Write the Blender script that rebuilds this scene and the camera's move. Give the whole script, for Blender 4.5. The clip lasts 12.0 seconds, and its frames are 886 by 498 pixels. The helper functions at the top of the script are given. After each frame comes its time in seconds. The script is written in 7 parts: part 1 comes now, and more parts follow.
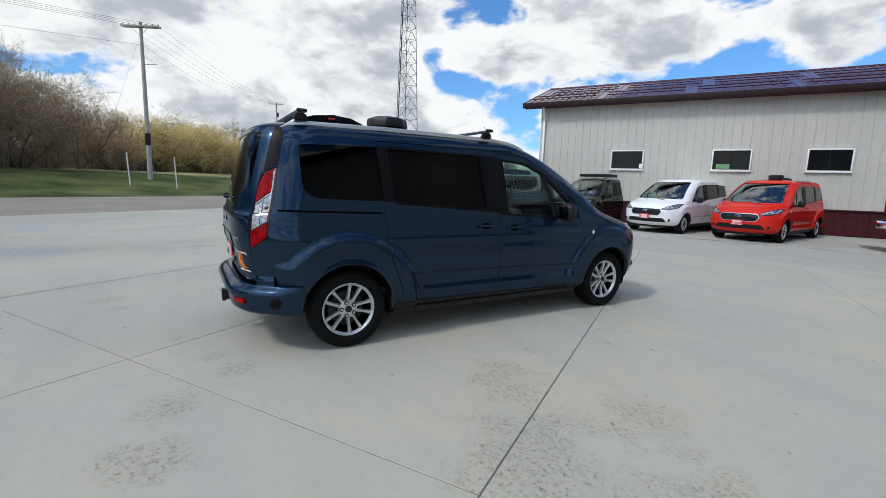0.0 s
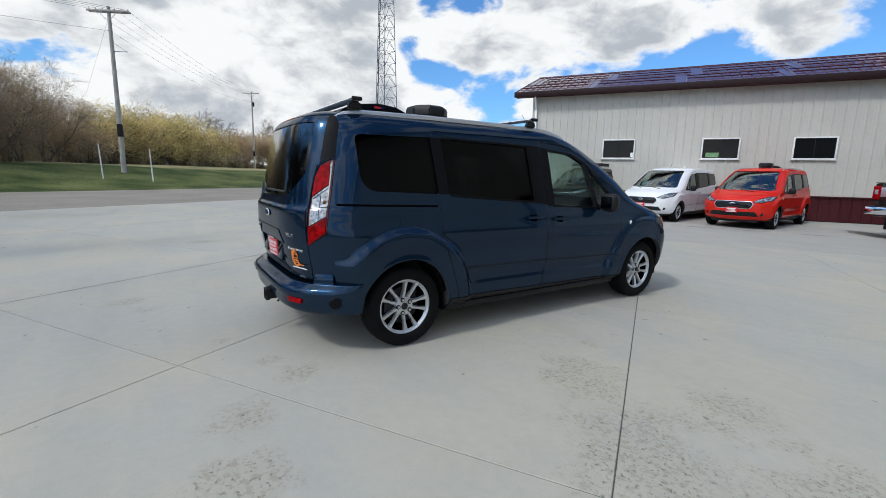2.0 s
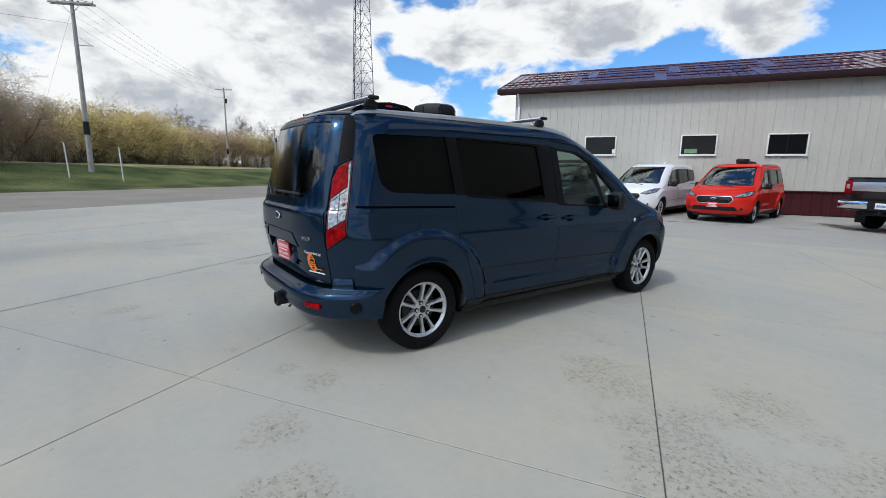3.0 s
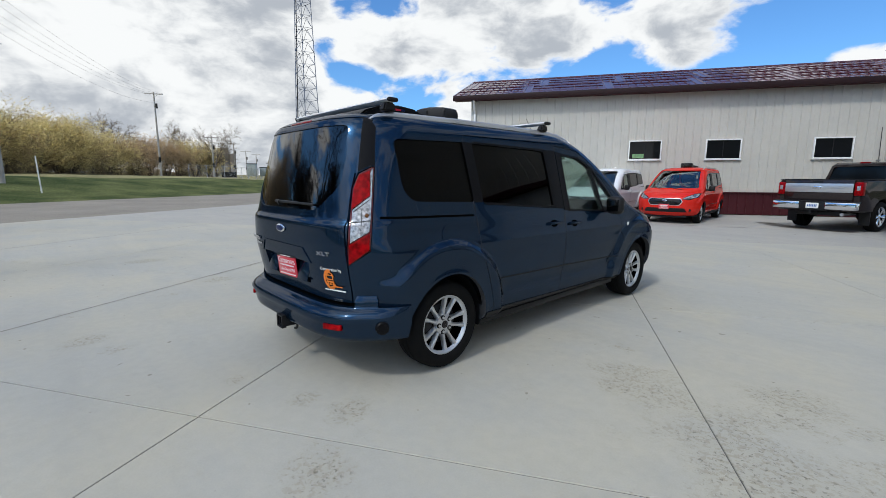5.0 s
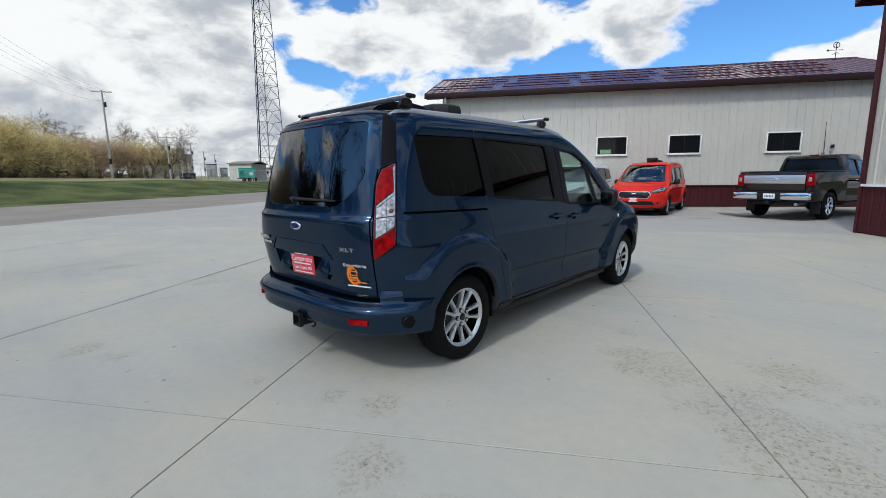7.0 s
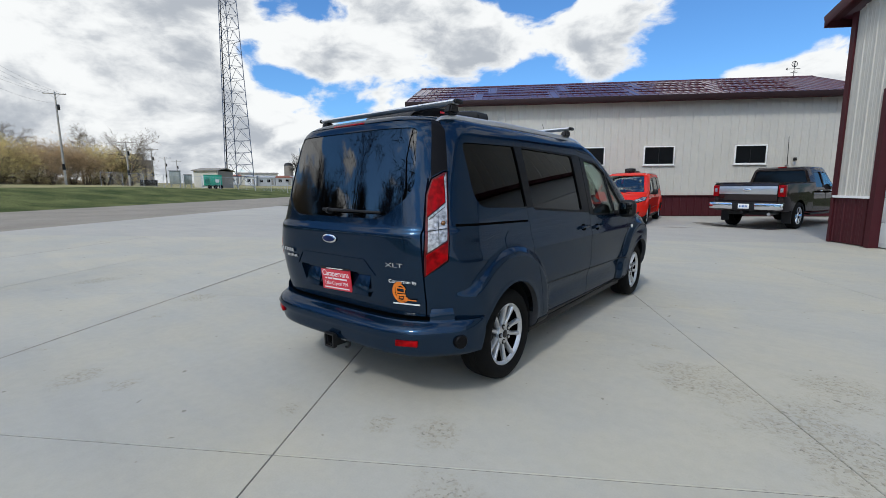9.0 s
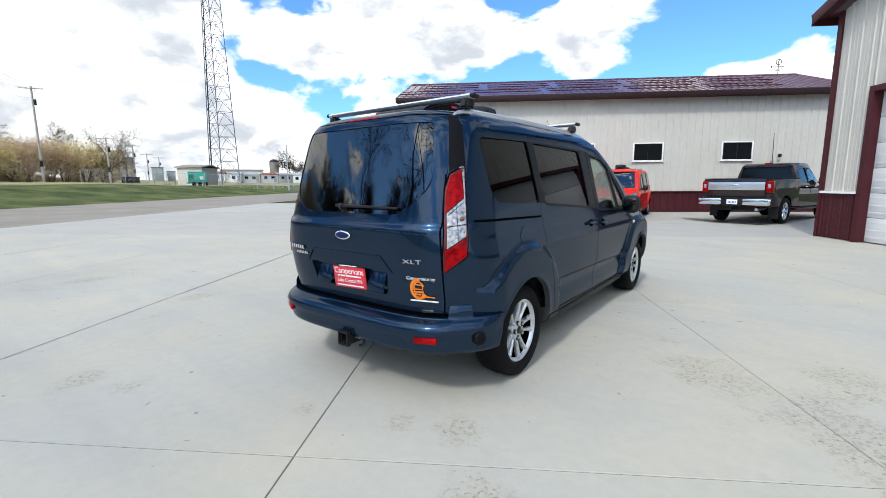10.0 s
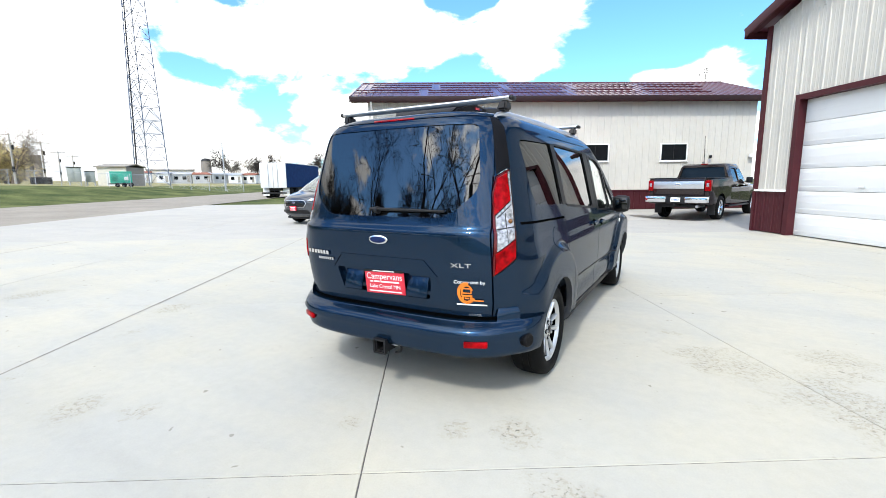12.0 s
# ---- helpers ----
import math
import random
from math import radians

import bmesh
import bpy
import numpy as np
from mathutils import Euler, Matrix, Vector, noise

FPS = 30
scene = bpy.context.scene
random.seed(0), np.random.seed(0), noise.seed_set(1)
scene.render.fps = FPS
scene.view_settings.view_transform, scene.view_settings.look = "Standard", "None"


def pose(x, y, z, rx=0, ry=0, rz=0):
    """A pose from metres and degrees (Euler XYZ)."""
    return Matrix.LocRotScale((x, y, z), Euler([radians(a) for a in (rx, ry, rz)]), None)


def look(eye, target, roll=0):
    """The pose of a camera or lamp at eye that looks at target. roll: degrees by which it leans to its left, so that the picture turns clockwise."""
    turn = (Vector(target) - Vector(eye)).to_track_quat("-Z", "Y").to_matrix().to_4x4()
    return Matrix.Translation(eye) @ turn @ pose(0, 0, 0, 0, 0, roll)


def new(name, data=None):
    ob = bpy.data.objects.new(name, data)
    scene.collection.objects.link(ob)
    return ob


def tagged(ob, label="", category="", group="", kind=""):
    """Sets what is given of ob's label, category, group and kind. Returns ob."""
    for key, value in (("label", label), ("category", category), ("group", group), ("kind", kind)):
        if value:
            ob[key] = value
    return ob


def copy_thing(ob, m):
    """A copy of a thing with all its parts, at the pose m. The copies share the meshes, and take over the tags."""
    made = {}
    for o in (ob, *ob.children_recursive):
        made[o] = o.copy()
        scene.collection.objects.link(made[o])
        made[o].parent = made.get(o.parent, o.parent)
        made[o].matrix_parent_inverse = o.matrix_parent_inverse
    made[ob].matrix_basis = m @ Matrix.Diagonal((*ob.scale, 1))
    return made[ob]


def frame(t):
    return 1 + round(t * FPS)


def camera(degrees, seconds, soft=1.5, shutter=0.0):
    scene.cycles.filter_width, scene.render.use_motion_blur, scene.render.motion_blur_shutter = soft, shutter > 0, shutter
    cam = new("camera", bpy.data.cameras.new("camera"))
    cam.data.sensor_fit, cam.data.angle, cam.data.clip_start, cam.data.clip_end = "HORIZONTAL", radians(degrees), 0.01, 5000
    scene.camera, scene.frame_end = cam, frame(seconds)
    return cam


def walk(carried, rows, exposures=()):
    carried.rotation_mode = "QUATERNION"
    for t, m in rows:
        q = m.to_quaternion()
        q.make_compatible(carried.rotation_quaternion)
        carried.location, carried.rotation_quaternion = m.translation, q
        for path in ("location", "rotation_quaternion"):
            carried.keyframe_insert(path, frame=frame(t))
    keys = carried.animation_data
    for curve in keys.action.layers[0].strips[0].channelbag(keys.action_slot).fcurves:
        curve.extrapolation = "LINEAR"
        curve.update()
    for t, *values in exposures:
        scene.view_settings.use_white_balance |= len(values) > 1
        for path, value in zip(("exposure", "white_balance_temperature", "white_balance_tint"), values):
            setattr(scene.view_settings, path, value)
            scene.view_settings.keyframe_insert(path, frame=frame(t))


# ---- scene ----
cam = camera(90.7, 12.0, soft=0.55)
PATH = [
    (0, (4.252, -2.643, 1.356), (2.547, -1.638, 1.065), 1.8),
    (0.5, (4.17, -2.808, 1.366), (2.478, -1.785, 1.065), 1.5),
    (1, (4.088, -2.962, 1.362), (2.409, -1.924, 1.043), 1.2),
    (1.5, (3.997, -3.046, 1.341), (2.332, -1.989, 1.01), 1.1),
    (2, (3.82, -3.116, 1.348), (2.171, -2.034, 1.017), 1.3),
    (2.5, (3.711, -3.205, 1.354), (2.086, -2.086, 1.027), 1.3),
    (3, (3.598, -3.336, 1.368), (2.006, -2.174, 1.025), 0.9),
    (3.2, (3.521, -3.389, 1.397), (1.947, -2.211, 1.028), 1.3),
    (4.8, (3.155, -3.587, 1.362), (1.691, -2.262, 1.046), 0.4),
    (5, (3.112, -3.637, 1.367), (1.665, -2.291, 1.054), 0.2),
    (5.5, (3.016, -3.737, 1.38), (1.617, -2.344, 1.065), -0.1),
    (6, (2.951, -3.805, 1.377), (1.587, -2.377, 1.058), -0.3),
    (6.5, (2.911, -3.867, 1.369), (1.565, -2.423, 1.048), -0.4),
    (6.7, (2.922, -3.902, 1.359), (1.576, -2.458, 1.037), -0.6),
    (8.3, (2.563, -3.976, 1.332), (1.281, -2.47, 1.033), -0.3),
    (8.5, (2.525, -4.032, 1.347), (1.254, -2.515, 1.056), -0.3),
    (9, (2.4, -4.133, 1.361), (1.161, -2.59, 1.076), -0.3),
    (9.5, (2.319, -4.196, 1.358), (1.102, -2.635, 1.068), -0.3),
    (10, (2.237, -4.221, 1.354), (1.044, -2.645, 1.054), -0.4),
    (10.5, (2.082, -4.228, 1.361), (0.927, -2.623, 1.061), -0.3),
    (11, (1.953, -4.29, 1.37), (0.853, -2.645, 1.077), -0.3),
    (11.5, (1.819, -4.44, 1.386), (0.779, -2.757, 1.092), -0.4),
    (12, (1.715, -4.523, 1.376), (0.732, -2.808, 1.072), -0.6),
]
walk(cam, [(t, look(eye, target, roll)) for t, eye, target, roll in PATH], 
     [(0, 0.0, 6500, 10), (9, 0.0, 6500, 10), (9.5, 0.30, 6530, 10), (10, 0.58, 6580, 10), (10.5, 0.83, 6700, 10), (11, 0.99, 6740, 10), (12, 1.08, 6740, 10)])

# ---- world and sun ----
SUN_TO = Vector((0.10, -0.66, 0.75)).normalized()
world = bpy.data.worlds.new("world")
scene.world = world
world.use_nodes = True
wt = world.node_tree
wt.nodes.clear()


def wnode(kind, **values):
    n = wt.nodes.new(kind)
    for key, value in values.items():
        n.inputs[key].default_value = value
    return n


def wmath(op, a, b=0.0, clamp=False):
    n = wt.nodes.new("ShaderNodeMath")
    n.operation, n.use_clamp = op, clamp
    for i, v in enumerate((a, b)):
        if isinstance(v, (int, float)):
            n.inputs[i].default_value = v
        else:
            wt.links.new(v, n.inputs[i])
    return n.outputs[0]


def wvec(op, a, b):
    n = wt.nodes.new("ShaderNodeVectorMath")
    n.operation = op
    for i, v in enumerate((a, b)):
        if isinstance(v, (tuple, list, Vector)):
            n.inputs[i].default_value = tuple(v)
        else:
            wt.links.new(v, n.inputs[i])
    return n


def wramp(src, lo, hi):
    n = wt.nodes.new("ShaderNodeMapRange")
    n.interpolation_type = "SMOOTHSTEP"
    n.inputs[1].default_value, n.inputs[2].default_value = lo, hi
    wt.links.new(src, n.inputs[0])
    return n.outputs[0]


def wmix(fac, a, b):
    n = wt.nodes.new("ShaderNodeMix")
    n.data_type = "RGBA"
    wt.links.new(fac, n.inputs[0])
    for i, v in ((6, a), (7, b)):
        if isinstance(v, tuple):
            n.inputs[i].default_value = v
        else:
            wt.links.new(v, n.inputs[i])
    return n.outputs[2]


def wnoise(vec, scale, detail, rough=0.55):
    n = wnode("ShaderNodeTexNoise", Scale=scale, Detail=detail, Roughness=rough)
    wt.links.new(vec, n.inputs["Vector"])
    return n.outputs["Fac"]


wtc = wt.nodes.new("ShaderNodeTexCoord").outputs["Generated"]
wsky = wt.nodes.new("ShaderNodeTexSky")
wsky.sky_type, wsky.sun_disc = "NISHITA", False
wsky.sun_elevation = math.asin(SUN_TO.z)
wsky.sun_rotation = math.atan2(SUN_TO.x, SUN_TO.y)
flat = wvec("MULTIPLY", wtc, (1.0, 1.0, 1.9)).outputs[0]
up = wvec("ADD", flat, (0.0, 0.0, 0.085)).outputs[0]
warp = wt.nodes.new("ShaderNodeTexNoise")
warp.inputs["Scale"].default_value, warp.inputs["Detail"].default_value = 4.0, 3.0
wt.links.new(flat, warp.inputs["Vector"])
sway = wvec("MULTIPLY", wvec("SUBTRACT", warp.outputs["Color"], (0.5, 0.5, 0.5)).outputs[0], (0.13, 0.13, 0.10)).outputs[0]
dens = wnoise(wvec("ADD", flat, sway).outputs[0], 3.6, 10.0, 0.54)
above = wnoise(wvec("ADD", up, sway).outputs[0], 3.6, 8.0, 0.52)
# cloud heaps and gaps of the day: (azimuth, elevation, radius in degrees, weight)
HEAPS = [(150, 15, 10, 1), (142, 15, 8, 1), (133, 18, 10, 1), (121, 16, 7, 1), (114, 16, 8, 1), (108, 13, 4, .8), (161, 8, 12, .8), (171, 10, 12, 1),
         (171, 16, 13, 1), (159, 19, 8, 1), (148, 8, 7, .7), (136, 10, 5, .7), (90, 11, 3, .5), (95, 11, 3, .7), (188, 12, 16, 1), (168, 18, 12, .8), (173, 9, 13, .8),
         (203, 13, 5, 1.2), (219, 18, 6, 1.3), (236, 13, 5, 1.3), (222, 30, 10, 1)]
GAPS = [(159, 14, 5, -1.2), (148, 12, 4, -1.0), (118, 21, 7, -1.2), (143, 20, 3, -.9), (99, 16, 11, -1.3), (90, 17, 15, -1.1), (109, 29, 18, -1.0), (174, 18, 4, -.9),
        (230, 15, 30, -.6)]


def heaped(vec, spots, gain):
    """The sum of soft round heaps about their directions."""
    total = None
    for az, el, r, weight in spots:
        a, e = radians(az), radians(el)
        far = wvec("DISTANCE", vec, (math.cos(a) * math.cos(e), math.sin(a) * math.cos(e), math.sin(e) * 1.9)).outputs["Value"]
        fall = wramp(far, radians(r) * 1.35, radians(r) * 0.25)
        fall.node.inputs[4].default_value = weight * gain
        total = fall if total is None else wmath("ADD", total, fall)
    return total


def cloudiness(base, vec):
    return wmath("ADD", wmath("SUBTRACT", wmath("MULTIPLY", base, 1.25), 0.17), heaped(vec, HEAPS + GAPS, 0.115))


low = wmath("MULTIPLY", wramp(wvec("DOT_PRODUCT", wtc, (0, 0, 1)).outputs["Value"], 0.16, 0.02), 0.07)
cover = wmath("ADD", cloudiness(dens, flat), low)
mask = wramp(cover, 0.415, 0.50)
puffs = wmath("MULTIPLY", wnoise(wvec("ADD", up, sway).outputs[0], 11.0, 7.0, 0.58), 0.75)
heavy = wmath("ADD", wmath("SUBTRACT", wmath("MULTIPLY", above, 1.5), 0.64), wmath("ADD", puffs, heaped(up, HEAPS + GAPS, 0.05)))
thick = wmath("MULTIPLY", wramp(heavy, 0.46, 0.80), wramp(cover, 0.44, 0.56))
cloud = wmix(thick, (1.06, 1.085, 1.09, 1), (0.52, 0.565, 0.625, 1))
blue = wvec("MULTIPLY", wsky.outputs[0], (0.078, 0.138, 0.198)).outputs[0]
bg = wt.nodes.new("ShaderNodeBackground")
bg.inputs["Strength"].default_value = 0.89
# the veiled sun brightens the clouds round it
glow = wramp(wvec("DOT_PRODUCT", wtc, SUN_TO).outputs["Value"], 0.45, 1.0)
veil = wvec("SCALE", cloud, (0, 0, 0))
wt.links.new(wmath("ADD", wmath("MULTIPLY", glow, 1.1), 1.0), veil.inputs["Scale"])
wt.links.new(wmix(mask, blue, veil.outputs[0]), bg.inputs["Color"])
wout = wt.nodes.new("ShaderNodeOutputWorld")
wt.links.new(bg.outputs[0], wout.inputs["Surface"])

sun = new("sun", bpy.data.lights.new("sun", "SUN"))
sun.data.energy, sun.data.angle, sun.data.color = 1.65, radians(6.0), (1.0, 0.98, 0.94)
sun.matrix_world = look(SUN_TO * 50, (0, 0, 0))


# ---- materials ----
def mat(name, color, rough=0.5, metal=0.0, vary=0.12, scale=3.0, grain=0.0, grain_scale=60.0, coat=0.0, bump=0.0, bump_scale=80.0,
        random_piece=0.0, tint=None, spec=0.5):
    """Principled surface with two scales of colour variation and fine relief, in metres."""
    m = bpy.data.materials.new(name)
    m.use_nodes = True
    nt = m.node_tree
    p = nt.nodes["Principled BSDF"]
    p.inputs["Roughness"].default_value = rough
    p.inputs["Metallic"].default_value = metal
    p.inputs["Coat Weight"].default_value = coat
    p.inputs["Coat Roughness"].default_value = 0.03
    p.inputs["Specular IOR Level"].default_value = spec
    tc = nt.nodes.new("ShaderNodeTexCoord").outputs["Object"]
    base = (*color, 1)
    dark = tuple(c * (1 - vary) for c in color) + (1,)
    light = tuple(min(1, c * (1 + vary)) for c in (tint or color)) + (1,)
    n = nt.nodes.new("ShaderNodeTexNoise")
    n.inputs["Scale"].default_value, n.inputs["Detail"].default_value = scale, 5
    nt.links.new(tc, n.inputs["Vector"])
    mix = nt.nodes.new("ShaderNodeMix")
    mix.data_type = "RGBA"
    mix.inputs[6].default_value, mix.inputs[7].default_value = dark, light
    ramp = nt.nodes.new("ShaderNodeMapRange")
    ramp.inputs[1].default_value, ramp.inputs[2].default_value = 0.3, 0.7
    nt.links.new(n.outputs["Fac"], ramp.inputs[0])
    nt.links.new(ramp.outputs[0], mix.inputs[0])
    out = mix.outputs[2]
    if grain > 0:
        g = nt.nodes.new("ShaderNodeTexNoise")
        g.inputs["Scale"].default_value, g.inputs["Detail"].default_value = grain_scale, 3
        nt.links.new(tc, g.inputs["Vector"])
        gm = nt.nodes.new("ShaderNodeMapRange")
        gm.inputs[1].default_value, gm.inputs[2].default_value = 0.25, 0.75
        gm.inputs[3].default_value, gm.inputs[4].default_value = 1 - grain, 1 + grain
        nt.links.new(g.outputs["Fac"], gm.inputs[0])
        sc = nt.nodes.new("ShaderNodeVectorMath")
        sc.operation = "SCALE"
        nt.links.new(out, sc.inputs[0])
        nt.links.new(gm.outputs[0], sc.inputs["Scale"])
        out = sc.outputs[0]
    if random_piece > 0:
        oi = nt.nodes.new("ShaderNodeObjectInfo")
        rm = nt.nodes.new("ShaderNodeMapRange")
        rm.inputs[3].default_value, rm.inputs[4].default_value = 1 - random_piece, 1 + random_piece
        nt.links.new(oi.outputs["Random"], rm.inputs[0])
        sc = nt.nodes.new("ShaderNodeVectorMath")
        sc.operation = "SCALE"
        nt.links.new(out, sc.inputs[0])
        nt.links.new(rm.outputs[0], sc.inputs["Scale"])
        out = sc.outputs[0]
    nt.links.new(out, p.inputs["Base Color"])
    if bump > 0:
        b = nt.nodes.new("ShaderNodeTexNoise")
        b.inputs["Scale"].default_value, b.inputs["Detail"].default_value = bump_scale, 4
        nt.links.new(tc, b.inputs["Vector"])
        bn = nt.nodes.new("ShaderNodeBump")
        bn.inputs["Strength"].default_value, bn.inputs["Distance"].default_value = 0.6, bump
        nt.links.new(b.outputs["Fac"], bn.inputs["Height"])
        nt.links.new(bn.outputs[0], p.inputs["Normal"])
    return m


def glass(name, color, gloss):
    """Thin sheet glass: tinted clear sight with a mirror gloss that grows at a slant."""
    m = bpy.data.materials.new(name)
    m.use_nodes = True
    nt = m.node_tree
    nt.nodes.clear()
    clear, shine = nt.nodes.new("ShaderNodeBsdfTransparent"), nt.nodes.new("ShaderNodeBsdfGlossy")
    clear.inputs["Color"].default_value = (*color, 1)
    shine.inputs["Color"].default_value, shine.inputs["Roughness"].default_value = (1, 1, 1, 1), 0.0
    slant = nt.nodes.new("ShaderNodeLayerWeight")
    slant.inputs["Blend"].default_value = 0.5
    power, span = nt.nodes.new("ShaderNodeMath"), nt.nodes.new("ShaderNodeMath")
    power.operation, span.operation = "POWER", "MULTIPLY_ADD"
    power.inputs[1].default_value = 5.0
    span.inputs[1].default_value, span.inputs[2].default_value = 1 - gloss, gloss
    nt.links.new(slant.outputs["Facing"], power.inputs[0])
    nt.links.new(power.outputs[0], span.inputs[0])
    mix, out = nt.nodes.new("ShaderNodeMixShader"), nt.nodes.new("ShaderNodeOutputMaterial")
    nt.links.new(span.outputs[0], mix.inputs[0])
    nt.links.new(clear.outputs[0], mix.inputs[1])
    nt.links.new(shine.outputs[0], mix.inputs[2])
    nt.links.new(mix.outputs[0], out.inputs["Surface"])
    return m


def concrete(name, base, warm, patch, worn=()):
    """Broom-finished concrete with stains, tan scaled patches and small pits; patterns run on over the slabs."""
    m = bpy.data.materials.new(name)
    m.use_nodes = True
    nt = m.node_tree
    p = nt.nodes["Principled BSDF"]
    p.inputs["Roughness"].default_value = 0.75
    p.inputs["Specular IOR Level"].default_value = 0.22
    pos = nt.nodes.new("ShaderNodeNewGeometry").outputs["Position"]

    def tex(scale, detail, rough=0.6):
        n = nt.nodes.new("ShaderNodeTexNoise")
        n.inputs["Scale"].default_value, n.inputs["Detail"].default_value, n.inputs["Roughness"].default_value = scale, detail, rough
        nt.links.new(pos, n.inputs["Vector"])
        return n.outputs["Fac"]

    def ramp(src, lo, hi, a=0.0, b=1.0):
        n = nt.nodes.new("ShaderNodeMapRange")
        n.interpolation_type = "SMOOTHSTEP"
        for i, v in enumerate((lo, hi, a, b)):
            n.inputs[i + 1].default_value = v
        nt.links.new(src, n.inputs[0])
        return n.outputs[0]

    def times(a, b):
        n = nt.nodes.new("ShaderNodeMath")
        n.operation = "MULTIPLY"
        nt.links.new(a, n.inputs[0])
        if isinstance(b, float):
            n.inputs[1].default_value = b
        else:
            nt.links.new(b, n.inputs[1])
        return n.outputs[0]

    def blend(fac, a, b):
        n = nt.nodes.new("ShaderNodeMix")
        n.data_type = "RGBA"
        nt.links.new(fac, n.inputs[0])
        for i, v in ((6, a), (7, b)):
            if isinstance(v, tuple):
                n.inputs[i].default_value = (*v, 1)
            else:
                nt.links.new(v, n.inputs[i])
        return n.outputs[2]

    def plus(a, b):
        n = nt.nodes.new("ShaderNodeMath")
        nt.links.new(a, n.inputs[0])
        nt.links.new(b, n.inputs[1])
        return n.outputs[0]

    # scaled areas: a thin general scatter, and the worn spots of this lot as (x, y, radius)
    scaled = ramp(tex(0.95, 7.0, 0.72), 0.58, 0.70, 0.0, 0.55)
    for x, y, r in worn:
        n = nt.nodes.new("ShaderNodeVectorMath")
        n.operation = "DISTANCE"
        nt.links.new(pos, n.inputs[0])
        n.inputs[1].default_value = (x, y, 0)
        scaled = plus(scaled, ramp(n.outputs["Value"], r * 1.3, r * 0.2, 0.0, 0.85))
    scaled = ramp(plus(scaled, ramp(tex(2.6, 5.0, 0.65), 0.3, 0.7, -0.45, 0.30)), 0.10, 0.85)
    flakes = ramp(tex(27.0, 4.0, 0.66), 0.50, 0.575)
    pits = ramp(tex(41.0, 3.0), 0.585, 0.645)
    col = blend(ramp(tex(0.62, 5.0), 0.38, 0.64), base, warm)
    col = blend(times(ramp(tex(2.3, 5.0), 0.5, 0.75), 0.30), col, tuple(c * 0.88 for c in base))
    col = blend(times(ramp(tex(0.23, 3.0), 0.50, 0.72), 0.5), col, tuple(c * 1.06 for c in warm))
    # soft drag marks across the lot
    turn = nt.nodes.new("ShaderNodeMapping")
    turn.inputs["Rotation"].default_value, turn.inputs["Scale"].default_value = (0, 0, radians(-38)), (0.22, 2.1, 1)
    nt.links.new(pos, turn.inputs["Vector"])
    drag = nt.nodes.new("ShaderNodeTexNoise")
    drag.inputs["Scale"].default_value, drag.inputs["Detail"].default_value = 1.1, 4.0
    nt.links.new(turn.outputs[0], drag.inputs["Vector"])
    col = blend(times(ramp(drag.outputs["Fac"], 0.52, 0.68), 0.30), col, tuple(c * 0.90 for c in base))
    col = blend(times(ramp(drag.outputs["Fac"], 0.47, 0.34), 0.32), col, tuple(c * 1.05 for c in warm))
    col = blend(times(scaled, 0.30), col, tuple(0.45 * a + 0.55 * b for a, b in zip(patch, warm)))
    col = blend(times(times(scaled, flakes), 0.5), col, patch)
    col = blend(times(times(scaled, pits), 0.55), col, tuple(c * 0.45 for c in patch))
    col = blend(times(ramp(tex(8.0, 2.0), 0.71, 0.75), 0.55), col, tuple(c * 0.40 for c in patch))
    grit = nt.nodes.new("ShaderNodeVectorMath")
    grit.operation = "SCALE"
    nt.links.new(col, grit.inputs[0])
    nt.links.new(times(ramp(tex(95.0, 3.0, 0.7), 0.28, 0.72, 0.972, 1.028), ramp(tex(13.0, 4.0, 0.6), 0.3, 0.7, 0.975, 1.025)), grit.inputs["Scale"])
    col = grit.outputs[0]
    oi = nt.nodes.new("ShaderNodeObjectInfo")
    vary = nt.nodes.new("ShaderNodeVectorMath")
    vary.operation = "SCALE"
    nt.links.new(col, vary.inputs[0])
    nt.links.new(ramp(oi.outputs["Random"], 0, 1, 0.97, 1.02), vary.inputs["Scale"])
    nt.links.new(vary.outputs[0], p.inputs["Base Color"])
    h = nt.nodes.new("ShaderNodeMath")
    nt.links.new(times(times(scaled, pits), -1.0), h.inputs[0])
    nt.links.new(times(tex(160.0, 3.0), 0.18), h.inputs[1])
    bn = nt.nodes.new("ShaderNodeBump")
    bn.inputs["Strength"].default_value, bn.inputs["Distance"].default_value = 0.7, 0.004
    nt.links.new(h.outputs[0], bn.inputs["Height"])
    nt.links.new(bn.outputs[0], p.inputs["Normal"])
    return m


WORN = [(1.9, -.72, .36), (2.5, -1.0, .42), (2.8, -.35, .36), (2.9, -1.4, .45), (3.4, -.8, .42), (1.36, -2.82, .24), (1.88, -2.85, .30), (-1.55, -3.46, .20), (-1.15, -3.3, .15),
        (.06, -2.76, .11), (.93, -2.38, .18), (.62, -2.5, .14), (-3.3, -1.9, .22), (-5.6, -2.4, .3)]
CONCRETE = concrete("pale_concrete", (0.384, 0.378, 0.341), (0.424, 0.401, 0.331), (0.272, 0.246, 0.182), WORN)
CONCRETE_OLD = concrete("weathered_concrete", (0.355, 0.345, 0.318), (0.385, 0.368, 0.332), (0.24, 0.22, 0.19))
JOINT_DIRT = mat("packed_joint_dirt", (0.225, 0.207, 0.178), 0.9, vary=0.35, scale=14, grain=0.3, grain_scale=90)
SEALANT = mat("joint_sealant", (0.09, 0.085, 0.08), 0.9)
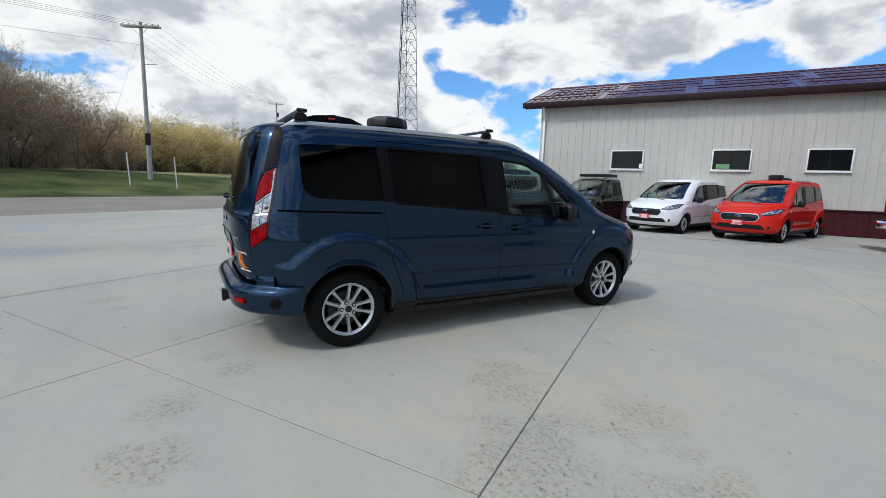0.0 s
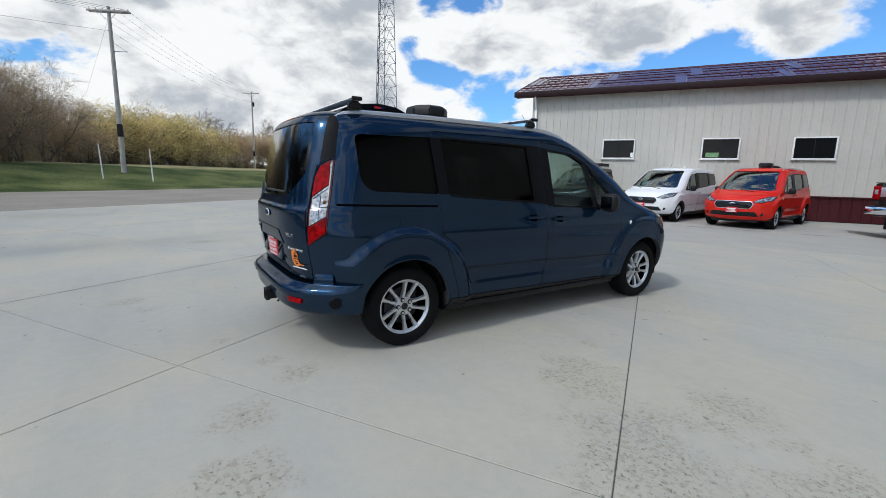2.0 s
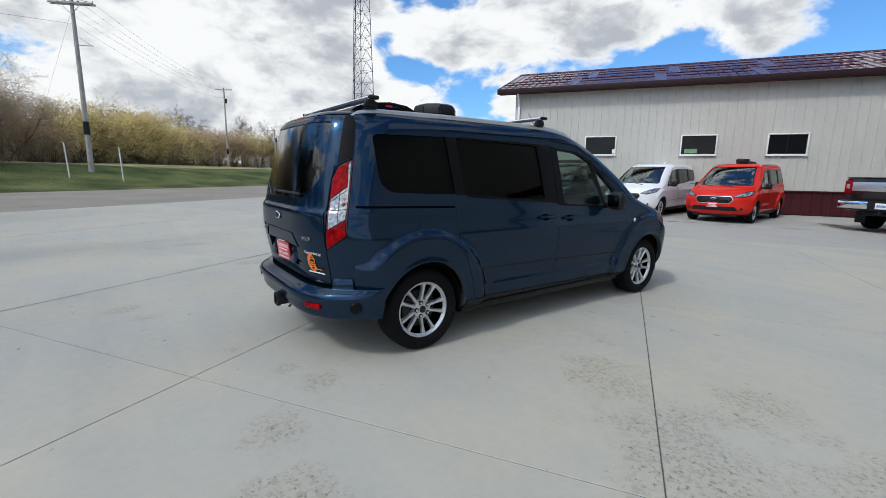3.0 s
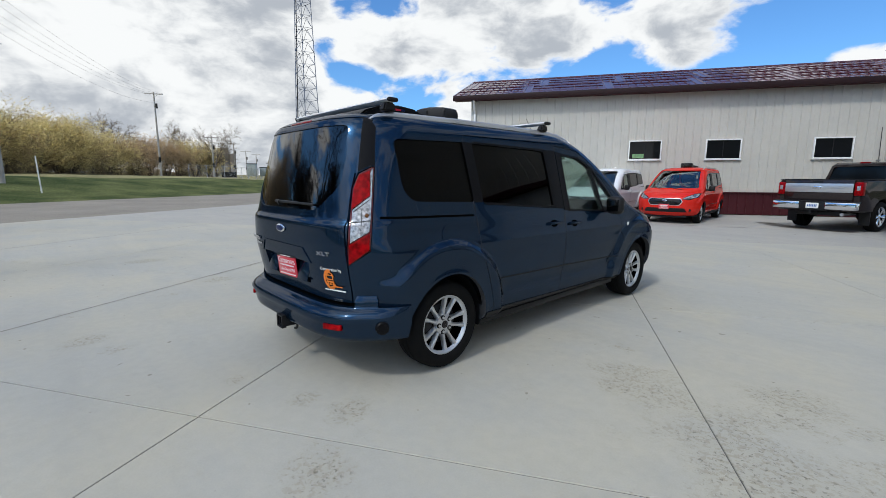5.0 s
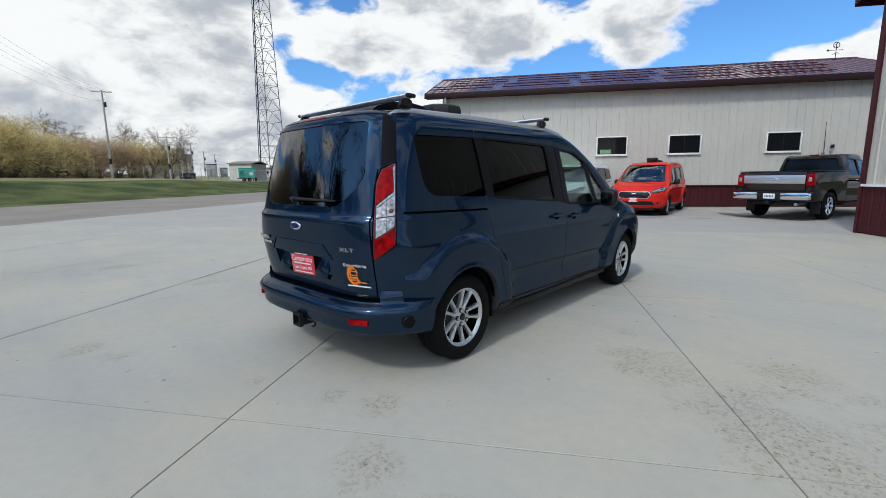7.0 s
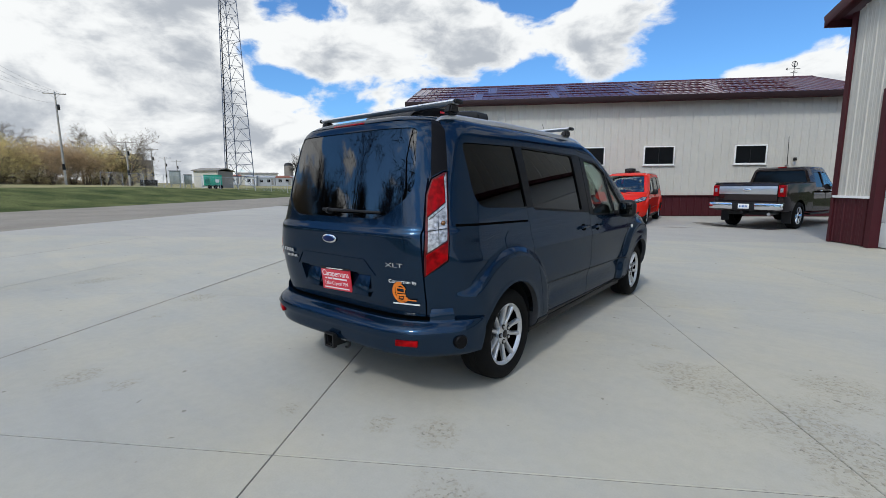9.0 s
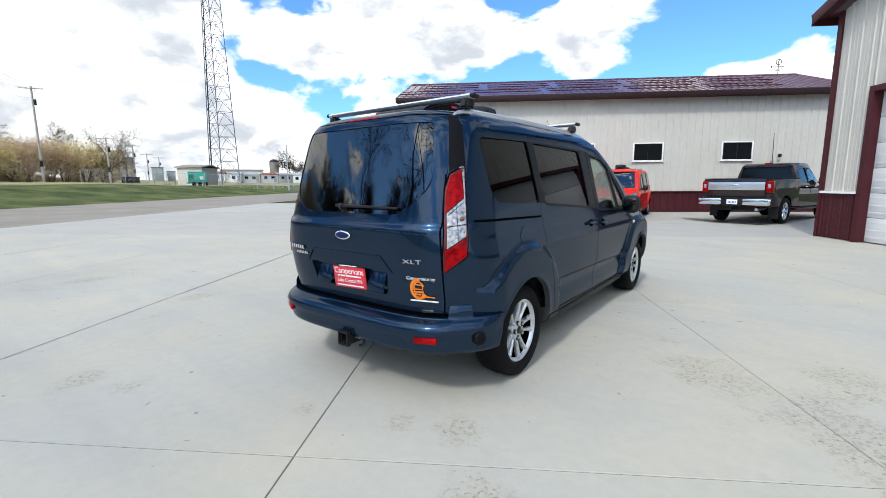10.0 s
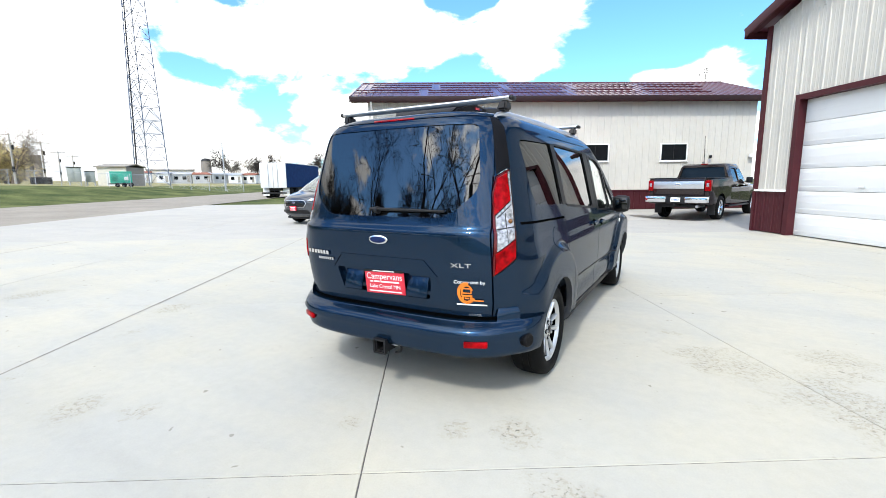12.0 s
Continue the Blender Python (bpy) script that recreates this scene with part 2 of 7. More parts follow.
ASPHALT = mat("asphalt", (0.250, 0.226, 0.192), 0.9, spec=0.15, vary=0.12, scale=0.4, grain=0.25, grain_scale=45, bump=0.004)
GRASS = mat("grass", (0.046, 0.076, 0.022), 0.95, spec=0.08, vary=0.35, scale=0.35, grain=0.5, grain_scale=9, bump=0.05, bump_scale=14, tint=(0.095, 0.105, 0.040))
DRY_GRASS = mat("dry_grass", (0.25, 0.225, 0.115), 0.95, spec=0.08, vary=0.3, scale=0.2, grain=0.3, grain_scale=3)
SIDING = mat("cream_siding", (0.50, 0.48, 0.43), 0.45, vary=0.05, scale=0.6, grain=0.03, grain_scale=5)
FASCIA = mat("dark_maroon_fascia", (0.020, 0.0075, 0.008), 0.5, spec=0.2, vary=0.1)
MAROON = mat("maroon_steel", (0.056, 0.010, 0.014), 0.5, spec=0.25, vary=0.12, scale=0.8)
ROOFING = mat("maroon_roof_steel", (0.075, 0.011, 0.022), 0.28, vary=0.1, scale=0.5, coat=0.5)
WHITE_TRIM = mat("white_vinyl", (0.80, 0.80, 0.78), 0.35, vary=0.03)
DOOR_WHITE = mat("white_door_steel", (0.76, 0.77, 0.76), 0.4, vary=0.03, scale=0.7)
PANE = mat("dark_window_glass", (0.006, 0.007, 0.008), 0.03, vary=0.1, spec=0.22)
BLACK = mat("black_plastic", (0.008, 0.008, 0.009), 0.5, spec=0.3, vary=0.2, scale=8)
GLOSS_BLACK = mat("gloss_black_trim", (0.006, 0.006, 0.007), 0.08, vary=0.1)
RUBBER = mat("tyre_rubber", (0.005, 0.005, 0.005), 0.8, vary=0.2, scale=12, bump=0.001, spec=0.15)
ALLOY = mat("machined_alloy", (0.60, 0.61, 0.62), 0.30, 0.72, vary=0.06, scale=9)
DARK_METAL = mat("dark_cast_metal", (0.022, 0.022, 0.022), 0.5, 0.6)
SILVER = mat("satin_aluminium", (0.60, 0.61, 0.63), 0.30, 0.8, vary=0.05)
BAR_SILVER = mat("anodised_bar", (0.72, 0.73, 0.75), 0.42, 0.35, vary=0.05)
CHROME = mat("chrome", (0.8, 0.8, 0.82), 0.08, 1.0, vary=0.03)
MIRROR = mat("mirror_glass", (0.05, 0.052, 0.055), 0.02, 1.0, vary=0.02)
CABIN = mat("grey_cabin_trim", (0.035, 0.036, 0.04), 0.8, vary=0.2)
SEAT = mat("grey_seat_cloth", (0.045, 0.050, 0.052), 0.9, vary=0.2, scale=20)
RED_LENS = mat("red_lamp_lens", (0.25, 0.001, 0.003), 0.3, vary=0.6, scale=26, spec=0.05, coat=0.12)
CLEAR_LENS = mat("clear_lamp_lens", (0.36, 0.36, 0.37), 0.15, 0.45, vary=0.65, scale=45, bump=0.004, bump_scale=60, coat=0.6)
DARK_RED = mat("dark_red_lamp_housing", (0.09, 0.002, 0.004), 0.15, vary=0.1)
AMBER = mat("amber_bulb", (0.16, 0.065, 0.02), 0.15, vary=0.1)
PILLAR_BLACK = mat("black_pillar_plastic", (0.004, 0.004, 0.005), 0.4, vary=0.1, spec=0.12)
# glossless black: the door-rail slot, and shade made as solid strips and liners
SLOT_SHADE = mat("slot_and_shade_black", (0.002, 0.002, 0.002), 1.0, spec=0.0)
HEADLAMP = mat("headlamp_lens", (0.26, 0.27, 0.29), 0.08, 0.6, vary=0.85, scale=16, coat=1.0)
PLATE_RED = mat("red_plate", (0.62, 0.022, 0.045), 0.3, vary=0.06)
WHITE_INK = mat("white_print", (0.82, 0.82, 0.80), 0.45, vary=0.02)
ORANGE_INK = mat("orange_print", (0.78, 0.20, 0.015), 0.4, vary=0.05)
SCREEN_GLASS = glass("windscreen_glass", (0.82, 0.89, 0.87), 0.11)
PRIVACY = glass("privacy_glass", (0.08, 0.085, 0.09), 0.013)
REAR_GLASS = glass("rear_privacy_glass", (0.09, 0.095, 0.11), 0.10)
CLEAR_GLASS = glass("tinted_screen_glass", (0.76, 0.85, 0.81), 0.03)


def paint(name, color, metal=0.35, gloss=1.0, flake=0.26):
    m = mat(name, color, flake, metal, vary=0.04, scale=1.2, grain=0.04, grain_scale=900, coat=gloss, spec=0.0)
    m.node_tree.nodes["Principled BSDF"].inputs["Specular Tint"].default_value = (0.44, 0.45, 0.47, 1)
    return m


BLUE_PAINT = paint("blue_car_paint", (0.0086, 0.0268, 0.0575), 0.75, 0.50, 0.27)
WHITE_PAINT = paint("white_car_paint", (0.78, 0.79, 0.80), 0.0)
RED_PAINT = paint("red_car_paint", (0.60, 0.020, 0.012), 0.0, 0.6)
BLACK_PAINT = paint("black_car_paint", (0.012, 0.012, 0.013), 0.2)
GREY_PAINT = paint("grey_car_paint", (0.07, 0.075, 0.085), 0.5)
BROWN_PAINT = paint("dark_bronze_car_paint", (0.040, 0.030, 0.030), 0.6, 0.6)


# ---- mesh helpers ----
def part(name, bm, material, parent=None, label="", smooth=0.6):
    """One mesh object out of a bmesh, under a thing or a part; materials may be a list."""
    me = bpy.data.meshes.new(name)
    bm.to_mesh(me)
    bm.free()
    return part_of(name, me, material, parent, label, smooth)


def part_of(name, me, material, parent=None, label="", smooth=0.6):
    if not isinstance(material, (list, tuple)):
        me.materials.clear()
        material = [material]
    for m in material:
        me.materials.append(m)
    if smooth:
        me.shade_smooth()
        me.set_sharp_from_angle(angle=smooth)
    ob = new(name, me)
    if parent is not None:
        ob.parent = parent
    if label:
        ob["label"] = label
    return ob


def thing(name, m, label, category, group="", kind=""):
    ob = new(name)
    ob.matrix_basis = m
    ob.empty_display_size = 0.2
    return tagged(ob, label, category, group, kind)


def box(bm, x0, x1, y0, y1, z0, z1, m=None, bevel=0.0):
    mm = Matrix.Translation(((x0 + x1) / 2, (y0 + y1) / 2, (z0 + z1) / 2)) @ Matrix.Diagonal((abs(x1 - x0), abs(y1 - y0), abs(z1 - z0), 1))
    r = bmesh.ops.create_cube(bm, size=1, matrix=mm)
    vs = r["verts"]
    if bevel > 0:
        es = list({e for v in vs for e in v.link_edges})
        r = bmesh.ops.bevel(bm, geom=es, offset=bevel, segments=2, affect="EDGES", profile=0.5)
        vs = r["verts"]
        seen, stack = set(), list(vs)
        while stack:
            v = stack.pop()
            if v in seen:
                continue
            seen.add(v)
            stack += [e.other_vert(v) for e in v.link_edges]
        vs = list(seen)
    if m is not None:
        bmesh.ops.transform(bm, matrix=m, verts=vs)
    return vs


def boxed(*spec, bevel=0.0):
    bm = bmesh.new()
    box(bm, *spec, bevel=bevel)
    return bm


def rod(bm, a, b, r0, r1=None, n=8, caps=True):
    a, b = Vector(a), Vector(b)
    r1 = r0 if r1 is None else r1
    d = (b - a).normalized()
    q = Vector((0, 0, 1)).rotation_difference(d).to_matrix()
    ring = [[], []]
    for i in range(n):
        c = q @ Vector((math.cos(2 * math.pi * i / n), math.sin(2 * math.pi * i / n), 0))
        ring[0].append(bm.verts.new(a + c * r0))
        ring[1].append(bm.verts.new(b + c * r1))
    for i in range(n):
        j = (i + 1) % n
        bm.faces.new((ring[0][i], ring[0][j], ring[1][j], ring[1][i]))
    if caps:
        bm.faces.new(ring[0][::-1])
        bm.faces.new(ring[1])


def lathe(bm, profile, n=40, m=Matrix()):
    """Turn (radius, along) pairs about the x axis."""
    rings = []
    for r, x in profile:
        rings.append([bm.verts.new(m @ Vector((x, r * math.cos(2 * math.pi * i / n), r * math.sin(2 * math.pi * i / n)))) for i in range(n)])
    for a, b in zip(rings, rings[1:]):
        for i in range(n):
            j = (i + 1) % n
            bm.faces.new((a[i], a[j], b[j], b[i]))


def prism(poly, to3, depth0, depth1):
    """A closed prism of a 2D polygon; to3(a, b, d) gives the place."""
    bm = bmesh.new()
    r0 = [bm.verts.new(to3(a, b, depth0)) for a, b in poly]
    r1 = [bm.verts.new(to3(a, b, depth1)) for a, b in poly]
    n = len(poly)
    bm.faces.new(r0)
    bm.faces.new(r1[::-1])
    for i in range(n):
        j = (i + 1) % n
        bm.faces.new((r0[j], r0[i], r1[i], r1[j]))
    bmesh.ops.recalc_face_normals(bm, faces=bm.faces)
    return bm


def rounded(poly, r, n=5):
    """Round the corners of a polygon; r is one radius or one for each corner."""
    out = []
    k = len(poly)
    for i in range(k):
        p, a, b = Vector(poly[i]), Vector(poly[i - 1]), Vector(poly[(i + 1) % k])
        ri = r[i] if isinstance(r, (list, tuple)) else r
        if ri <= 0:
            out.append(tuple(p))
            continue
        da, db = (a - p), (b - p)
        ri = min(ri, da.length * 0.45, db.length * 0.45)
        s, e = p + da.normalized() * ri, p + db.normalized() * ri
        for j in range(n + 1):
            t = j / n
            q = s * (1 - t) ** 2 + p * 2 * t * (1 - t) + e * t * t
            out.append((q.x, q.y))
    return out


def mesh_of(bm):
    me = bpy.data.meshes.new("solid")
    bm.to_mesh(me)
    bm.free()
    return me


def cut(me, other, how="DIFFERENCE"):
    """Boolean of two closed meshes, as a new mesh."""
    a, b = bpy.data.objects.new("a", me), bpy.data.objects.new("b", other)
    scene.collection.objects.link(a), scene.collection.objects.link(b)
    mod = a.modifiers.new("cut", "BOOLEAN")
    mod.operation, mod.object, mod.solver = how, b, "MANIFOLD"
    bpy.context.view_layer.update()
    out = bpy.data.meshes.new_from_object(a.evaluated_get(bpy.context.evaluated_depsgraph_get()))
    if len(out.polygons) == 0:
        mod.solver = "EXACT"
        bpy.context.view_layer.update()
        out = bpy.data.meshes.new_from_object(a.evaluated_get(bpy.context.evaluated_depsgraph_get()))
    bpy.data.objects.remove(a), bpy.data.objects.remove(b)
    return out


def tool_side(poly, x0, x1):
    return mesh_of(prism(poly, lambda a, b, d: Vector((d, a, b)), x0, x1))


def tool_end(poly, y0, y1):
    return mesh_of(prism(poly, lambda a, b, d: Vector((a, d, b)), y0, y1))


def tool_corner(poly, side):
    """A prism that points out of the rear corner; a is (x + y) / sqrt 2 of that side."""
    k = math.sqrt(0.5)
    return mesh_of(prism(poly, lambda a, b, d: Vector((side * (a * k + d * k), a * k - d * k, b)), 1.2, 2.9))


def tool_box(*spec):
    return mesh_of(boxed(*spec))


def mirrored(poly, side):
    return poly if side > 0 else [(-a, b) for a, b in poly][::-1]


# the lot's own axes: u along the long building, v towards it
LOT = 31.6
LU = Vector((math.cos(radians(LOT)), math.sin(radians(LOT)), 0))
LV = Vector((-LU.y, LU.x, 0))


def lot(u, v, z=0.0):
    p = LU * u + LV * v
    return Vector((p.x, p.y, z))


def lot_pose(u, v, z=0.0, turn=0.0):
    p = lot(u, v, z)
    return pose(p.x, p.y, p.z, 0, 0, LOT + turn)


# ---- ground, road, pavement ----
KERB_U, GRASS_U, BANK_TOP = -15.8, -28.4, 1.45


def smooth01(t):
    t = max(0.0, min(1.0, t))
    return t * t * (3 - 2 * t)


def ground_height(u, v):
    """Level lot and road; beyond the road a grass bank and level fields."""
    rise = smooth01((GRASS_U - u) / 15.0) * (BANK_TOP - 0.55 * smooth01((v - 30) / 60.0))
    wob = noise.noise(Vector((u * 0.08, v * 0.08, 3.0))) * 0.25 * smooth01((GRASS_U - u) / 20.0)
    far = min(2.6, max(0.0, -u - 40) * 0.022)
    return rise + wob + far - 0.06


def axis(lo, mid0, mid1, hi, step):
    """Even steps in the middle, then growing ones outward."""
    out, x, s = [], mid0, step
    while x > lo:
        s *= 1.35
        x -= s
        out.append(max(lo, x))
    out = out[::-1]
    x = mid0
    while x < mid1:
        out.append(x)
        x += step
    s = step
    while x < hi:
        out.append(x)
        s *= 1.35
        x += s
    return out + [hi]


def build_ground():
    us, vs = axis(-2500, -60, 20, 2500, 1.6), axis(-2500, -30, 110, 2500, 3.0)
    bm = bmesh.new()
    grid = [[bm.verts.new(lot(u, v, ground_height(u, v))) for v in vs] for u in us]
    for i in range(len(us) - 1):
        for j in range(len(vs) - 1):
            f = bm.faces.new((grid[i][j], grid[i + 1][j], grid[i + 1][j + 1], grid[i][j + 1]))
            f.material_index = 1 if us[i] < -47 else 0
    g = part("ground", bm, [GRASS, DRY_GRASS], smooth=1.0)
    tagged(g, "green spring grass bank and dry fields beside the road", "ground", kind="structure")


build_ground()

bm = bmesh.new()
us = [GRASS_U, -25, -22, -19, KERB_U]
vs = [-2000, -400, -60] + [float(v) for v in range(-40, 161, 8)] + [400, 2000]
grid = [[bm.verts.new(lot(u + 0.12 * noise.noise(Vector((u, v * 0.3, 0))), v, -0.012)) for v in vs] for u in us]
for i in range(len(us) - 1):
    for j in range(len(vs) - 1):
        bm.faces.new((grid[i][j], grid[i + 1][j], grid[i + 1][j + 1], grid[i][j + 1]))
tagged(part("road", bm, ASPHALT, smooth=0), "worn grey-brown asphalt road beside the lot", "road", kind="structure")



def stain(x, y, r, stretch, turn, seed):
    """A dried wet mark: a thin uneven film on the concrete."""
    rr = random.Random(seed)
    bm = bmesh.new()
    pts = []
    for i in range(40):
        a = 2 * math.pi * i / 40
        k = r * (1 + .45 * noise.noise(Vector((math.cos(a) * 1.6 + seed, math.sin(a) * 1.6, 0))) + rr.uniform(-.12, .12))
        pts.append(bm.verts.new((k * stretch * math.cos(a), k * math.sin(a), 0)))
    bm.faces.new(pts)
    ob = part("wet_stain", bm, WET, None, "", 0)
    ob.matrix_basis = pose(x, y, 0.001, 0, 0, turn)
    tagged(ob, "dark damp stain on the concrete apron", "stain", "damp stains", "structure")


WET = mat("damp_concrete", (0.14, 0.125, 0.105), 0.55, vary=0.3, scale=4, grain=0.3, grain_scale=25)
for q in ((-2.95, 10.42, .05, 12, 30, 5), (-1.75, 11.0, .035, 14, 27, 6), (-.5, 11.55, .03, 12, 28, 7), (0.35, 13.3, .34, 2.3, -30, 1), (1.0, 12.75, .26, 2.8, -18, 2), (-.15, 13.95, .24, 2.0, -35, 3), (1.75, 12.5, .15, 2.6, -5, 4)):
    stain(*q)

SLAB_U, SLAB_V, JOINT_U, JOINT_V = 2.84, 3.08, 1.587, 0.25
EDGE_V = JOINT_V + 2 * SLAB_V
pav = bmesh.new()
bm = pav
for u0, u1, v0, v1, z in ((KERB_U, 40, JOINT_V - 3 * SLAB_V, EDGE_V, -0.0045), ):
    q = [bm.verts.new(lot(u, v, z)) for u, v in ((u0, v0), (u1, v0), (u1, v1), (u0, v1))]
    bm.faces.new(q)
pavement = part("pavement", bm, SEALANT, smooth=0)
tagged(pavement, "pale concrete lot of large slabs with dark sealed joints", "pavement", kind="structure")
for u, v0, v1, wide in ((JOINT_U - 2 * SLAB_U, -8.9, 6.3, .026), (JOINT_U - 4 * SLAB_U, -8.9, 6.3, .022)):
    bm = bmesh.new()
    last = None
    for i in range(77):
        v = v0 + (v1 - v0) * i / 76
        w = wide * (.6 + .6 * abs(noise.noise(Vector((u, v * 1.7, 2)))))
        row = [bm.verts.new(lot(u + e * w + .004 * noise.noise(Vector((v * 3, u, e))), v, .0026)) for e in (-.5, .5)]
        if last:
            bm.faces.new((last[0], last[1], row[1], row[0]))
        last = row
    tagged(part("joint_dirt", bm, JOINT_DIRT, None, "", 0), "grey dirt packed along a wide slab joint", "joint", "dirty joints", "structure")
old = thing("pavement_old", Matrix(), "older grey concrete apron along the building", "pavement", kind="structure")
cols = [KERB_U, -8.0, 0.0, 8.0, 40.0]
rows_v = [EDGE_V + 0.02, 10.0, 15.55]
for i in range(len(cols) - 1):
    for j in range(len(rows_v) - 1):
        part("slab", boxed(cols[i] + 0.006, cols[i + 1] - 0.006, rows_v[j] + 0.006, rows_v[j + 1] - 0.006, -0.15, -0.004), CONCRETE_OLD, old, smooth=0).matrix_basis = lot_pose(0, 0)
part("slab", boxed(KERB_U, -6.0, 15.56, 25.0, -0.15, -0.008), CONCRETE_OLD, old, smooth=0).matrix_basis = lot_pose(0, 0)


# ---- the long building ----
WALL_V, B1_U0, B1_U1, EAVE_Z = 15.57, -3.52, 14.2, 5.10
RIDGE_V, RIDGE_Z = 19.5, 6.41


def ribbed(bm, length, z0, z1, step, m, proud=0.022, wide=0.05, thick=0.12):
    """A sheet-steel wall: a backing with upright trapezoid ribs; runs along local x, faces local -y."""
    line = [(0.0, 0.0)]
    for i in range(int((length - wide) / step) + 1):
        x = max(i * step, wide)
        line += [(x + a, b) for a, b in ((-wide / 2, 0.0), (-wide / 4, -proud), (wide / 4, -proud), (wide / 2, 0.0))]
        if i * step + step < length - wide:
            line += [(x + step * f + a, b) for f in (0.36, 0.64) for a, b in ((-0.014, 0.0), (0.0, -0.005), (0.014, 0.0))]
    line += [(length, 0.0), (length, thick), (0.0, thick)]
    me = mesh_of(prism(line, lambda a, b, d: m @ Vector((a, b, d)), z0, z1))
    bm.from_mesh(me)


def small_window(m):
    w = thing("window_1", m, "small white vinyl slider window with dark glass", "window", "windows of the long building", "structure")
    bm = bmesh.new()
    a, h, f = 0.635, 0.40, 0.046
    for x0, x1, z0, z1 in ((-a, a, h - f, h), (-a, a, -h, -h + f), (-a, -a + f, -h + f, h - f), (a - f, a, -h + f, h - f)):
        box(bm, x0, x1, -0.06, 0.02, z0, z1, bevel=0.006)
    part("window_frame", bm, WHITE_TRIM, w)
    part("window_sill", boxed(-a - 0.03, a + 0.03, -0.068, -0.001, -h - 0.028, -h - 0.003, bevel=0.004), WHITE_TRIM, w)
    part("pane", boxed(-a + f, -0.012, -0.012, -0.006, -h + f, h - f), PANE, w)
    part("pane", boxed(0.012, a - f, -0.016, -0.010, -h + f, h - f), PANE, w)
    part("mullion", boxed(-0.011, 0.011, -0.02, -0.004, -h + f, h - f), BLACK, w)
    return w




GALV_DARK = mat("dull_bracket", (0.2, 0.2, 0.2), 0.6, 0.3)
PALE_GREEN = mat("pale_green_sheet", (0.16, 0.30, 0.14), 0.5, vary=0.3, scale=9)


def long_building():
    length = B1_U1 - B1_U0
    bm = bmesh.new()
    depth = 2 * (RIDGE_V - WALL_V)
    base = lot_pose(B1_U0, WALL_V)
    ribbed(bm, length, 0.90, EAVE_Z, 0.305, base)
    part("wall", bm, SIDING, B1, "cream ribbed steel siding", 0.3)
    bm = bmesh.new()
    ribbed(bm, length, 0.02, 0.885, 0.305, base @ pose(0, 0.012, 0))
    part("wainscot", bm, MAROON, B1, "maroon ribbed steel wainscot", 0.3)
    part("trim", boxed(-0.02, length + 0.02, -0.05, 0.0, 0.87, 0.915), MAROON, B1).matrix_basis = base
    # gable ends and back
    for x in (0.0, length):
        poly = [(0.125, 0.0), (depth, 0.0), (depth, EAVE_Z), (depth / 2, RIDGE_Z - 0.12), (0.125, EAVE_Z)]
        s = 0.12 if x == 0 else -0.12
        part("wall", prism(poly, lambda a, b, d, x=x: base @ Vector((x + d, a, b)), 0, s), SIDING, B1)
    part("wall", boxed(0, length, depth - 0.12, depth - 0.002, 0, EAVE_Z), SIDING, B1).matrix_basis = base
    # roof: two slopes of ribbed steel
    over, end = 0.48, 0.75
    run = math.hypot(depth / 2 + over, (RIDGE_Z - EAVE_Z) * (1 + over / (depth / 2)))
    pitch = math.degrees(math.atan2(RIDGE_Z - EAVE_Z, depth / 2))
    drop = (RIDGE_Z - EAVE_Z) / (depth / 2) * over
    for side in (0, 1):
        rm = base @ (pose(-end, -over, EAVE_Z - drop + 0.12, pitch, 0, 0) if side == 0 else pose(length + end, depth + over, EAVE_Z - drop + 0.12, pitch, 0, 180))
        bm = bmesh.new()
        k = int((length + 2 * end) / 0.305)
        prof = [(0.0, -0.05), (0.0, 0.0)]
        for i in range(k + 1):
            x = min(0.03 + i * 0.305, length + 2 * end - 0.03)
            prof += [(x - 0.022, 0.0), (x - 0.012, 0.026), (x + 0.012, 0.026), (x + 0.022, 0.0)]
        prof += [(length + 2 * end, 0.0), (length + 2 * end, -0.05)]
        me = mesh_of(prism(prof, lambda a, b, d: rm @ Vector((a, d, b)), 0, run))
        bm.from_mesh(me)
        roof = part("roof", bm, ROOFING, B1, "maroon ribbed steel roof", 0.3)
        if side == 0:
            # staggered lengths of snow guard, each of two bars across ribs
            for row, shift in ((0.16, 0), (0.33, 0), (0.55, 2), (0.72, 2)):
                for i in range(shift, k - 9, 11):
                    x = 0.03 + i * 0.305
                    bm = bmesh.new()
                    box(bm, x + 0.03, x + 9.7 * 0.305, run * row, run * row + 0.035, 0.027, 0.062, rm)
                    part("snow_guard", bm, MAROON, roof)
    part("ridge_cap", prism([(-0.22, -0.075), (0, 0.03), (0.22, -0.075), (0.22, -0.055), (0, 0.05), (-0.22, -0.055)],
                            lambda a, b, d: base @ Vector((d, depth / 2 + a, RIDGE_Z + 0.12 + b)), -end - 0.01, length + end + 0.01), MAROON, B1)
    # fascia, soffit, gutter-like trim
    part("fascia", boxed(-end - 0.02, length + end + 0.02, -over - 0.03, -over - 0.002, EAVE_Z - drop - 0.10, EAVE_Z - drop + 0.125, bevel=0.008), FASCIA, B1).matrix_basis = base
    part("soffit", boxed(-end, length + end, -over, -0.03, EAVE_Z - drop - 0.07, EAVE_Z - drop - 0.04), MAROON, B1).matrix_basis = base
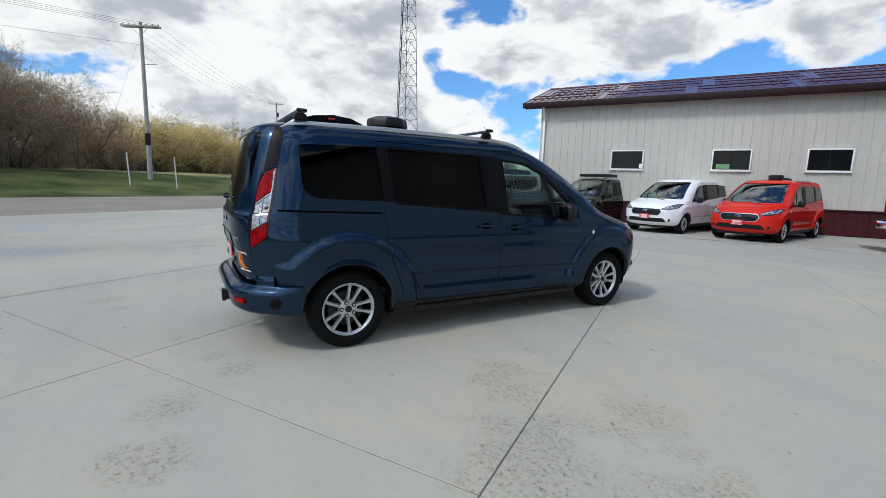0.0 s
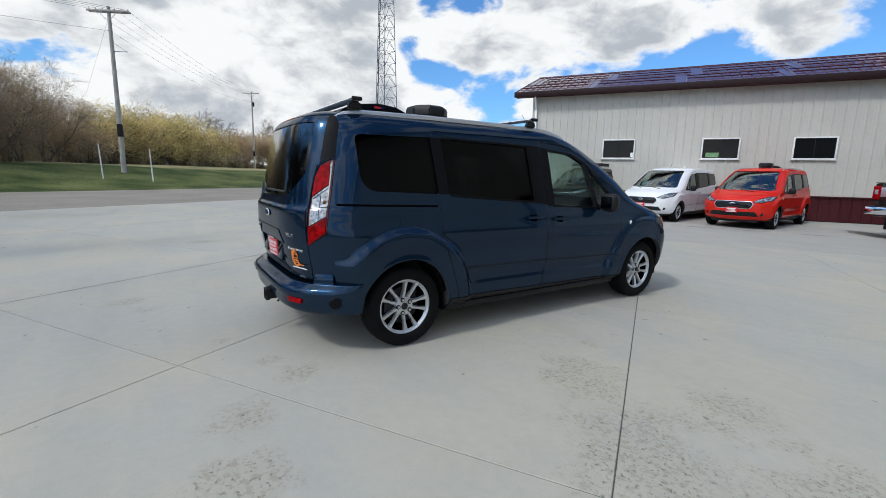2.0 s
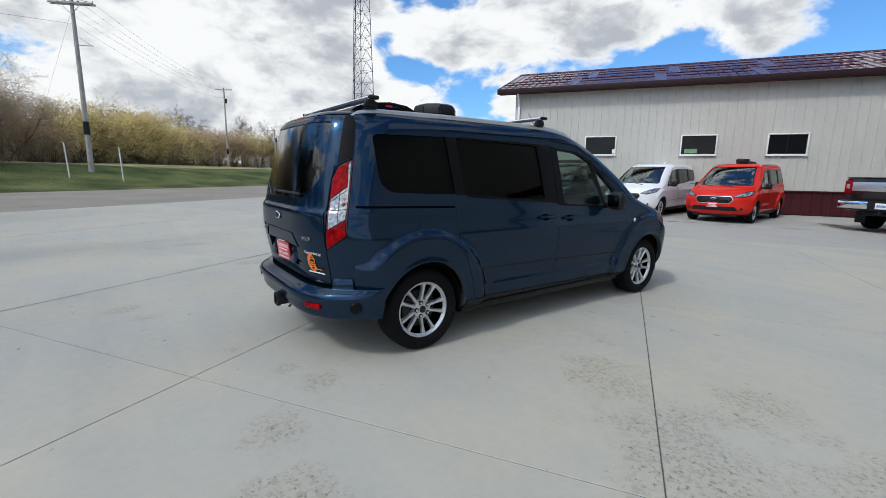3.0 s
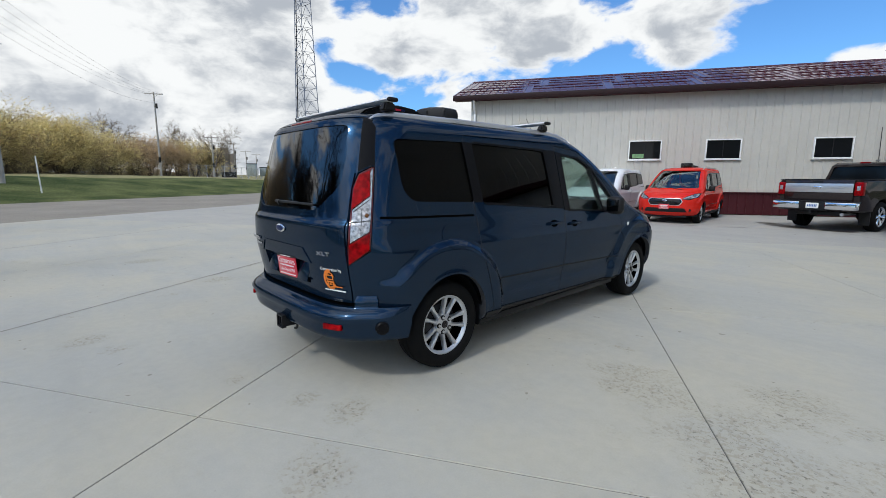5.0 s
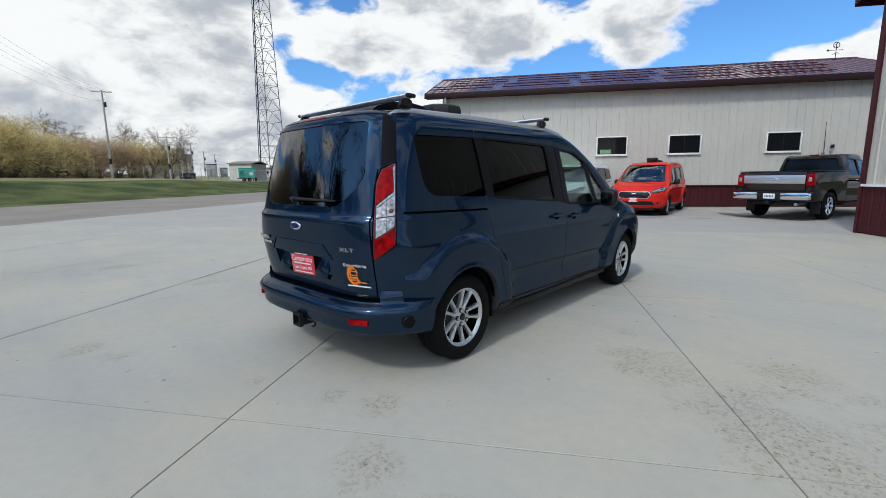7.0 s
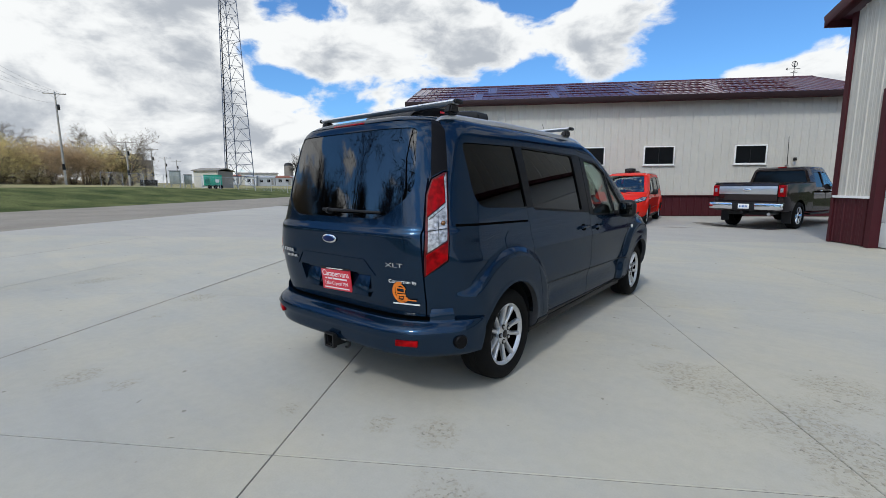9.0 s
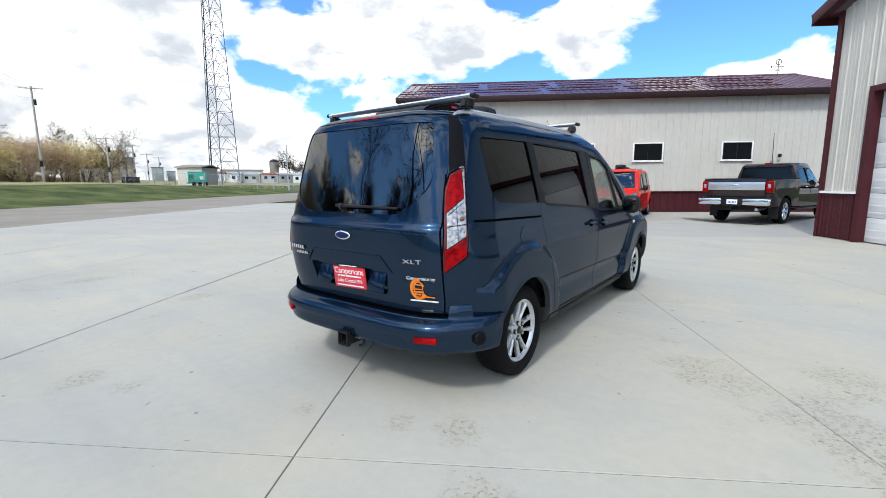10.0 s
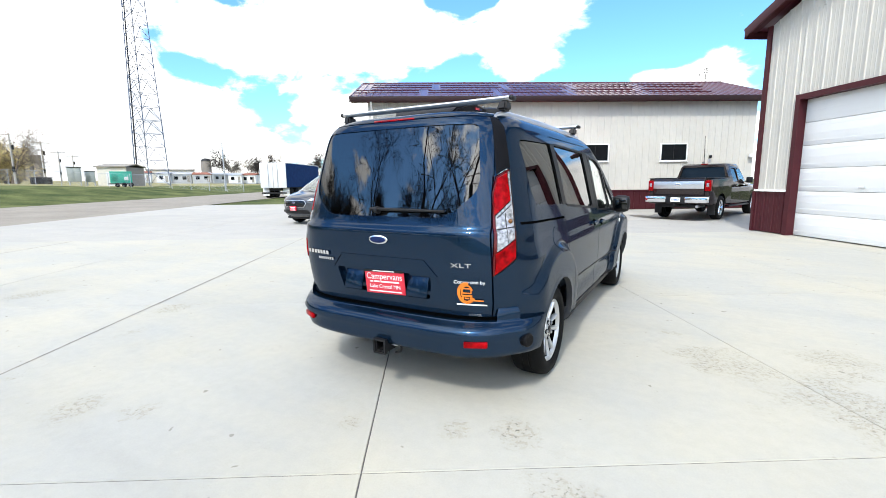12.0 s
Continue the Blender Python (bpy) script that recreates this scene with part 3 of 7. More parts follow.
    for x in (-end, length + end):
        bm = bmesh.new()
        for s in (1, -1):
            y0, y1 = (-over, depth / 2) if s == 1 else (depth + over, depth / 2)
            q = [(y0, EAVE_Z - drop - 0.08), (y1, RIDGE_Z - 0.10), (y1, RIDGE_Z + 0.15), (y0, EAVE_Z - drop + 0.13)]
            b2 = prism(q, lambda a, b, d: base @ Vector((x + d, a, b)), -0.02, 0.02)
            me = mesh_of(b2)
            bm.from_mesh(me)
        part("rake_trim", bm, MAROON, B1)
    # corner trim and downspout
    part("corner_trim", boxed(-0.025, 0.09, -0.035, 0.1, 0.0, EAVE_Z - 0.05), SIDING, B1).matrix_basis = base
    bm = bmesh.new()
    box(bm, 0.10, 0.19, -0.12, -0.04, 0.15, 4.35, bevel=0.012)
    rod(bm, (0.145, -0.08, 4.33), (0.145, -over + 0.05, EAVE_Z - drop - 0.02), 0.045)
    part("downspout", bm, WHITE_TRIM, B1, "pale metal downspout").matrix_basis = base
    for off in (-7.65, -3.98, -1.09, 2.58):
        w = small_window(lot_pose(7.84 + off, WALL_V - 0.025, 2.61))
    # wall box and conduit by the corner
    bx = thing("wall_light", lot_pose(12.14, WALL_V - 0.03, 2.33), "small dark wall light on the cream siding", "wall light")
    part("housing", boxed(-0.05, 0.05, -0.10, 0.0, 0.0, 0.13, bevel=0.012), BLACK, bx)
    part("backplate", boxed(-0.06, 0.06, -0.02, 0.0, -0.17, -0.04, bevel=0.008), SILVER, bx)
    whip = thing("wall_aerial", lot_pose(11.86, WALL_V - 0.06, 2.1), "thin dark aerial rod on the wall", "aerial")
    bm = bmesh.new()
    rod(bm, (0.02, 0, -.1), (-.02, 0, 1.22), .014, .010, 6)
    part("rod", bm, BLACK, whip)
    part("bracket", boxed(-.04, .06, -.02, .06, 0.0, .06), GALV_DARK, whip)
    fl = thing("flood_light", lot_pose(14.05, WALL_V - 0.03, 2.42), "small white flood light at the corner of the building", "flood light")
    part("lamp_head", boxed(-.12, .12, -.20, -.04, -.08, .08, bevel=.02), WHITE_TRIM, fl)
    part("arm", boxed(-.03, .03, -.06, .01, -.03, .03), WHITE_TRIM, fl)
    card = thing("window_notice", lot_pose(7.84 - 7.08, WALL_V - 0.044, 2.36), "small white notice in the window", "notice")
    part("sheet", boxed(-.08, .08, -.003, .003, -.08, .10), WHITE_INK, card)
    # flat pale green sheet just before the pane
    card = thing("window_notice", lot_pose(7.84 - 4.15, WALL_V - 0.044, 2.40), "pale green sheet in the window", "notice")
    part("sheet", boxed(-.30, .14, -.003, .003, -.11, .06), PALE_GREEN, card)
    vane = thing("weather_vane", lot_pose(14.1, RIDGE_V, RIDGE_Z + 0.1) @ Matrix.Diagonal((.75, .75, .78, 1)), "dark iron weather vane on the roof ridge", "weather vane")
    bm = bmesh.new()
    rod(bm, (0, 0, 0), (0, 0, 0.95), 0.018)
    rod(bm, (-0.42, 0, 0.52), (0.36, 0, 0.52), 0.015)
    rod(bm, (0, -0.2, 0.36), (0, 0.2, 0.36), 0.012)
    rod(bm, (-0.2, 0, 0.30), (0.2, 0, 0.30), 0.012)
    part("spindle", bm, BLACK, vane)
    bm = bmesh.new()
    for i in range(10):
        a, b = 2 * math.pi * i / 10, 2 * math.pi * (i + 1) / 10
        rod(bm, (0.17 * math.cos(a), 0, 0.80 + 0.17 * math.sin(a)), (0.17 * math.cos(b), 0, 0.80 + 0.17 * math.sin(b)), 0.018, n=6)
        if i % 2 == 0:
            rod(bm, (0, 0, 0.80), (0.17 * math.cos(a), 0, 0.80 + 0.17 * math.sin(a)), 0.012, n=6)
    part("emblem", bm, BLACK, vane)
    bm = prism([(-0.52, 0.52), (-0.40, 0.60), (-0.40, 0.44)], lambda a, b, d: Vector((a, d, b)), -0.01, 0.01)
    part("arrow", bm, BLACK, vane)


B1 = thing("long_building", Matrix(), "long cream steel building with maroon roof and wainscot", "building")
long_building()

# ---- the workshop with the tall door ----
B2_TURN = -57.5
B2 = thing("workshop_building", pose(3.09, 9.765, 0, 0, 0, B2_TURN), "cream steel workshop with maroon trim and a white overhead door", "building")


def workshop():
    span, deep, wall_z, slope = 13.4, 20.0, 5.1, math.tan(radians(19.5))
    d0, d1, dz = 1.17, 5.6, 3.17
    band = 1.07
    # front wall faces local -y; pieces round the door opening
    bm = bmesh.new()
    ribbed(bm, d0 - 0.14, band + 0.03, wall_z, 0.305, pose(0.03, 0, 0))
    part("wall", bm, SIDING, B2, "cream ribbed steel siding", 0.3)
    bm = bmesh.new()
    ribbed(bm, d0 - 0.14, 0.02, band - 0.02, 0.305, pose(0.03, 0.008, 0))
    part("wainscot", bm, MAROON, B2, "maroon ribbed steel wainscot", 0.3)
    bm = bmesh.new()
    ribbed(bm, d1 - d0 + 0.24, dz + 0.12, wall_z, 0.305, pose(d0 - 0.10, 0, 0))
    part("wall", bm, SIDING, B2, "", 0.3)
    bm = bmesh.new()
    ribbed(bm, span - d1 - 0.15, band + 0.03, wall_z, 0.305, pose(d1 + 0.15, 0, 0))
    part("wall", bm, SIDING, B2, "", 0.3)
    bm = bmesh.new()
    ribbed(bm, span - d1 - 0.15, 0.02, band - 0.02, 0.305, pose(d1 + 0.15, 0.008, 0))
    part("wainscot", bm, MAROON, B2, "", 0.3)
    # gable triangle with ribs
    bm = bmesh.new()
    ribbed(bm, span, wall_z + 0.001, wall_z + slope * span / 2 + 0.5, 0.305, pose(0, 0, 0))
    tri = tool_end([(0, wall_z), (span, wall_z), (span / 2, wall_z + slope * span / 2)], -1, 1)
    part_of("gable", cut(mesh_of(bm), tri, "INTERSECT"), SIDING, B2, "", 0.3)
    part("trim", boxed(0.03, d0 - 0.12, -0.05, -0.001, band - 0.025, band + 0.03), WHITE_TRIM, B2, "pale drip trim")
    part("corner_trim", boxed(-0.02, 0.11, -0.045, 0.1, band + 0.03, wall_z + 0.03), MAROON, B2, "maroon corner trim")
    part("corner_trim", boxed(-0.02, 0.06, -0.045, 0.1, 0.0, band - 0.022), MAROON, B2)
    for x0 in (d0 - 0.11, d1 - 0.01):
        part("door_jamb", boxed(x0, x0 + 0.12, -0.05, 0.22, 0.0, dz + 0.12), MAROON, B2, "maroon steel jamb")
    part("door_head", boxed(d0 + 0.012, d1 - 0.012, -0.05, 0.22, dz, dz + 0.118), MAROON, B2)
    door = new("door_1")
    door.parent = B2
    tagged(door, "white sectional overhead door, closed")
    for i in range(6):
        z0 = 0.02 + i * (dz - 0.02) / 6
        bm = bmesh.new()
        box(bm, d0 + 0.012, d1 - 0.012, 0.14, 0.19, z0 + 0.004, z0 + (dz - 0.02) / 6 - 0.004, bevel=0.006)
        for k in range(3):
            zz = z0 + 0.10 + k * 0.16
            box(bm, d0 + 0.03, d1 - 0.03, 0.1375, 0.141, zz, zz + 0.02)
        part("door_panel", bm, DOOR_WHITE, door)
    part("door_handle", boxed(d0 + 1.5, d0 + 1.62, 0.10, 0.139, 1.15, 1.18, bevel=0.006), SILVER, door, "small metal lift handle")
    part("side_wall", boxed(0.0, 0.12, 0.13, deep, 0, wall_z), SIDING, B2)
    part("side_wall", boxed(span - 0.12, span, 0.13, deep, 0, wall_z), SIDING, B2)
    part("back_wall", boxed(0.13, span - 0.13, deep - 0.12, deep, 0, wall_z), SIDING, B2)
    over, front = 0.42, 0.34
    for s in (0, 1):
        rl = math.hypot(span / 2 + over, slope * (span / 2 + over))
        m = pose(-over, 0, wall_z - slope * over + 0.24, 0, -19.5, 0) if s == 0 else pose(span + over, 0, wall_z - slope * over + 0.24, 0, 19.5, 0)
        bm = bmesh.new()
        x0, x1 = (0, rl) if s == 0 else (-rl, 0)
        prof = [(-front, -0.05), (-front, 0.0)]
        for i in range(int((deep + 2 * front) / 0.305)):
            y = -front + 0.05 + i * 0.305
            prof += [(y - 0.022, 0.0), (y - 0.012, 0.026), (y + 0.012, 0.026), (y + 0.022, 0.0)]
        prof += [(deep + front, 0.0), (deep + front, -0.05)]
        me = mesh_of(prism(prof, lambda a, b, d: m @ Vector((d, a, b)), x0, x1))
        bm.from_mesh(me)
        part("roof", bm, ROOFING, B2, "", 0.3)
        bm = bmesh.new()
        box(bm, x0 - 0.01, x1 + 0.01, -front - 0.03, -front - 0.001, -0.20, 0.03, m, bevel=0.006)
        part("rake_trim", bm, MAROON, B2)
        bm = bmesh.new()
        box(bm, x0, x1, -front, -0.05, -0.09, -0.055, m)
        part("soffit", bm, MAROON, B2)
        xe = -over if s == 0 else span + over
        part("fascia", boxed(xe - 0.02, xe + 0.012, -front, deep + front, wall_z - slope * over + 0.02, wall_z - slope * over + 0.25), MAROON, B2)


workshop()


# ---- the passenger vans: one body form, built once ----
def curve_through(points):
    """A smooth monotone curve through (t, value) pairs."""
    xs, ys = np.array([p[0] for p in points], float), np.array([p[1] for p in points], float)
    h, d = np.diff(xs), np.diff(ys) / np.diff(xs)
    m = np.zeros(len(xs))
    for i in range(1, len(xs) - 1):
        if d[i - 1] * d[i] > 0:
            w1, w2 = 2 * h[i] + h[i - 1], h[i] + 2 * h[i - 1]
            m[i] = (w1 + w2) / (w1 / d[i - 1] + w2 / d[i])
    m[0], m[-1] = d[0], d[-1]

    def at(t):
        t = min(max(t, xs[0]), xs[-1])
        i = min(int(np.searchsorted(xs, t, "right")) - 1, len(h) - 1)
        s = (t - xs[i]) / h[i]
        return float((2 * s**3 - 3 * s**2 + 1) * ys[i] + (s**3 - 2 * s**2 + s) * h[i] * m[i] + (3 * s**2 - 2 * s**3) * ys[i + 1] + (s**3 - s**2) * h[i] * m[i + 1])

    return at


HALF = 1.531
HUB = 0.322
side_w = curve_through([(.26, .80), (.32, .872), (.5, .900), (.72, .915), (.95, .908), (1.08, .885), (1.25, .848), (1.60, .768), (1.70, .738),
                        (1.75, .712), (1.78, .670), (1.80, .60), (1.815, .50), (1.828, .35), (1.836, .17)])
rear_y = curve_through([(.26, -2.20), (.33, -2.23), (.5, -2.265), (.75, -2.318), (.93, -2.345), (1.065, -2.347), (1.085, -2.343), (1.105, -2.328), (1.122, -2.3215), (1.25, -2.2988), (1.4, -2.271), (1.55, -2.2396), (1.68, -2.209), (1.75, -2.175),
                        (1.79, -2.12), (1.815, -2.02), (1.828, -1.8), (1.836, -1.4)])
front_y = curve_through([(.26, 2.27), (.35, 2.37), (.5, 2.415), (.68, 2.415), (.8, 2.392), (.88, 2.345), (.95, 2.24), (1.01, 2.06), (1.06, 1.88), (1.11, 1.74),
                         (1.33, 1.42), (1.51, 1.12), (1.66, .83), (1.74, .62), (1.79, .40), (1.815, .18), (1.828, -.1), (1.836, -.5)])
bumper_y = curve_through([(.26, -2.22), (.335, -2.335), (.36, -2.368), (.42, -2.378), (.455, -2.388), (.482, -2.404), (.497, -2.406), (.508, -2.398), (.53, -2.366), (.552, -2.325), (.558, -2.318), (.60, -2.312), (.64, -2.29), (2.0, -2.2)])


def tail_sweep(s):
    """How far the rear corner sweeps forward, for a share s of the half width."""
    return 0.45 * (1 - (1 - min(s, 1.0) ** 5.0) ** 0.56)


def side_relief(y, z):
    """Flares round the wheels, a crease under the belt and a hollow low on the doors."""
    d = 0.0
    for w in (-HALF, HALF):
        r = math.hypot(y - w, z - HUB)
        d += 0.042 * smooth01((0.640 - r) / 0.070) * smooth01((1.02 - z) / 0.10)
        d += 0.004 * smooth01((0.425 - r) / 0.03)
    d += 0.042 * smooth01((0.740 - z) / 0.050) * smooth01((-1.96 - y) / 0.10) * smooth01((math.hypot(y + HALF, z - HUB) - 0.57) / 0.065)
    along = smooth01((y + 1.05) / 0.25) * smooth01((1.15 - y) / 0.25)
    d -= 0.020 * math.exp(-((z - 0.49) / 0.07) ** 2) * along
    d -= 0.007 * math.exp(-((z - 1.0) / 0.045) ** 2)
    d += 0.006 * math.exp(-((z - 0.90) / 0.05) ** 2)
    return d


def van_loft(rear=rear_y, swell=0.0, levels=None):
    low = [.26, .275, .29, .31, .33, .36, .39]
    mid = [.41 + i * .015 for i in range(45)] + [1.08 + i * .01 for i in range(6)] + [1.15 + i * .55 / 19 for i in range(20)]
    top = [1.72, 1.735, 1.75, 1.765, 1.78, 1.79, 1.80, 1.808, 1.815, 1.822, 1.828, 1.833, 1.836]
    rings = []
    for z in levels or low + mid + top:
        w, yr, yf = side_w(z) + swell, rear(z), front_y(z)
        lr = 0.45 * min(1, w / 0.70)
        lf = (0.66 - 0.12 * smooth01((z - 0.9) / 0.3)) * min(1, w / 0.70)
        half = []
        for i in range(24):
            s = math.sin(math.pi / 2 * i / 23)
            half.append((w * s, yr + lr / 0.45 * tail_sweep(s)))
        for i in range(1, 180):
            half.append((w, yr + lr + (yf - lf - yr - lr) * i / 180))
        for i in range(24):
            s = math.cos(math.pi / 2 * i / 23)
            half.append((w * s, yf - lf * (1 - (1 - s**2.8) ** (1 / 2.1))))
        half = [(x + (side_relief(y, z) * smooth01((x / w - 0.9) / 0.1) if z < 1.2 else 0), y) for x, y in half]
        rings.append([(x, y, z) for x, y in half] + [(-x, y, z) for x, y in half[-2:0:-1]])
    bm = bmesh.new()
    vs = [[bm.verts.new(p) for p in ring] for ring in rings]
    n = len(vs[0])
    for a, b in zip(vs, vs[1:]):
        for i in range(n):
            j = (i + 1) % n
            bm.faces.new((a[i], a[j], b[j], b[i]))
    bm.faces.new(vs[0][::-1])
    bm.faces.new(vs[-1])
    bm.normal_update()
    return bm


def swollen(bm0, d):
    bm = bm0.copy()
    bm.normal_update()
    ns = [v.normal.copy() for v in bm.verts]
    for v, nn in zip(bm.verts, ns):
        v.co += nn * d
    return mesh_of(bm)


class Skin:
    """Nearest smooth normals of the loft, to keep cut panels smoothly shaded."""

    def __init__(self, bm):
        from mathutils.bvhtree import BVHTree
        b = bm.copy()
        bmesh.ops.triangulate(b, faces=b.faces)
        b.normal_update()
        self.tree = BVHTree.FromBMesh(b)
        b.verts.ensure_lookup_table(), b.faces.ensure_lookup_table()
        self.tris = [[(v.co.copy(), v.normal.copy()) for v in f.verts] for f in b.faces]
        b.free()

    def at(self, co):
        hit, _, i, d = self.tree.find_nearest(co)
        (a, na), (b, nb), (c, nc) = self.tris[i]
        v0, v1, v2 = b - a, c - a, hit - a
        d00, d01, d11, d20, d21 = v0.dot(v0), v0.dot(v1), v1.dot(v1), v2.dot(v0), v2.dot(v1)
        den = d00 * d11 - d01 * d01
        if abs(den) < 1e-14:
            return na, d
        v, w = (d11 * d20 - d01 * d21) / den, (d00 * d21 - d01 * d20) / den
        return (na * (1 - v - w) + nb * v + nc * w).normalized(), d

    def dress(self, me, inner=None, reach=0.06):
        """Smooth normals on the outer faces; other faces stay flat and take the second material."""
        me.shade_smooth()
        out = [None] * len(me.loops)
        cache = {}
        for p in me.polygons:
            pn = p.normal
            cn, cd = self.at(p.center)
            outer = pn.dot(cn) > 0.80 and cd < reach
            for li in p.loop_indices:
                if outer:
                    vi = me.loops[li].vertex_index
                    if vi not in cache:
                        cache[vi] = self.at(me.vertices[vi].co)[0]
                    nn = cache[vi]
                    out[li] = nn if nn.dot(pn) > 0.5 else pn
                else:
                    out[li] = pn
            p.material_index = 0 if outer or inner is None else 1
        me.normals_split_custom_set([tuple(v) for v in out])


def wheel_parts(parent, name, x, y, side):
    """Ten-spoke alloy wheel with tyre, disc, cap and nuts; the outer face looks along side."""
    bm = bmesh.new()
    lathe(bm, [(.19, -.14), (.21, -.13), (.217, -.10), (.205, -.06), (.203, .055), (.214, .072), (.222, .083), (.222, .090), (.214, .092), (.204, .084), (.196, .068)], 48)
    lathe(bm, [(.001, .074), (.058, .074), (.074, .068), (.080, .050), (.066, .02)], 24)
    spokes = []
    rim = bm
    for k in range(5):
        for s in (-1, 1):
            bm = bmesh.new()
            a = 2 * math.pi * k / 5 + s * 0.31
            b = 2 * math.pi * k / 5 + s * 0.245
            p0, p1 = Vector((0.055, 0.062 * math.cos(a), 0.062 * math.sin(a))), Vector((0.078, 0.205 * math.cos(b), 0.205 * math.sin(b)))
            d = (p1 - p0).normalized()
            t = d.cross(Vector((1, 0, 0))).normalized()
            sect = []
            for p, w, th in ((p0, .0165, .035), (p0.lerp(p1, .5), .0115, .03), (p1, .019, .026)):
                sect.append([bm.verts.new(p + t * q * w + Vector((e, 0, 0))) for q, e in ((-1, -th), (-1, -.006), (-.55, .004), (.55, .004), (1, -.006), (1, -th))])
            for u, v in zip(sect, sect[1:]):
                for i in range(6):
                    bm.faces.new((u[i], u[(i + 1) % 6], v[(i + 1) % 6], v[i]))
            bmesh.ops.recalc_face_normals(bm, faces=bm.faces)
            spokes.append(bm)
    bm = rim
    bmesh.ops.recalc_face_normals(bm, faces=bm.faces)
    w = part(name, bm, ALLOY, parent, "silver ten-spoke alloy wheel", 0.7)
    w.matrix_basis = pose(side * x, y, HUB, 0, 0, 0 if side > 0 else 180)
    for bm in spokes:
        part("spoke", bm, ALLOY, w, "", 0.7)
    bm = bmesh.new()
    lathe(bm, [(.205, -.115), (.235, -.122), (.285, -.118), (.312, -.100), (.320, -.070), (.322, -.035), (.318, -.030), (.318, -.022), (.322, -.018), (.323, .018), (.318, .022), (.318, .030), (.322, .035),
               (.319, .068), (.311, .092), (.290, .108), (.262, .113), (.240, .110), (.224, .097), (.214, .080)], 56)
    part("tyre", bm, RUBBER, w, "black road tyre", 0.6)
    # black liner added so the gaps between the spokes look shaded
    bm = bmesh.new()
    lathe(bm, [(.198, .066), (.199, .0), (.196, -.11), (.03, -.115)], 40)
    part("barrel", bm, SLOT_SHADE, w, "black liner for the shade inside the rim", 0.6)
    bm = bmesh.new()
    lathe(bm, [(.02, .02), (.145, .02), (.15, .014), (.15, -.01), (.02, -.01)], 32)
    box(bm, -.05, .035, -.16, -.08, -.06, .06, bevel=.012)
    part("brake_disc", bm, DARK_METAL, w, "dark brake disc")
    bm = bmesh.new()
    lathe(bm, [(.001, .083), (.022, .082), (.028, .078), (.030, .070)], 20)
    part("hub_cap", bm, GLOSS_BLACK, w, "dark round centre cap")
    for k in range(5):
        a = 2 * math.pi * (k + 0.5) / 5
        c, d = .055 * math.cos(a), .055 * math.sin(a)
        # black disc painted in for the shaded hole that the nut sits in
        bm = bmesh.new()
        rod(bm, (.060, c, d), (.0765, c, d), .0185, .0185, 14)
        part("nut_seat", bm, BLACK, w, "black disc for the shaded hole round the nut")
        bm = bmesh.new()
        rod(bm, (.060, c, d), (.084, c, d), .0115, .0105, 6)
        part("lug_nut", bm, ALLOY, w)
    return w


def bumper_at(x, z=.435):
    """Depth of the rear bumper's skin at a distance from the middle."""
    return bumper_y(z) + tail_sweep(x / (side_w(z) + .006))


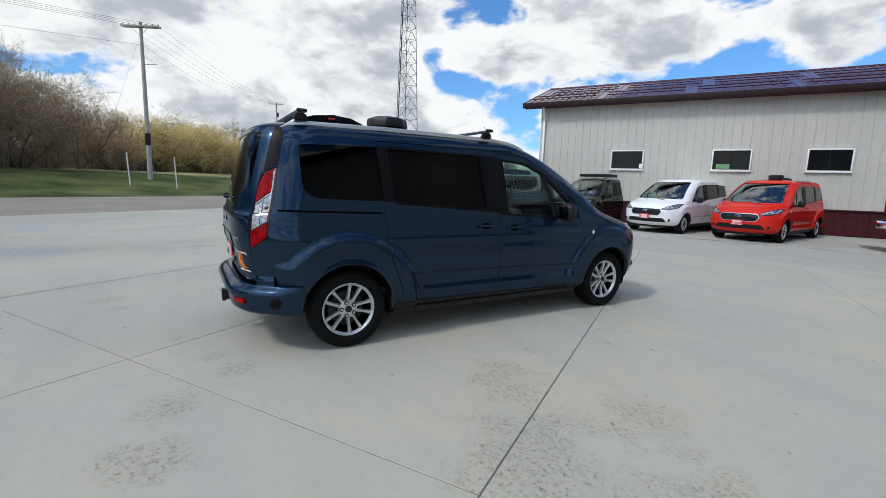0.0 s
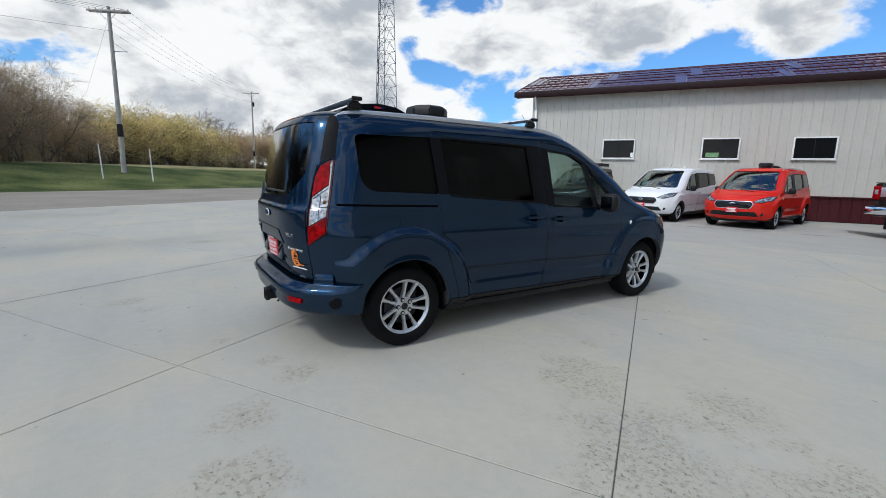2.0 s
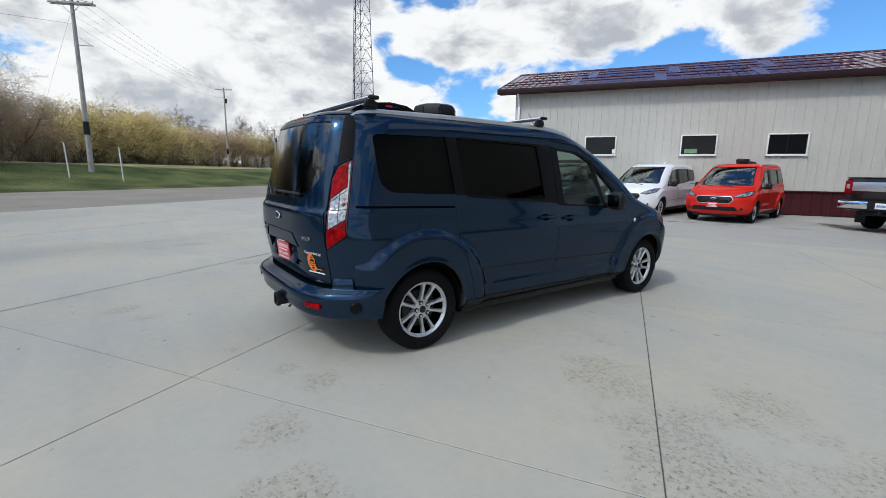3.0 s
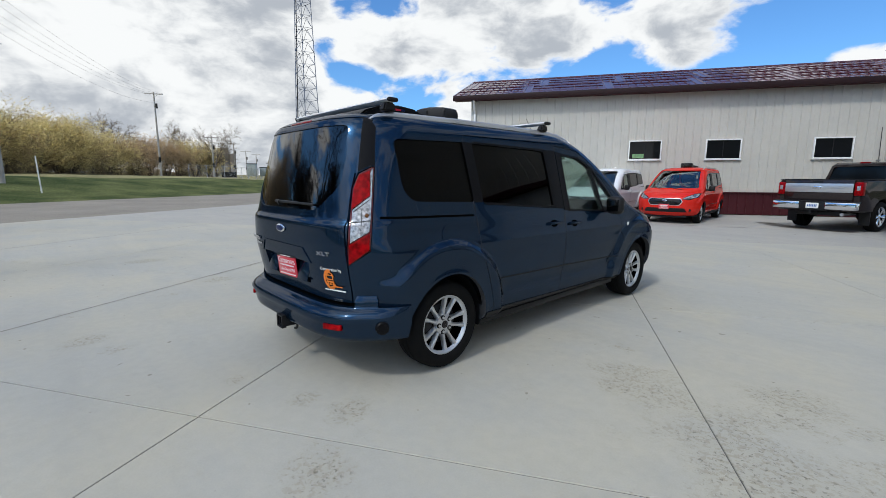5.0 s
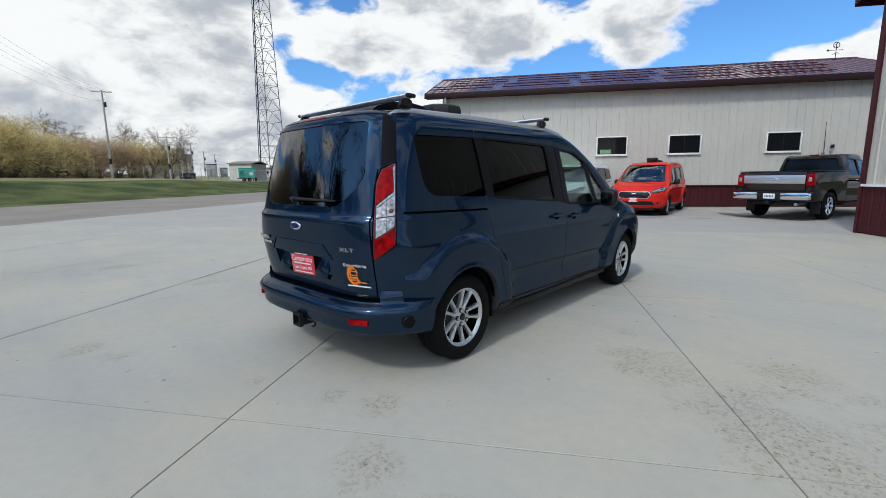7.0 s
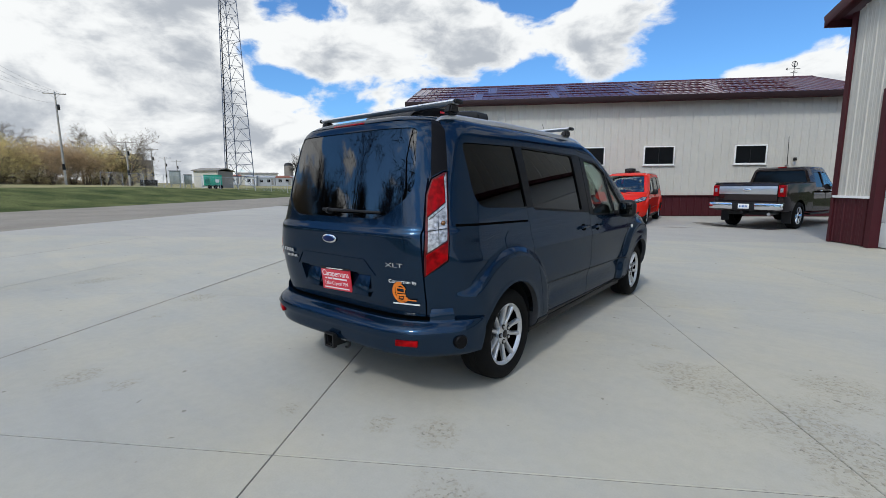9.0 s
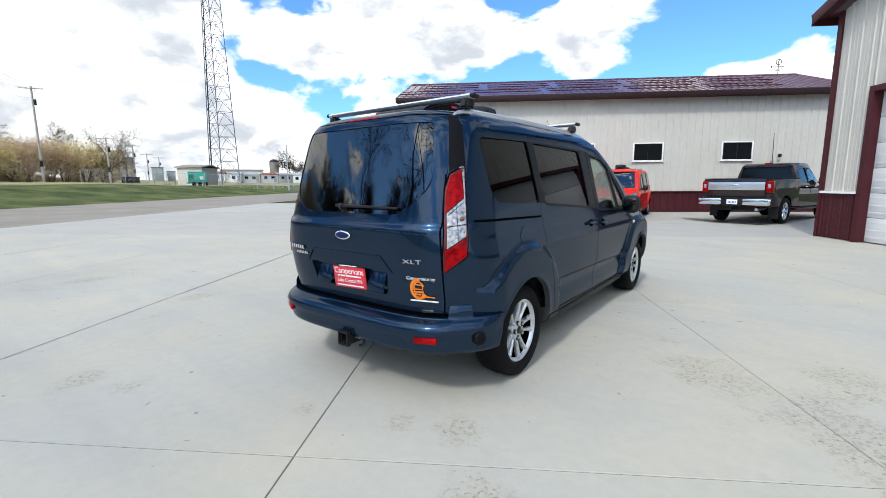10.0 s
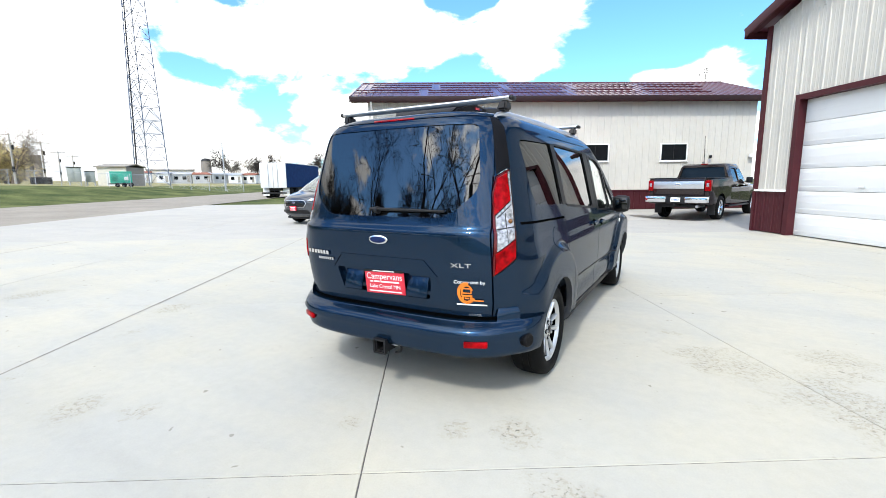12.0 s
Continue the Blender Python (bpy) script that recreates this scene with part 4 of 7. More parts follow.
def build_van(m):
    van = thing("passenger_van", m, "", "van")
    loft = van_loft()
    skin = Skin(loft)
    outer = swollen(loft, 0.0)
    off = {d: swollen(loft, d) for d in (-0.042, -0.014, -0.009, -0.005, 0.003, 0.006, 0.009, -0.03, 0.06)}
    trims, lenses, panes = cut(off[0.003], off[-0.005]), cut(off[0.006], off[-0.03]), cut(off[-0.009], off[-0.014])
    ridges, beds = cut(off[0.009], off[-0.03]), cut(off[-0.005], off[-0.03])
    grooved = cut(off[0.06], off[-0.03])

    hole = cut(off[-0.042], tool_box(-2, 2, -3, 3, 0.40, 3), "INTERSECT")
    shell = cut(outer, hole)
    for w in (-HALF, HALF):
        for s in (1, -1):
            bm = bmesh.new()
            rod(bm, (s * 0.60, w, HUB + 0.005), (s * 1.3, w, HUB + 0.005), 0.383, n=64)
            shell = cut(shell, mesh_of(bm))
    # openings
    quarter = rounded([(-1.875, 1.225), (-1.89, 1.63), (-1.245, 1.645), (-1.215, 1.20)], [.14, .05, .03, .03], 8)
    slide = rounded([(-1.165, 1.64), (-0.215, 1.625), (-0.165, 1.13), (-1.13, 1.20)], [.03, .05, .05, .04])
    front = rounded([(0.035, 1.60), (0.36, 1.575), (0.555, 1.49), (0.705, 1.065), (0.065, 1.095)], [.04, .06, .02, .02, .05])
    vent = rounded([(0.60, 1.465), (0.735, 1.055), (1.03, 1.05), (0.99, 1.13)], [.01, .01, .03, .02])
    back = rounded([(-.588, 1.712), (.588, 1.712), (.645, 1.325), (.462, 1.164), (-.462, 1.164), (-.645, 1.325)], [.04, .04, .09, .08, .08, .09])
    screen = rounded([(-.60, 1.70), (.60, 1.70), (.76, 1.12), (-.76, 1.12)], .06)
    for p in (quarter, slide, front, vent):
        shell = cut(shell, tool_side(p, -1.3, 1.3))
    shell = cut(shell, tool_end(back, -2.7, -1.9))
    shell = cut(shell, tool_end(screen, 0.45, 2.0))

    slider = [(-1.235, 1.20), (-1.275, 1.60), (-1.24, 1.70), (-0.045, 1.70), (-0.018, 1.10), (-0.018, .50), (-0.045, .30), (-1.03, .30), (-1.10, .52), (-1.19, .75)]
    hinged = [(-0.012, 1.10), (-0.035, 1.685), (0.36, 1.655), (0.62, 1.525), (1.06, 1.13), (1.10, .95), (1.135, .70), (1.12, .42), (1.10, .29), (-0.035, .295), (-0.010, .50)]
    edge = [(.662, 1.765), (.698, 1.40), (.703, 1.31), (.722, 1.13), (.738, .93), (.738, .84), (.732, .66), (.715, .545)]
    gate = rounded(edge + [(-x, z) for x, z in reversed(edge)], [.05, .01, .01, .01, .01, .01, .01, .04] + [.04, .01, .01, .01, .01, .01, .01, .05])
    grow = 0.008
    shell = cut(shell, tool_box(-2, 2, -3, -1.90, .20, .35))
    body = shell

    def inset(poly, d):
        c = Vector((sum(p[0] for p in poly) / len(poly), sum(p[1] for p in poly) / len(poly)))
        return [tuple(Vector(p) - (Vector(p) - c).normalized() * d) for p in poly]

    def piece(name, me, material, parent=None, label="", inner=CABIN):
        me.materials.clear()
        for mm in [material] + ([inner] if inner else []):
            me.materials.append(mm)
        skin.dress(me, inner)
        ob = new(name, me)
        ob.parent = parent or van
        if label:
            ob["label"] = label
        return ob

    doors = {}
    for s in (1, -1):
        for key, poly in (("sliding_door", slider), ("front_door", hinged)):
            d = cut(shell, tool_side(inset(poly, grow), s * 0.5, s * 1.3), "INTERSECT")
            body = cut(body, tool_side(poly, s * 0.5, s * 1.3))
            doors[key, s] = piece(key, d, BLUE_PAINT)
    g = cut(shell, tool_end(inset(gate, .009), -2.7, -1.93), "INTERSECT")
    recess = rounded([(-.375, .818), (.375, .818), (.345, .662), (-.345, .662)], .02)
    g = cut(g, cut(grooved, tool_end(recess, -2.7, -2.0), "INTERSECT"))
    body = cut(body, tool_end(gate, -2.7, -1.93))
    lampline = [(-1.068, .822), (-.915, .922), (-.908, 1.03), (-.904, 1.448), (-.930, 1.450), (-1.010, 1.410), (-1.046, 1.318), (-1.058, 1.13), (-1.070, .93)]
    for s in (1, -1):
        body = cut(body, tool_corner(lampline, s))
    tailgate = piece("tailgate", g, BLUE_PAINT, None, "", BLUE_PAINT)
    piece("body", body, BLUE_PAINT)
    ridge = [(-.415, .814), (-.330, .912), (.330, .912), (.415, .814), (.403, .814), (.325, .902), (-.325, .902), (-.403, .814)]
    piece("crease", cut(lenses, tool_end(ridge, -2.7, -1.93), "INTERSECT"), BLUE_PAINT, tailgate, "raised crease over the plate", None)

    def calm(ob, s, y0):
        """Even out the shading of a side pane to that of the flat flank at y0."""
        me = ob.data
        out = [tuple(n.vector) for n in me.corner_normals]
        rows = {}
        for p in me.polygons:
            if abs(p.normal.x) > 0.7:
                for li in p.loop_indices:
                    z = round(me.vertices[me.loops[li].vertex_index].co.z, 3)
                    if z not in rows:
                        rows[z] = skin.at(Vector((s * side_w(z), y0, z)))[0]
                    out[li] = tuple(rows[z] if p.normal.x * s > 0 else -rows[z])
        me.normals_split_custom_set(out)

    def flank(poly, source, s):
        return cut(source, tool_side(poly, s * 0.4, s * 1.3), "INTERSECT")

    for s in (1, -1):
        calm(piece("side_window", flank(quarter, panes, s), PRIVACY, None, "dark privacy glass", None), s, -1.4)
        calm(piece("window", flank(slide, panes, s), PRIVACY, doors["sliding_door", s], "dark privacy glass", None), s, -.7)
        piece("window", flank(front, panes, s), CLEAR_GLASS, doors["front_door", s], "lightly tinted glass", None)
        piece("quarter_light", flank(vent, panes, s), CLEAR_GLASS, doors["front_door", s], "small triangular glass", None)
        piece("pillar_trim", flank([(-.228, 1.640), (-.046, 1.636), (-.019, 1.104), (-.182, 1.120)], trims, s), PILLAR_BLACK, doors["sliding_door", s], "black pillar trim", None)
        piece("pillar_trim", flank([(-1.262, 1.645), (-1.160, 1.645), (-1.125, 1.20), (-1.222, 1.20)], trims, s), PILLAR_BLACK, doors["sliding_door", s], "black pillar trim", None)
        piece("pillar_trim", flank([(-.034, 1.630), (.052, 1.618), (.082, 1.082), (-.011, 1.090)], trims, s), PILLAR_BLACK, doors["front_door", s], "black pillar trim", None)
        piece("window_frame", cut(flank(rounded([(-1.17, 1.655), (-.20, 1.642), (-.15, 1.112), (-1.12, 1.182)], .04), trims, s), tool_side(slide, s * .4, s * 1.3)), PILLAR_BLACK, doors["sliding_door", s], "black window frame", None)
        piece("window_frame", cut(cut(flank([(.03, 1.618), (.37, 1.592), (.585, 1.500), (1.045, 1.115), (1.06, 1.035), (.06, 1.078)], trims, s), tool_side(front, s * .4, s * 1.3)), tool_side(vent, s * .4, s * 1.3)),
              PILLAR_BLACK, doors["front_door", s], "black window frame", None)
        piece("slide_rail", flank([(-2.06, 1.122), (-2.06, 1.136), (-1.245, 1.114), (-1.245, 1.100)], trims, s), SLOT_SHADE, None, "black sliding-door rail", None)
        piece("moulding", flank([(-.96, .582), (-.96, .592), (-.02, .575), (-.02, .565)], trims, s), BLACK, doors["sliding_door", s], "", None)
        piece("moulding", flank([(-.008, .565), (-.008, .575), (1.05, .545), (1.05, .536)], trims, s), BLACK, doors["front_door", s], "", None)
        piece("moulding", flank([(-.968, .592), (-.956, .592), (-.880, .435), (-.892, .435)], trims, s), BLACK, doors["sliding_door", s], "", None)
        sill = piece("sill", flank([(-1.13, .338), (1.13, .300), (1.13, .262), (-1.13, .262)], lenses, s), BLACK, None, "black plastic sill", None)
        part("sill_foot", boxed(.74, .845, -1.12, 1.12, .215, .275, bevel=.02), BLACK, sill).matrix_basis = Matrix.Diagonal((s, 1, 1, 1))
        if s == 1:
            ring = [(-1.50 + .088 * math.cos(math.pi * k / 14), .975 + .088 * math.sin(math.pi * k / 14)) for k in range(28)]
            piece("fuel_flap", flank(ring, trims, s), BLUE_PAINT, None, "round fuel flap", None)
        for key, hy, hz in (("sliding_door", -0.20, .985), ("front_door", .14, .965)):
            x = side_w(hz)
            # no hollow is cut: a flat black patch draws the handle recess's shade
            cup_shade = rounded([(hy - .04, hz - .034), (hy + .04, hz - .034), (hy + .045, hz + .024), (hy - .045, hz + .024)], .025)
            piece("handle_cup", flank(cup_shade, trims, s), SLOT_SHADE, doors[key, s], "flat black patch for the shade in the handle recess", None)
            bm = bmesh.new()
            box(bm, x + .008, x + .026, hy - .095, hy + .095, hz - .013, hz + .013, bevel=.008)
            box(bm, x - .015, x + .02, hy - .085, hy - .06, hz - .012, hz + .012)
            box(bm, x - .015, x + .02, hy + .06, hy + .085, hz - .012, hz + .012)
            part("handle", bm, BLUE_PAINT, doors[key, s], "body-coloured pull handle").matrix_basis = Matrix.Diagonal((s, 1, 1, 1))
        # mirror
        bm = bmesh.new()
        box(bm, .915, 1.095, .69, .81, 1.02, 1.205, bevel=.05)
        rod(bm, (.84, .78, 1.06), (.96, .76, 1.07), .035, .03, 10)
        mirror = part("wing_mirror", bm, BLACK, doors["front_door", s], "black wing mirror", 0.9)
        mirror.matrix_basis = Matrix.Diagonal((s, 1, 1, 1))
        part("mirror_glass", boxed(.945, 1.070, .684, .6885, 1.055, 1.175, bevel=.002), MIRROR, mirror)
        part("indicator", boxed(.918, .928, 1.24, 1.27, .86, .905, bevel=.004), WHITE_INK, van, "small pale badge").matrix_basis = Matrix.Diagonal((s, 1, 1, 1))
        # lamps at the rear corner
        outline = [(-1.060, .830), (-.920, .928), (-.914, 1.03), (-.910, 1.441), (-.928, 1.442), (-1.003, 1.402), (-1.038, 1.312), (-1.050, 1.13), (-1.062, .93)]
        lamp = piece("tail_lamp", cut(beds, tool_corner(outline, s), "INTERSECT"), DARK_RED, None, "tall red and clear tail lamp", None)
        for name, poly, mm, text in (
                ("red_lens", [(-1.052, .842), (-.925, .933), (-.919, 1.040), (-1.050, .962)], RED_LENS, "red lens"),
                ("clear_lens", [(-1.042, .977), (-.926, 1.046), (-.921, 1.10), (-.916, 1.434), (-.922, 1.436), (-.931, 1.405), (-.927, 1.340), (-.926, 1.262), (-1.034, 1.178)], CLEAR_LENS, "clear lens"),
                ("red_lens", [(-1.042, 1.182), (-.930, 1.268), (-.931, 1.340), (-.935, 1.402), (-.932, 1.424), (-.998, 1.396), (-1.031, 1.308)], RED_LENS, "red lens")):
            piece(name, cut(lenses, tool_corner(poly, s), "INTERSECT"), mm, lamp, text, None)
        for poly in ([(-.976, 1.018), (-.973, 1.020), (-.973, 1.222), (-.976, 1.219)], [(-1.038, 1.100), (-.920, 1.112), (-.920, 1.116), (-1.038, 1.104)],
                     [(-1.030, 1.162), (-.930, 1.238), (-.930, 1.243), (-1.030, 1.167)]):
            piece("divider", cut(ridges, tool_corner(poly, s), "INTERSECT"), DARK_METAL, lamp, "", None)
        k = math.sqrt(.5)
        for a, z, mm in ((-.985, 1.145, AMBER), (-.945, 1.145, AMBER), (-.985, 1.045, GLOSS_BLACK), (-.945, 1.055, GLOSS_BLACK)):
            bm = bmesh.new()
            d = 2.056 if a < -.96 else 2.070
            bmesh.ops.create_uvsphere(bm, u_segments=14, v_segments=8, radius=.014, matrix=Matrix.Translation((s * (a * k + d * k), a * k - d * k, z)))
            part("bulb", bm, mm, lamp, "", 1.2)
        piece("pillar_trim", cut(trims, tool_corner([(-1.008, 1.416), (-.930, 1.455), (-.906, 1.453), (-.911, 1.700), (-.950, 1.756), (-.992, 1.762)], s), "INTERSECT"), PILLAR_BLACK, None, "black rear pillar trim", None)
        # front lamps
        rim = mirrored(rounded([(.465, .785), (.59, .872), (.79, .965), (.90, .972), (.875, .845), (.68, .765)], .02), s)
        piece("headlamp_rim", cut(trims, tool_end(rim, 1.4, 2.7), "INTERSECT"), GLOSS_BLACK, None, "black headlamp surround", None)
        hl = mirrored(rounded([(.495, .792), (.60, .858), (.79, .945), (.88, .950), (.855, .855), (.67, .785)], .02), s)
        piece("headlamp", cut(lenses, tool_end(hl, 1.4, 2.7), "INTERSECT"), HEADLAMP, None, "clear wedge-shaped headlamp", None)
        bm = bmesh.new()
        rod(bm, (s * .69, 2.05, .445), (s * .69, 2.235, .445), .045, n=18)
        part("fog_lamp", bm, GLOSS_BLACK, van)
        # wheel housing
        for w in (-HALF, HALF):
            bm = bmesh.new()
            arch = []
            for r, xx in ((.10, .60), (.381, .60), (.381, .865)):
                arch.append([bm.verts.new((xx, w + r * math.cos(math.pi * (k / 30 * 1.05 - .08)), HUB + .005 + r * math.sin(math.pi * (k / 30 * 1.05 - .08)))) for k in range(31)])
            for ra, rb in zip(arch, arch[1:]):
                for k in range(30):
                    bm.faces.new((ra[k], ra[k + 1], rb[k + 1], rb[k]))
            part("wheel_arch_liner", bm, BLACK, van).matrix_basis = Matrix.Diagonal((s, 1, 1, 1))
            wheel_parts(van, "wheel", .795, w, s)
    pane = piece("rear_window", cut(panes, tool_end(back, -2.7, -1.9), "INTERSECT"), REAR_GLASS, tailgate, "dark rear window", None)
    bend = [tuple(n.vector) for n in pane.data.corner_normals]
    for p in pane.data.polygons:
        if abs(p.normal.y) > .7:
            for li in p.loop_indices:
                x = pane.data.vertices[pane.data.loops[li].vertex_index].co.x
                n = Vector((.34 * x, -1, .20)).normalized()
                bend[li] = tuple(n if p.normal.y < 0 else -n)
    pane.data.normals_split_custom_set(bend)
    piece("windscreen", cut(panes, tool_end(screen, .45, 2.0), "INTERSECT"), SCREEN_GLASS, None, "lightly tinted windscreen", None)
    # black strip laid on the skin for the shadow gap over the bumper
    piece("lower_seal", cut(trims, tool_end([(-.755, .554), (.755, .554), (.755, .578), (-.755, .578)], -2.7, -1.93), "INTERSECT"), SLOT_SHADE, tailgate, "black strip for the shadow gap above the bumper", None)
    # rear bumper
    bl = van_loft(bumper_y, 0.006, [.26, .29, .32, .335, .345, .355, .37, .39, .42, .45, .49, .52, .53, .535, .54, .545, .55, .554, .558, .57, .60, .62, .635, .66])
    bskin = Skin(bl)
    bump = cut(mesh_of(bl), off[-0.03])
    keep = tool_box(-2, 2, -3, -1.9, .335, .556)
    for s in (1, -1):
        keep = cut(keep, tool_box(s * .752, s * 2, -3, -2.10, .40, .632), "UNION")
    bump = cut(bump, keep, "INTERSECT")
    for s in (1, -1):
        bm = bmesh.new()
        rod(bm, (s * .5, -HALF, HUB + .005), (s * 1.3, -HALF, HUB + .005), .383, n=64)
        bump = cut(bump, mesh_of(bm))
    bump.materials.clear()
    bump.materials.append(BLUE_PAINT)
    bskin.dress(bump, None)
    rb = new("rear_bumper", bump)
    rb.parent = van
    rb["label"] = "body-coloured rear bumper"
    for s in (1, -1):
        bm = boxed(-.07, .07, -.012, .012, -.019, .019, bevel=.006)
        part("reflector", bm, RED_LENS, rb, "red reflector").matrix_basis = pose(s * .665, bumper_at(.665), .435, 0, 0, s * math.degrees(math.atan((bumper_at(.70) - bumper_at(.63)) / .07)))
        bm = bmesh.new()
        lathe(bm, [(.001, .010), (.036, .010), (.043, .003), (.043, -.03)], 24)
        for i in range(6):
            a = math.pi * i / 3
            rod(bm, (.006, 0, 0), (.010, .03 * math.cos(a), .03 * math.sin(a)), .003, n=5)
        part("tow_eye_cover", bm, PILLAR_BLACK, rb, "round black vent cap").matrix_basis = pose(s * .909, -2.106, .436, 0, 0, -22 if s > 0 else 202)
    # front grille and intake
    hexa = rounded([(-.44, .80), (.44, .80), (.50, .71), (.42, .60), (-.42, .60), (-.50, .71)], .03)
    ring = rounded([(-.45, .811), (.45, .811), (.516, .71), (.43, .588), (-.43, .588), (-.516, .71)], .03)
    surround = cut(cut(lenses, tool_end(ring, 1.9, 2.8), "INTERSECT"), tool_end(hexa, 1.9, 2.8))
    piece("grille_surround", surround, SILVER, None, "bright grille surround", None)
    grille = piece("grille", cut(trims, tool_end(hexa, 1.9, 2.8), "INTERSECT"), GLOSS_BLACK, None, "black mesh grille", None)
    for i in range(4):
        z = .625 + i * .042
        piece("slat", cut(lenses, tool_end([(-.43, z), (.43, z), (.43, z + .014), (-.43, z + .014)], 1.9, 2.8), "INTERSECT"), BLACK, grille, "", None)
    low = rounded([(-.56, .505), (.56, .505), (.64, .375), (-.64, .375)], .03)
    piece("air_intake", cut(trims, tool_end(low, 1.9, 2.8), "INTERSECT"), BLACK, None, "black lower air intake", None)
    for y, z, par in ((2.428, .735, grille), (-2.353, 1.02, tailgate)):
        bm = bmesh.new()
        bmesh.ops.create_uvsphere(bm, u_segments=28, v_segments=10, radius=1, matrix=pose(0, y, z) @ Matrix.Diagonal((.074, .011, .030, 1)))
        em = part("emblem", bm, CHROME, par, "bright oval emblem", 1.2)
        bm = bmesh.new()
        bmesh.ops.create_uvsphere(bm, u_segments=28, v_segments=10, radius=1, matrix=pose(0, y + (.002 if y > 0 else -.002), z) @ Matrix.Diagonal((.066, .0112, .024, 1)))
        part("emblem_field", bm, EMBLEM_BLUE, em, "", 1.2)
    # inside and under
    part("underbody", boxed(-.60, .60, -1.75, 2.2, .19, .27, bevel=.02), BLACK, van)
    part("cabin_floor", boxed(-.74, .74, -2.1, 1.2, .38, .44), CABIN, van)
    bm = bmesh.new()
    box(bm, -.74, .74, 1.05, 1.45, .62, .98, bevel=.07)
    box(bm, -.50, -.22, 1.0, 1.2, .94, 1.07, bevel=.04)
    part("dashboard", bm, CABIN, van, "dark grey dashboard", 0.8)
    bm = bmesh.new()
    for i in range(24):
        a, b = 2 * math.pi * i / 24, 2 * math.pi * (i + 1) / 24
        rod(bm, (.185 * math.cos(a), 0, .185 * math.sin(a)), (.185 * math.cos(b), 0, .185 * math.sin(b)), .015, n=6)
    for a in (0.2, 2.9, 4.7):
        rod(bm, (0, 0.02, 0), (.18 * math.cos(a), 0, .18 * math.sin(a)), .014, n=6)
    part("steering_wheel", bm, BLACK, van, "black steering wheel").matrix_basis = pose(-.36, .88, .98, -25, 0, 0)
    for s in (1, -1):
        bm = bmesh.new()
        box(bm, -.24, .24, -.25, .27, .52, .68, bevel=.05)
        box(bm, -.235, .235, -.10, .04, .66, 1.22, Matrix.Translation((0, -.22, 0)) @ Matrix.Rotation(radians(9), 4, "X"), bevel=.05)
        box(bm, -.13, .13, -.06, .04, 1.24, 1.42, Matrix.Translation((0, -.27, 0)) @ Matrix.Rotation(radians(9), 4, "X"), bevel=.04)
        rod(bm, (-.06, -.42, 1.18), (-.06, -.44, 1.27), .008)
        rod(bm, (.06, -.42, 1.18), (.06, -.44, 1.27), .008)
        box(bm, -.2, .2, -.2, .2, .43, .53)
        part("front_seat", bm, SEAT, van, "grey cloth seat with headrest", 0.8).matrix_basis = pose(s * .38, .22, 0)
    # two wiper arms and a radio mast
    bm = bmesh.new()
    rod(bm, (-.35, 1.83, 1.075), (.10, 1.70, 1.15), .010, .006)
    rod(bm, (.25, 1.83, 1.075), (.55, 1.60, 1.14), .010, .006)
    part("wiper", bm, BLACK, van)
    bm = bmesh.new()
    rod(bm, (.0, -2.335, 1.205), (-.03, -2.335, 1.205), .025, .02, 12)
    rod(bm, (-.06, -2.345, 1.212), (.46, -2.315, 1.205), .011, .007)
    part("rear_wiper", bm, BLACK, tailgate, "black rear wiper arm")
    return van


EMBLEM_BLUE = mat("emblem_blue", (0.006, 0.016, 0.07), 0.35, vary=0.05, spec=0.2)
van_blue = build_van(pose(0, 0, 0))
van_blue["label"] = "dark blue metallic passenger van parked on the concrete"


# ---- vans of the same form beside the long building ----
def repaint(van, coat):
    for o in van.children_recursive:
        for slot in o.material_slots:
            if slot.material == BLUE_PAINT:
                slot.link = "OBJECT"
                slot.material = coat


def roof_z(x, y):
    """Height of the roof skin over a place inside the roof's outline."""
    best = 1.74
    for i in range(40):
        z = 1.74 + i * 0.0024
        w = side_w(z)
        if abs(x) < w * 0.99 and rear_y(z) + 0.1 < y < front_y(z) - 0.1:
            best = z
    return best


def roof_rails(van):
    for s in (1, -1):
        bm = bmesh.new()
        ys = [-2.00, -1.93, -1.82, -1.2, -0.5, 0.0, 0.20, 0.33, 0.42]
        zs = [1.755, 1.795, 1.818, 1.830, 1.830, 1.822, 1.806, 1.780, 1.745]
        pts = [Vector((s * (0.625 - 0.02 * smooth01(y)), y, z)) for y, z in zip(ys, zs)]
        ring = [[bm.verts.new(p + Vector((a, 0, b))) for a, b in ((-.011, -.035), (-.012, -.007), (-.006, 0), (.006, 0), (.012, -.007), (.011, -.035))] for p in pts]
        for a, b in zip(ring, ring[1:]):
            for i in range(6):
                bm.faces.new((a[i], a[(i + 1) % 6], b[(i + 1) % 6], b[i]))
        bm.faces.new(ring[0]), bm.faces.new(ring[-1][::-1])
        bmesh.ops.recalc_face_normals(bm, faces=bm.faces)
        part("roof_rail", bm, SILVER, van, "satin silver roof rail", 0.9)


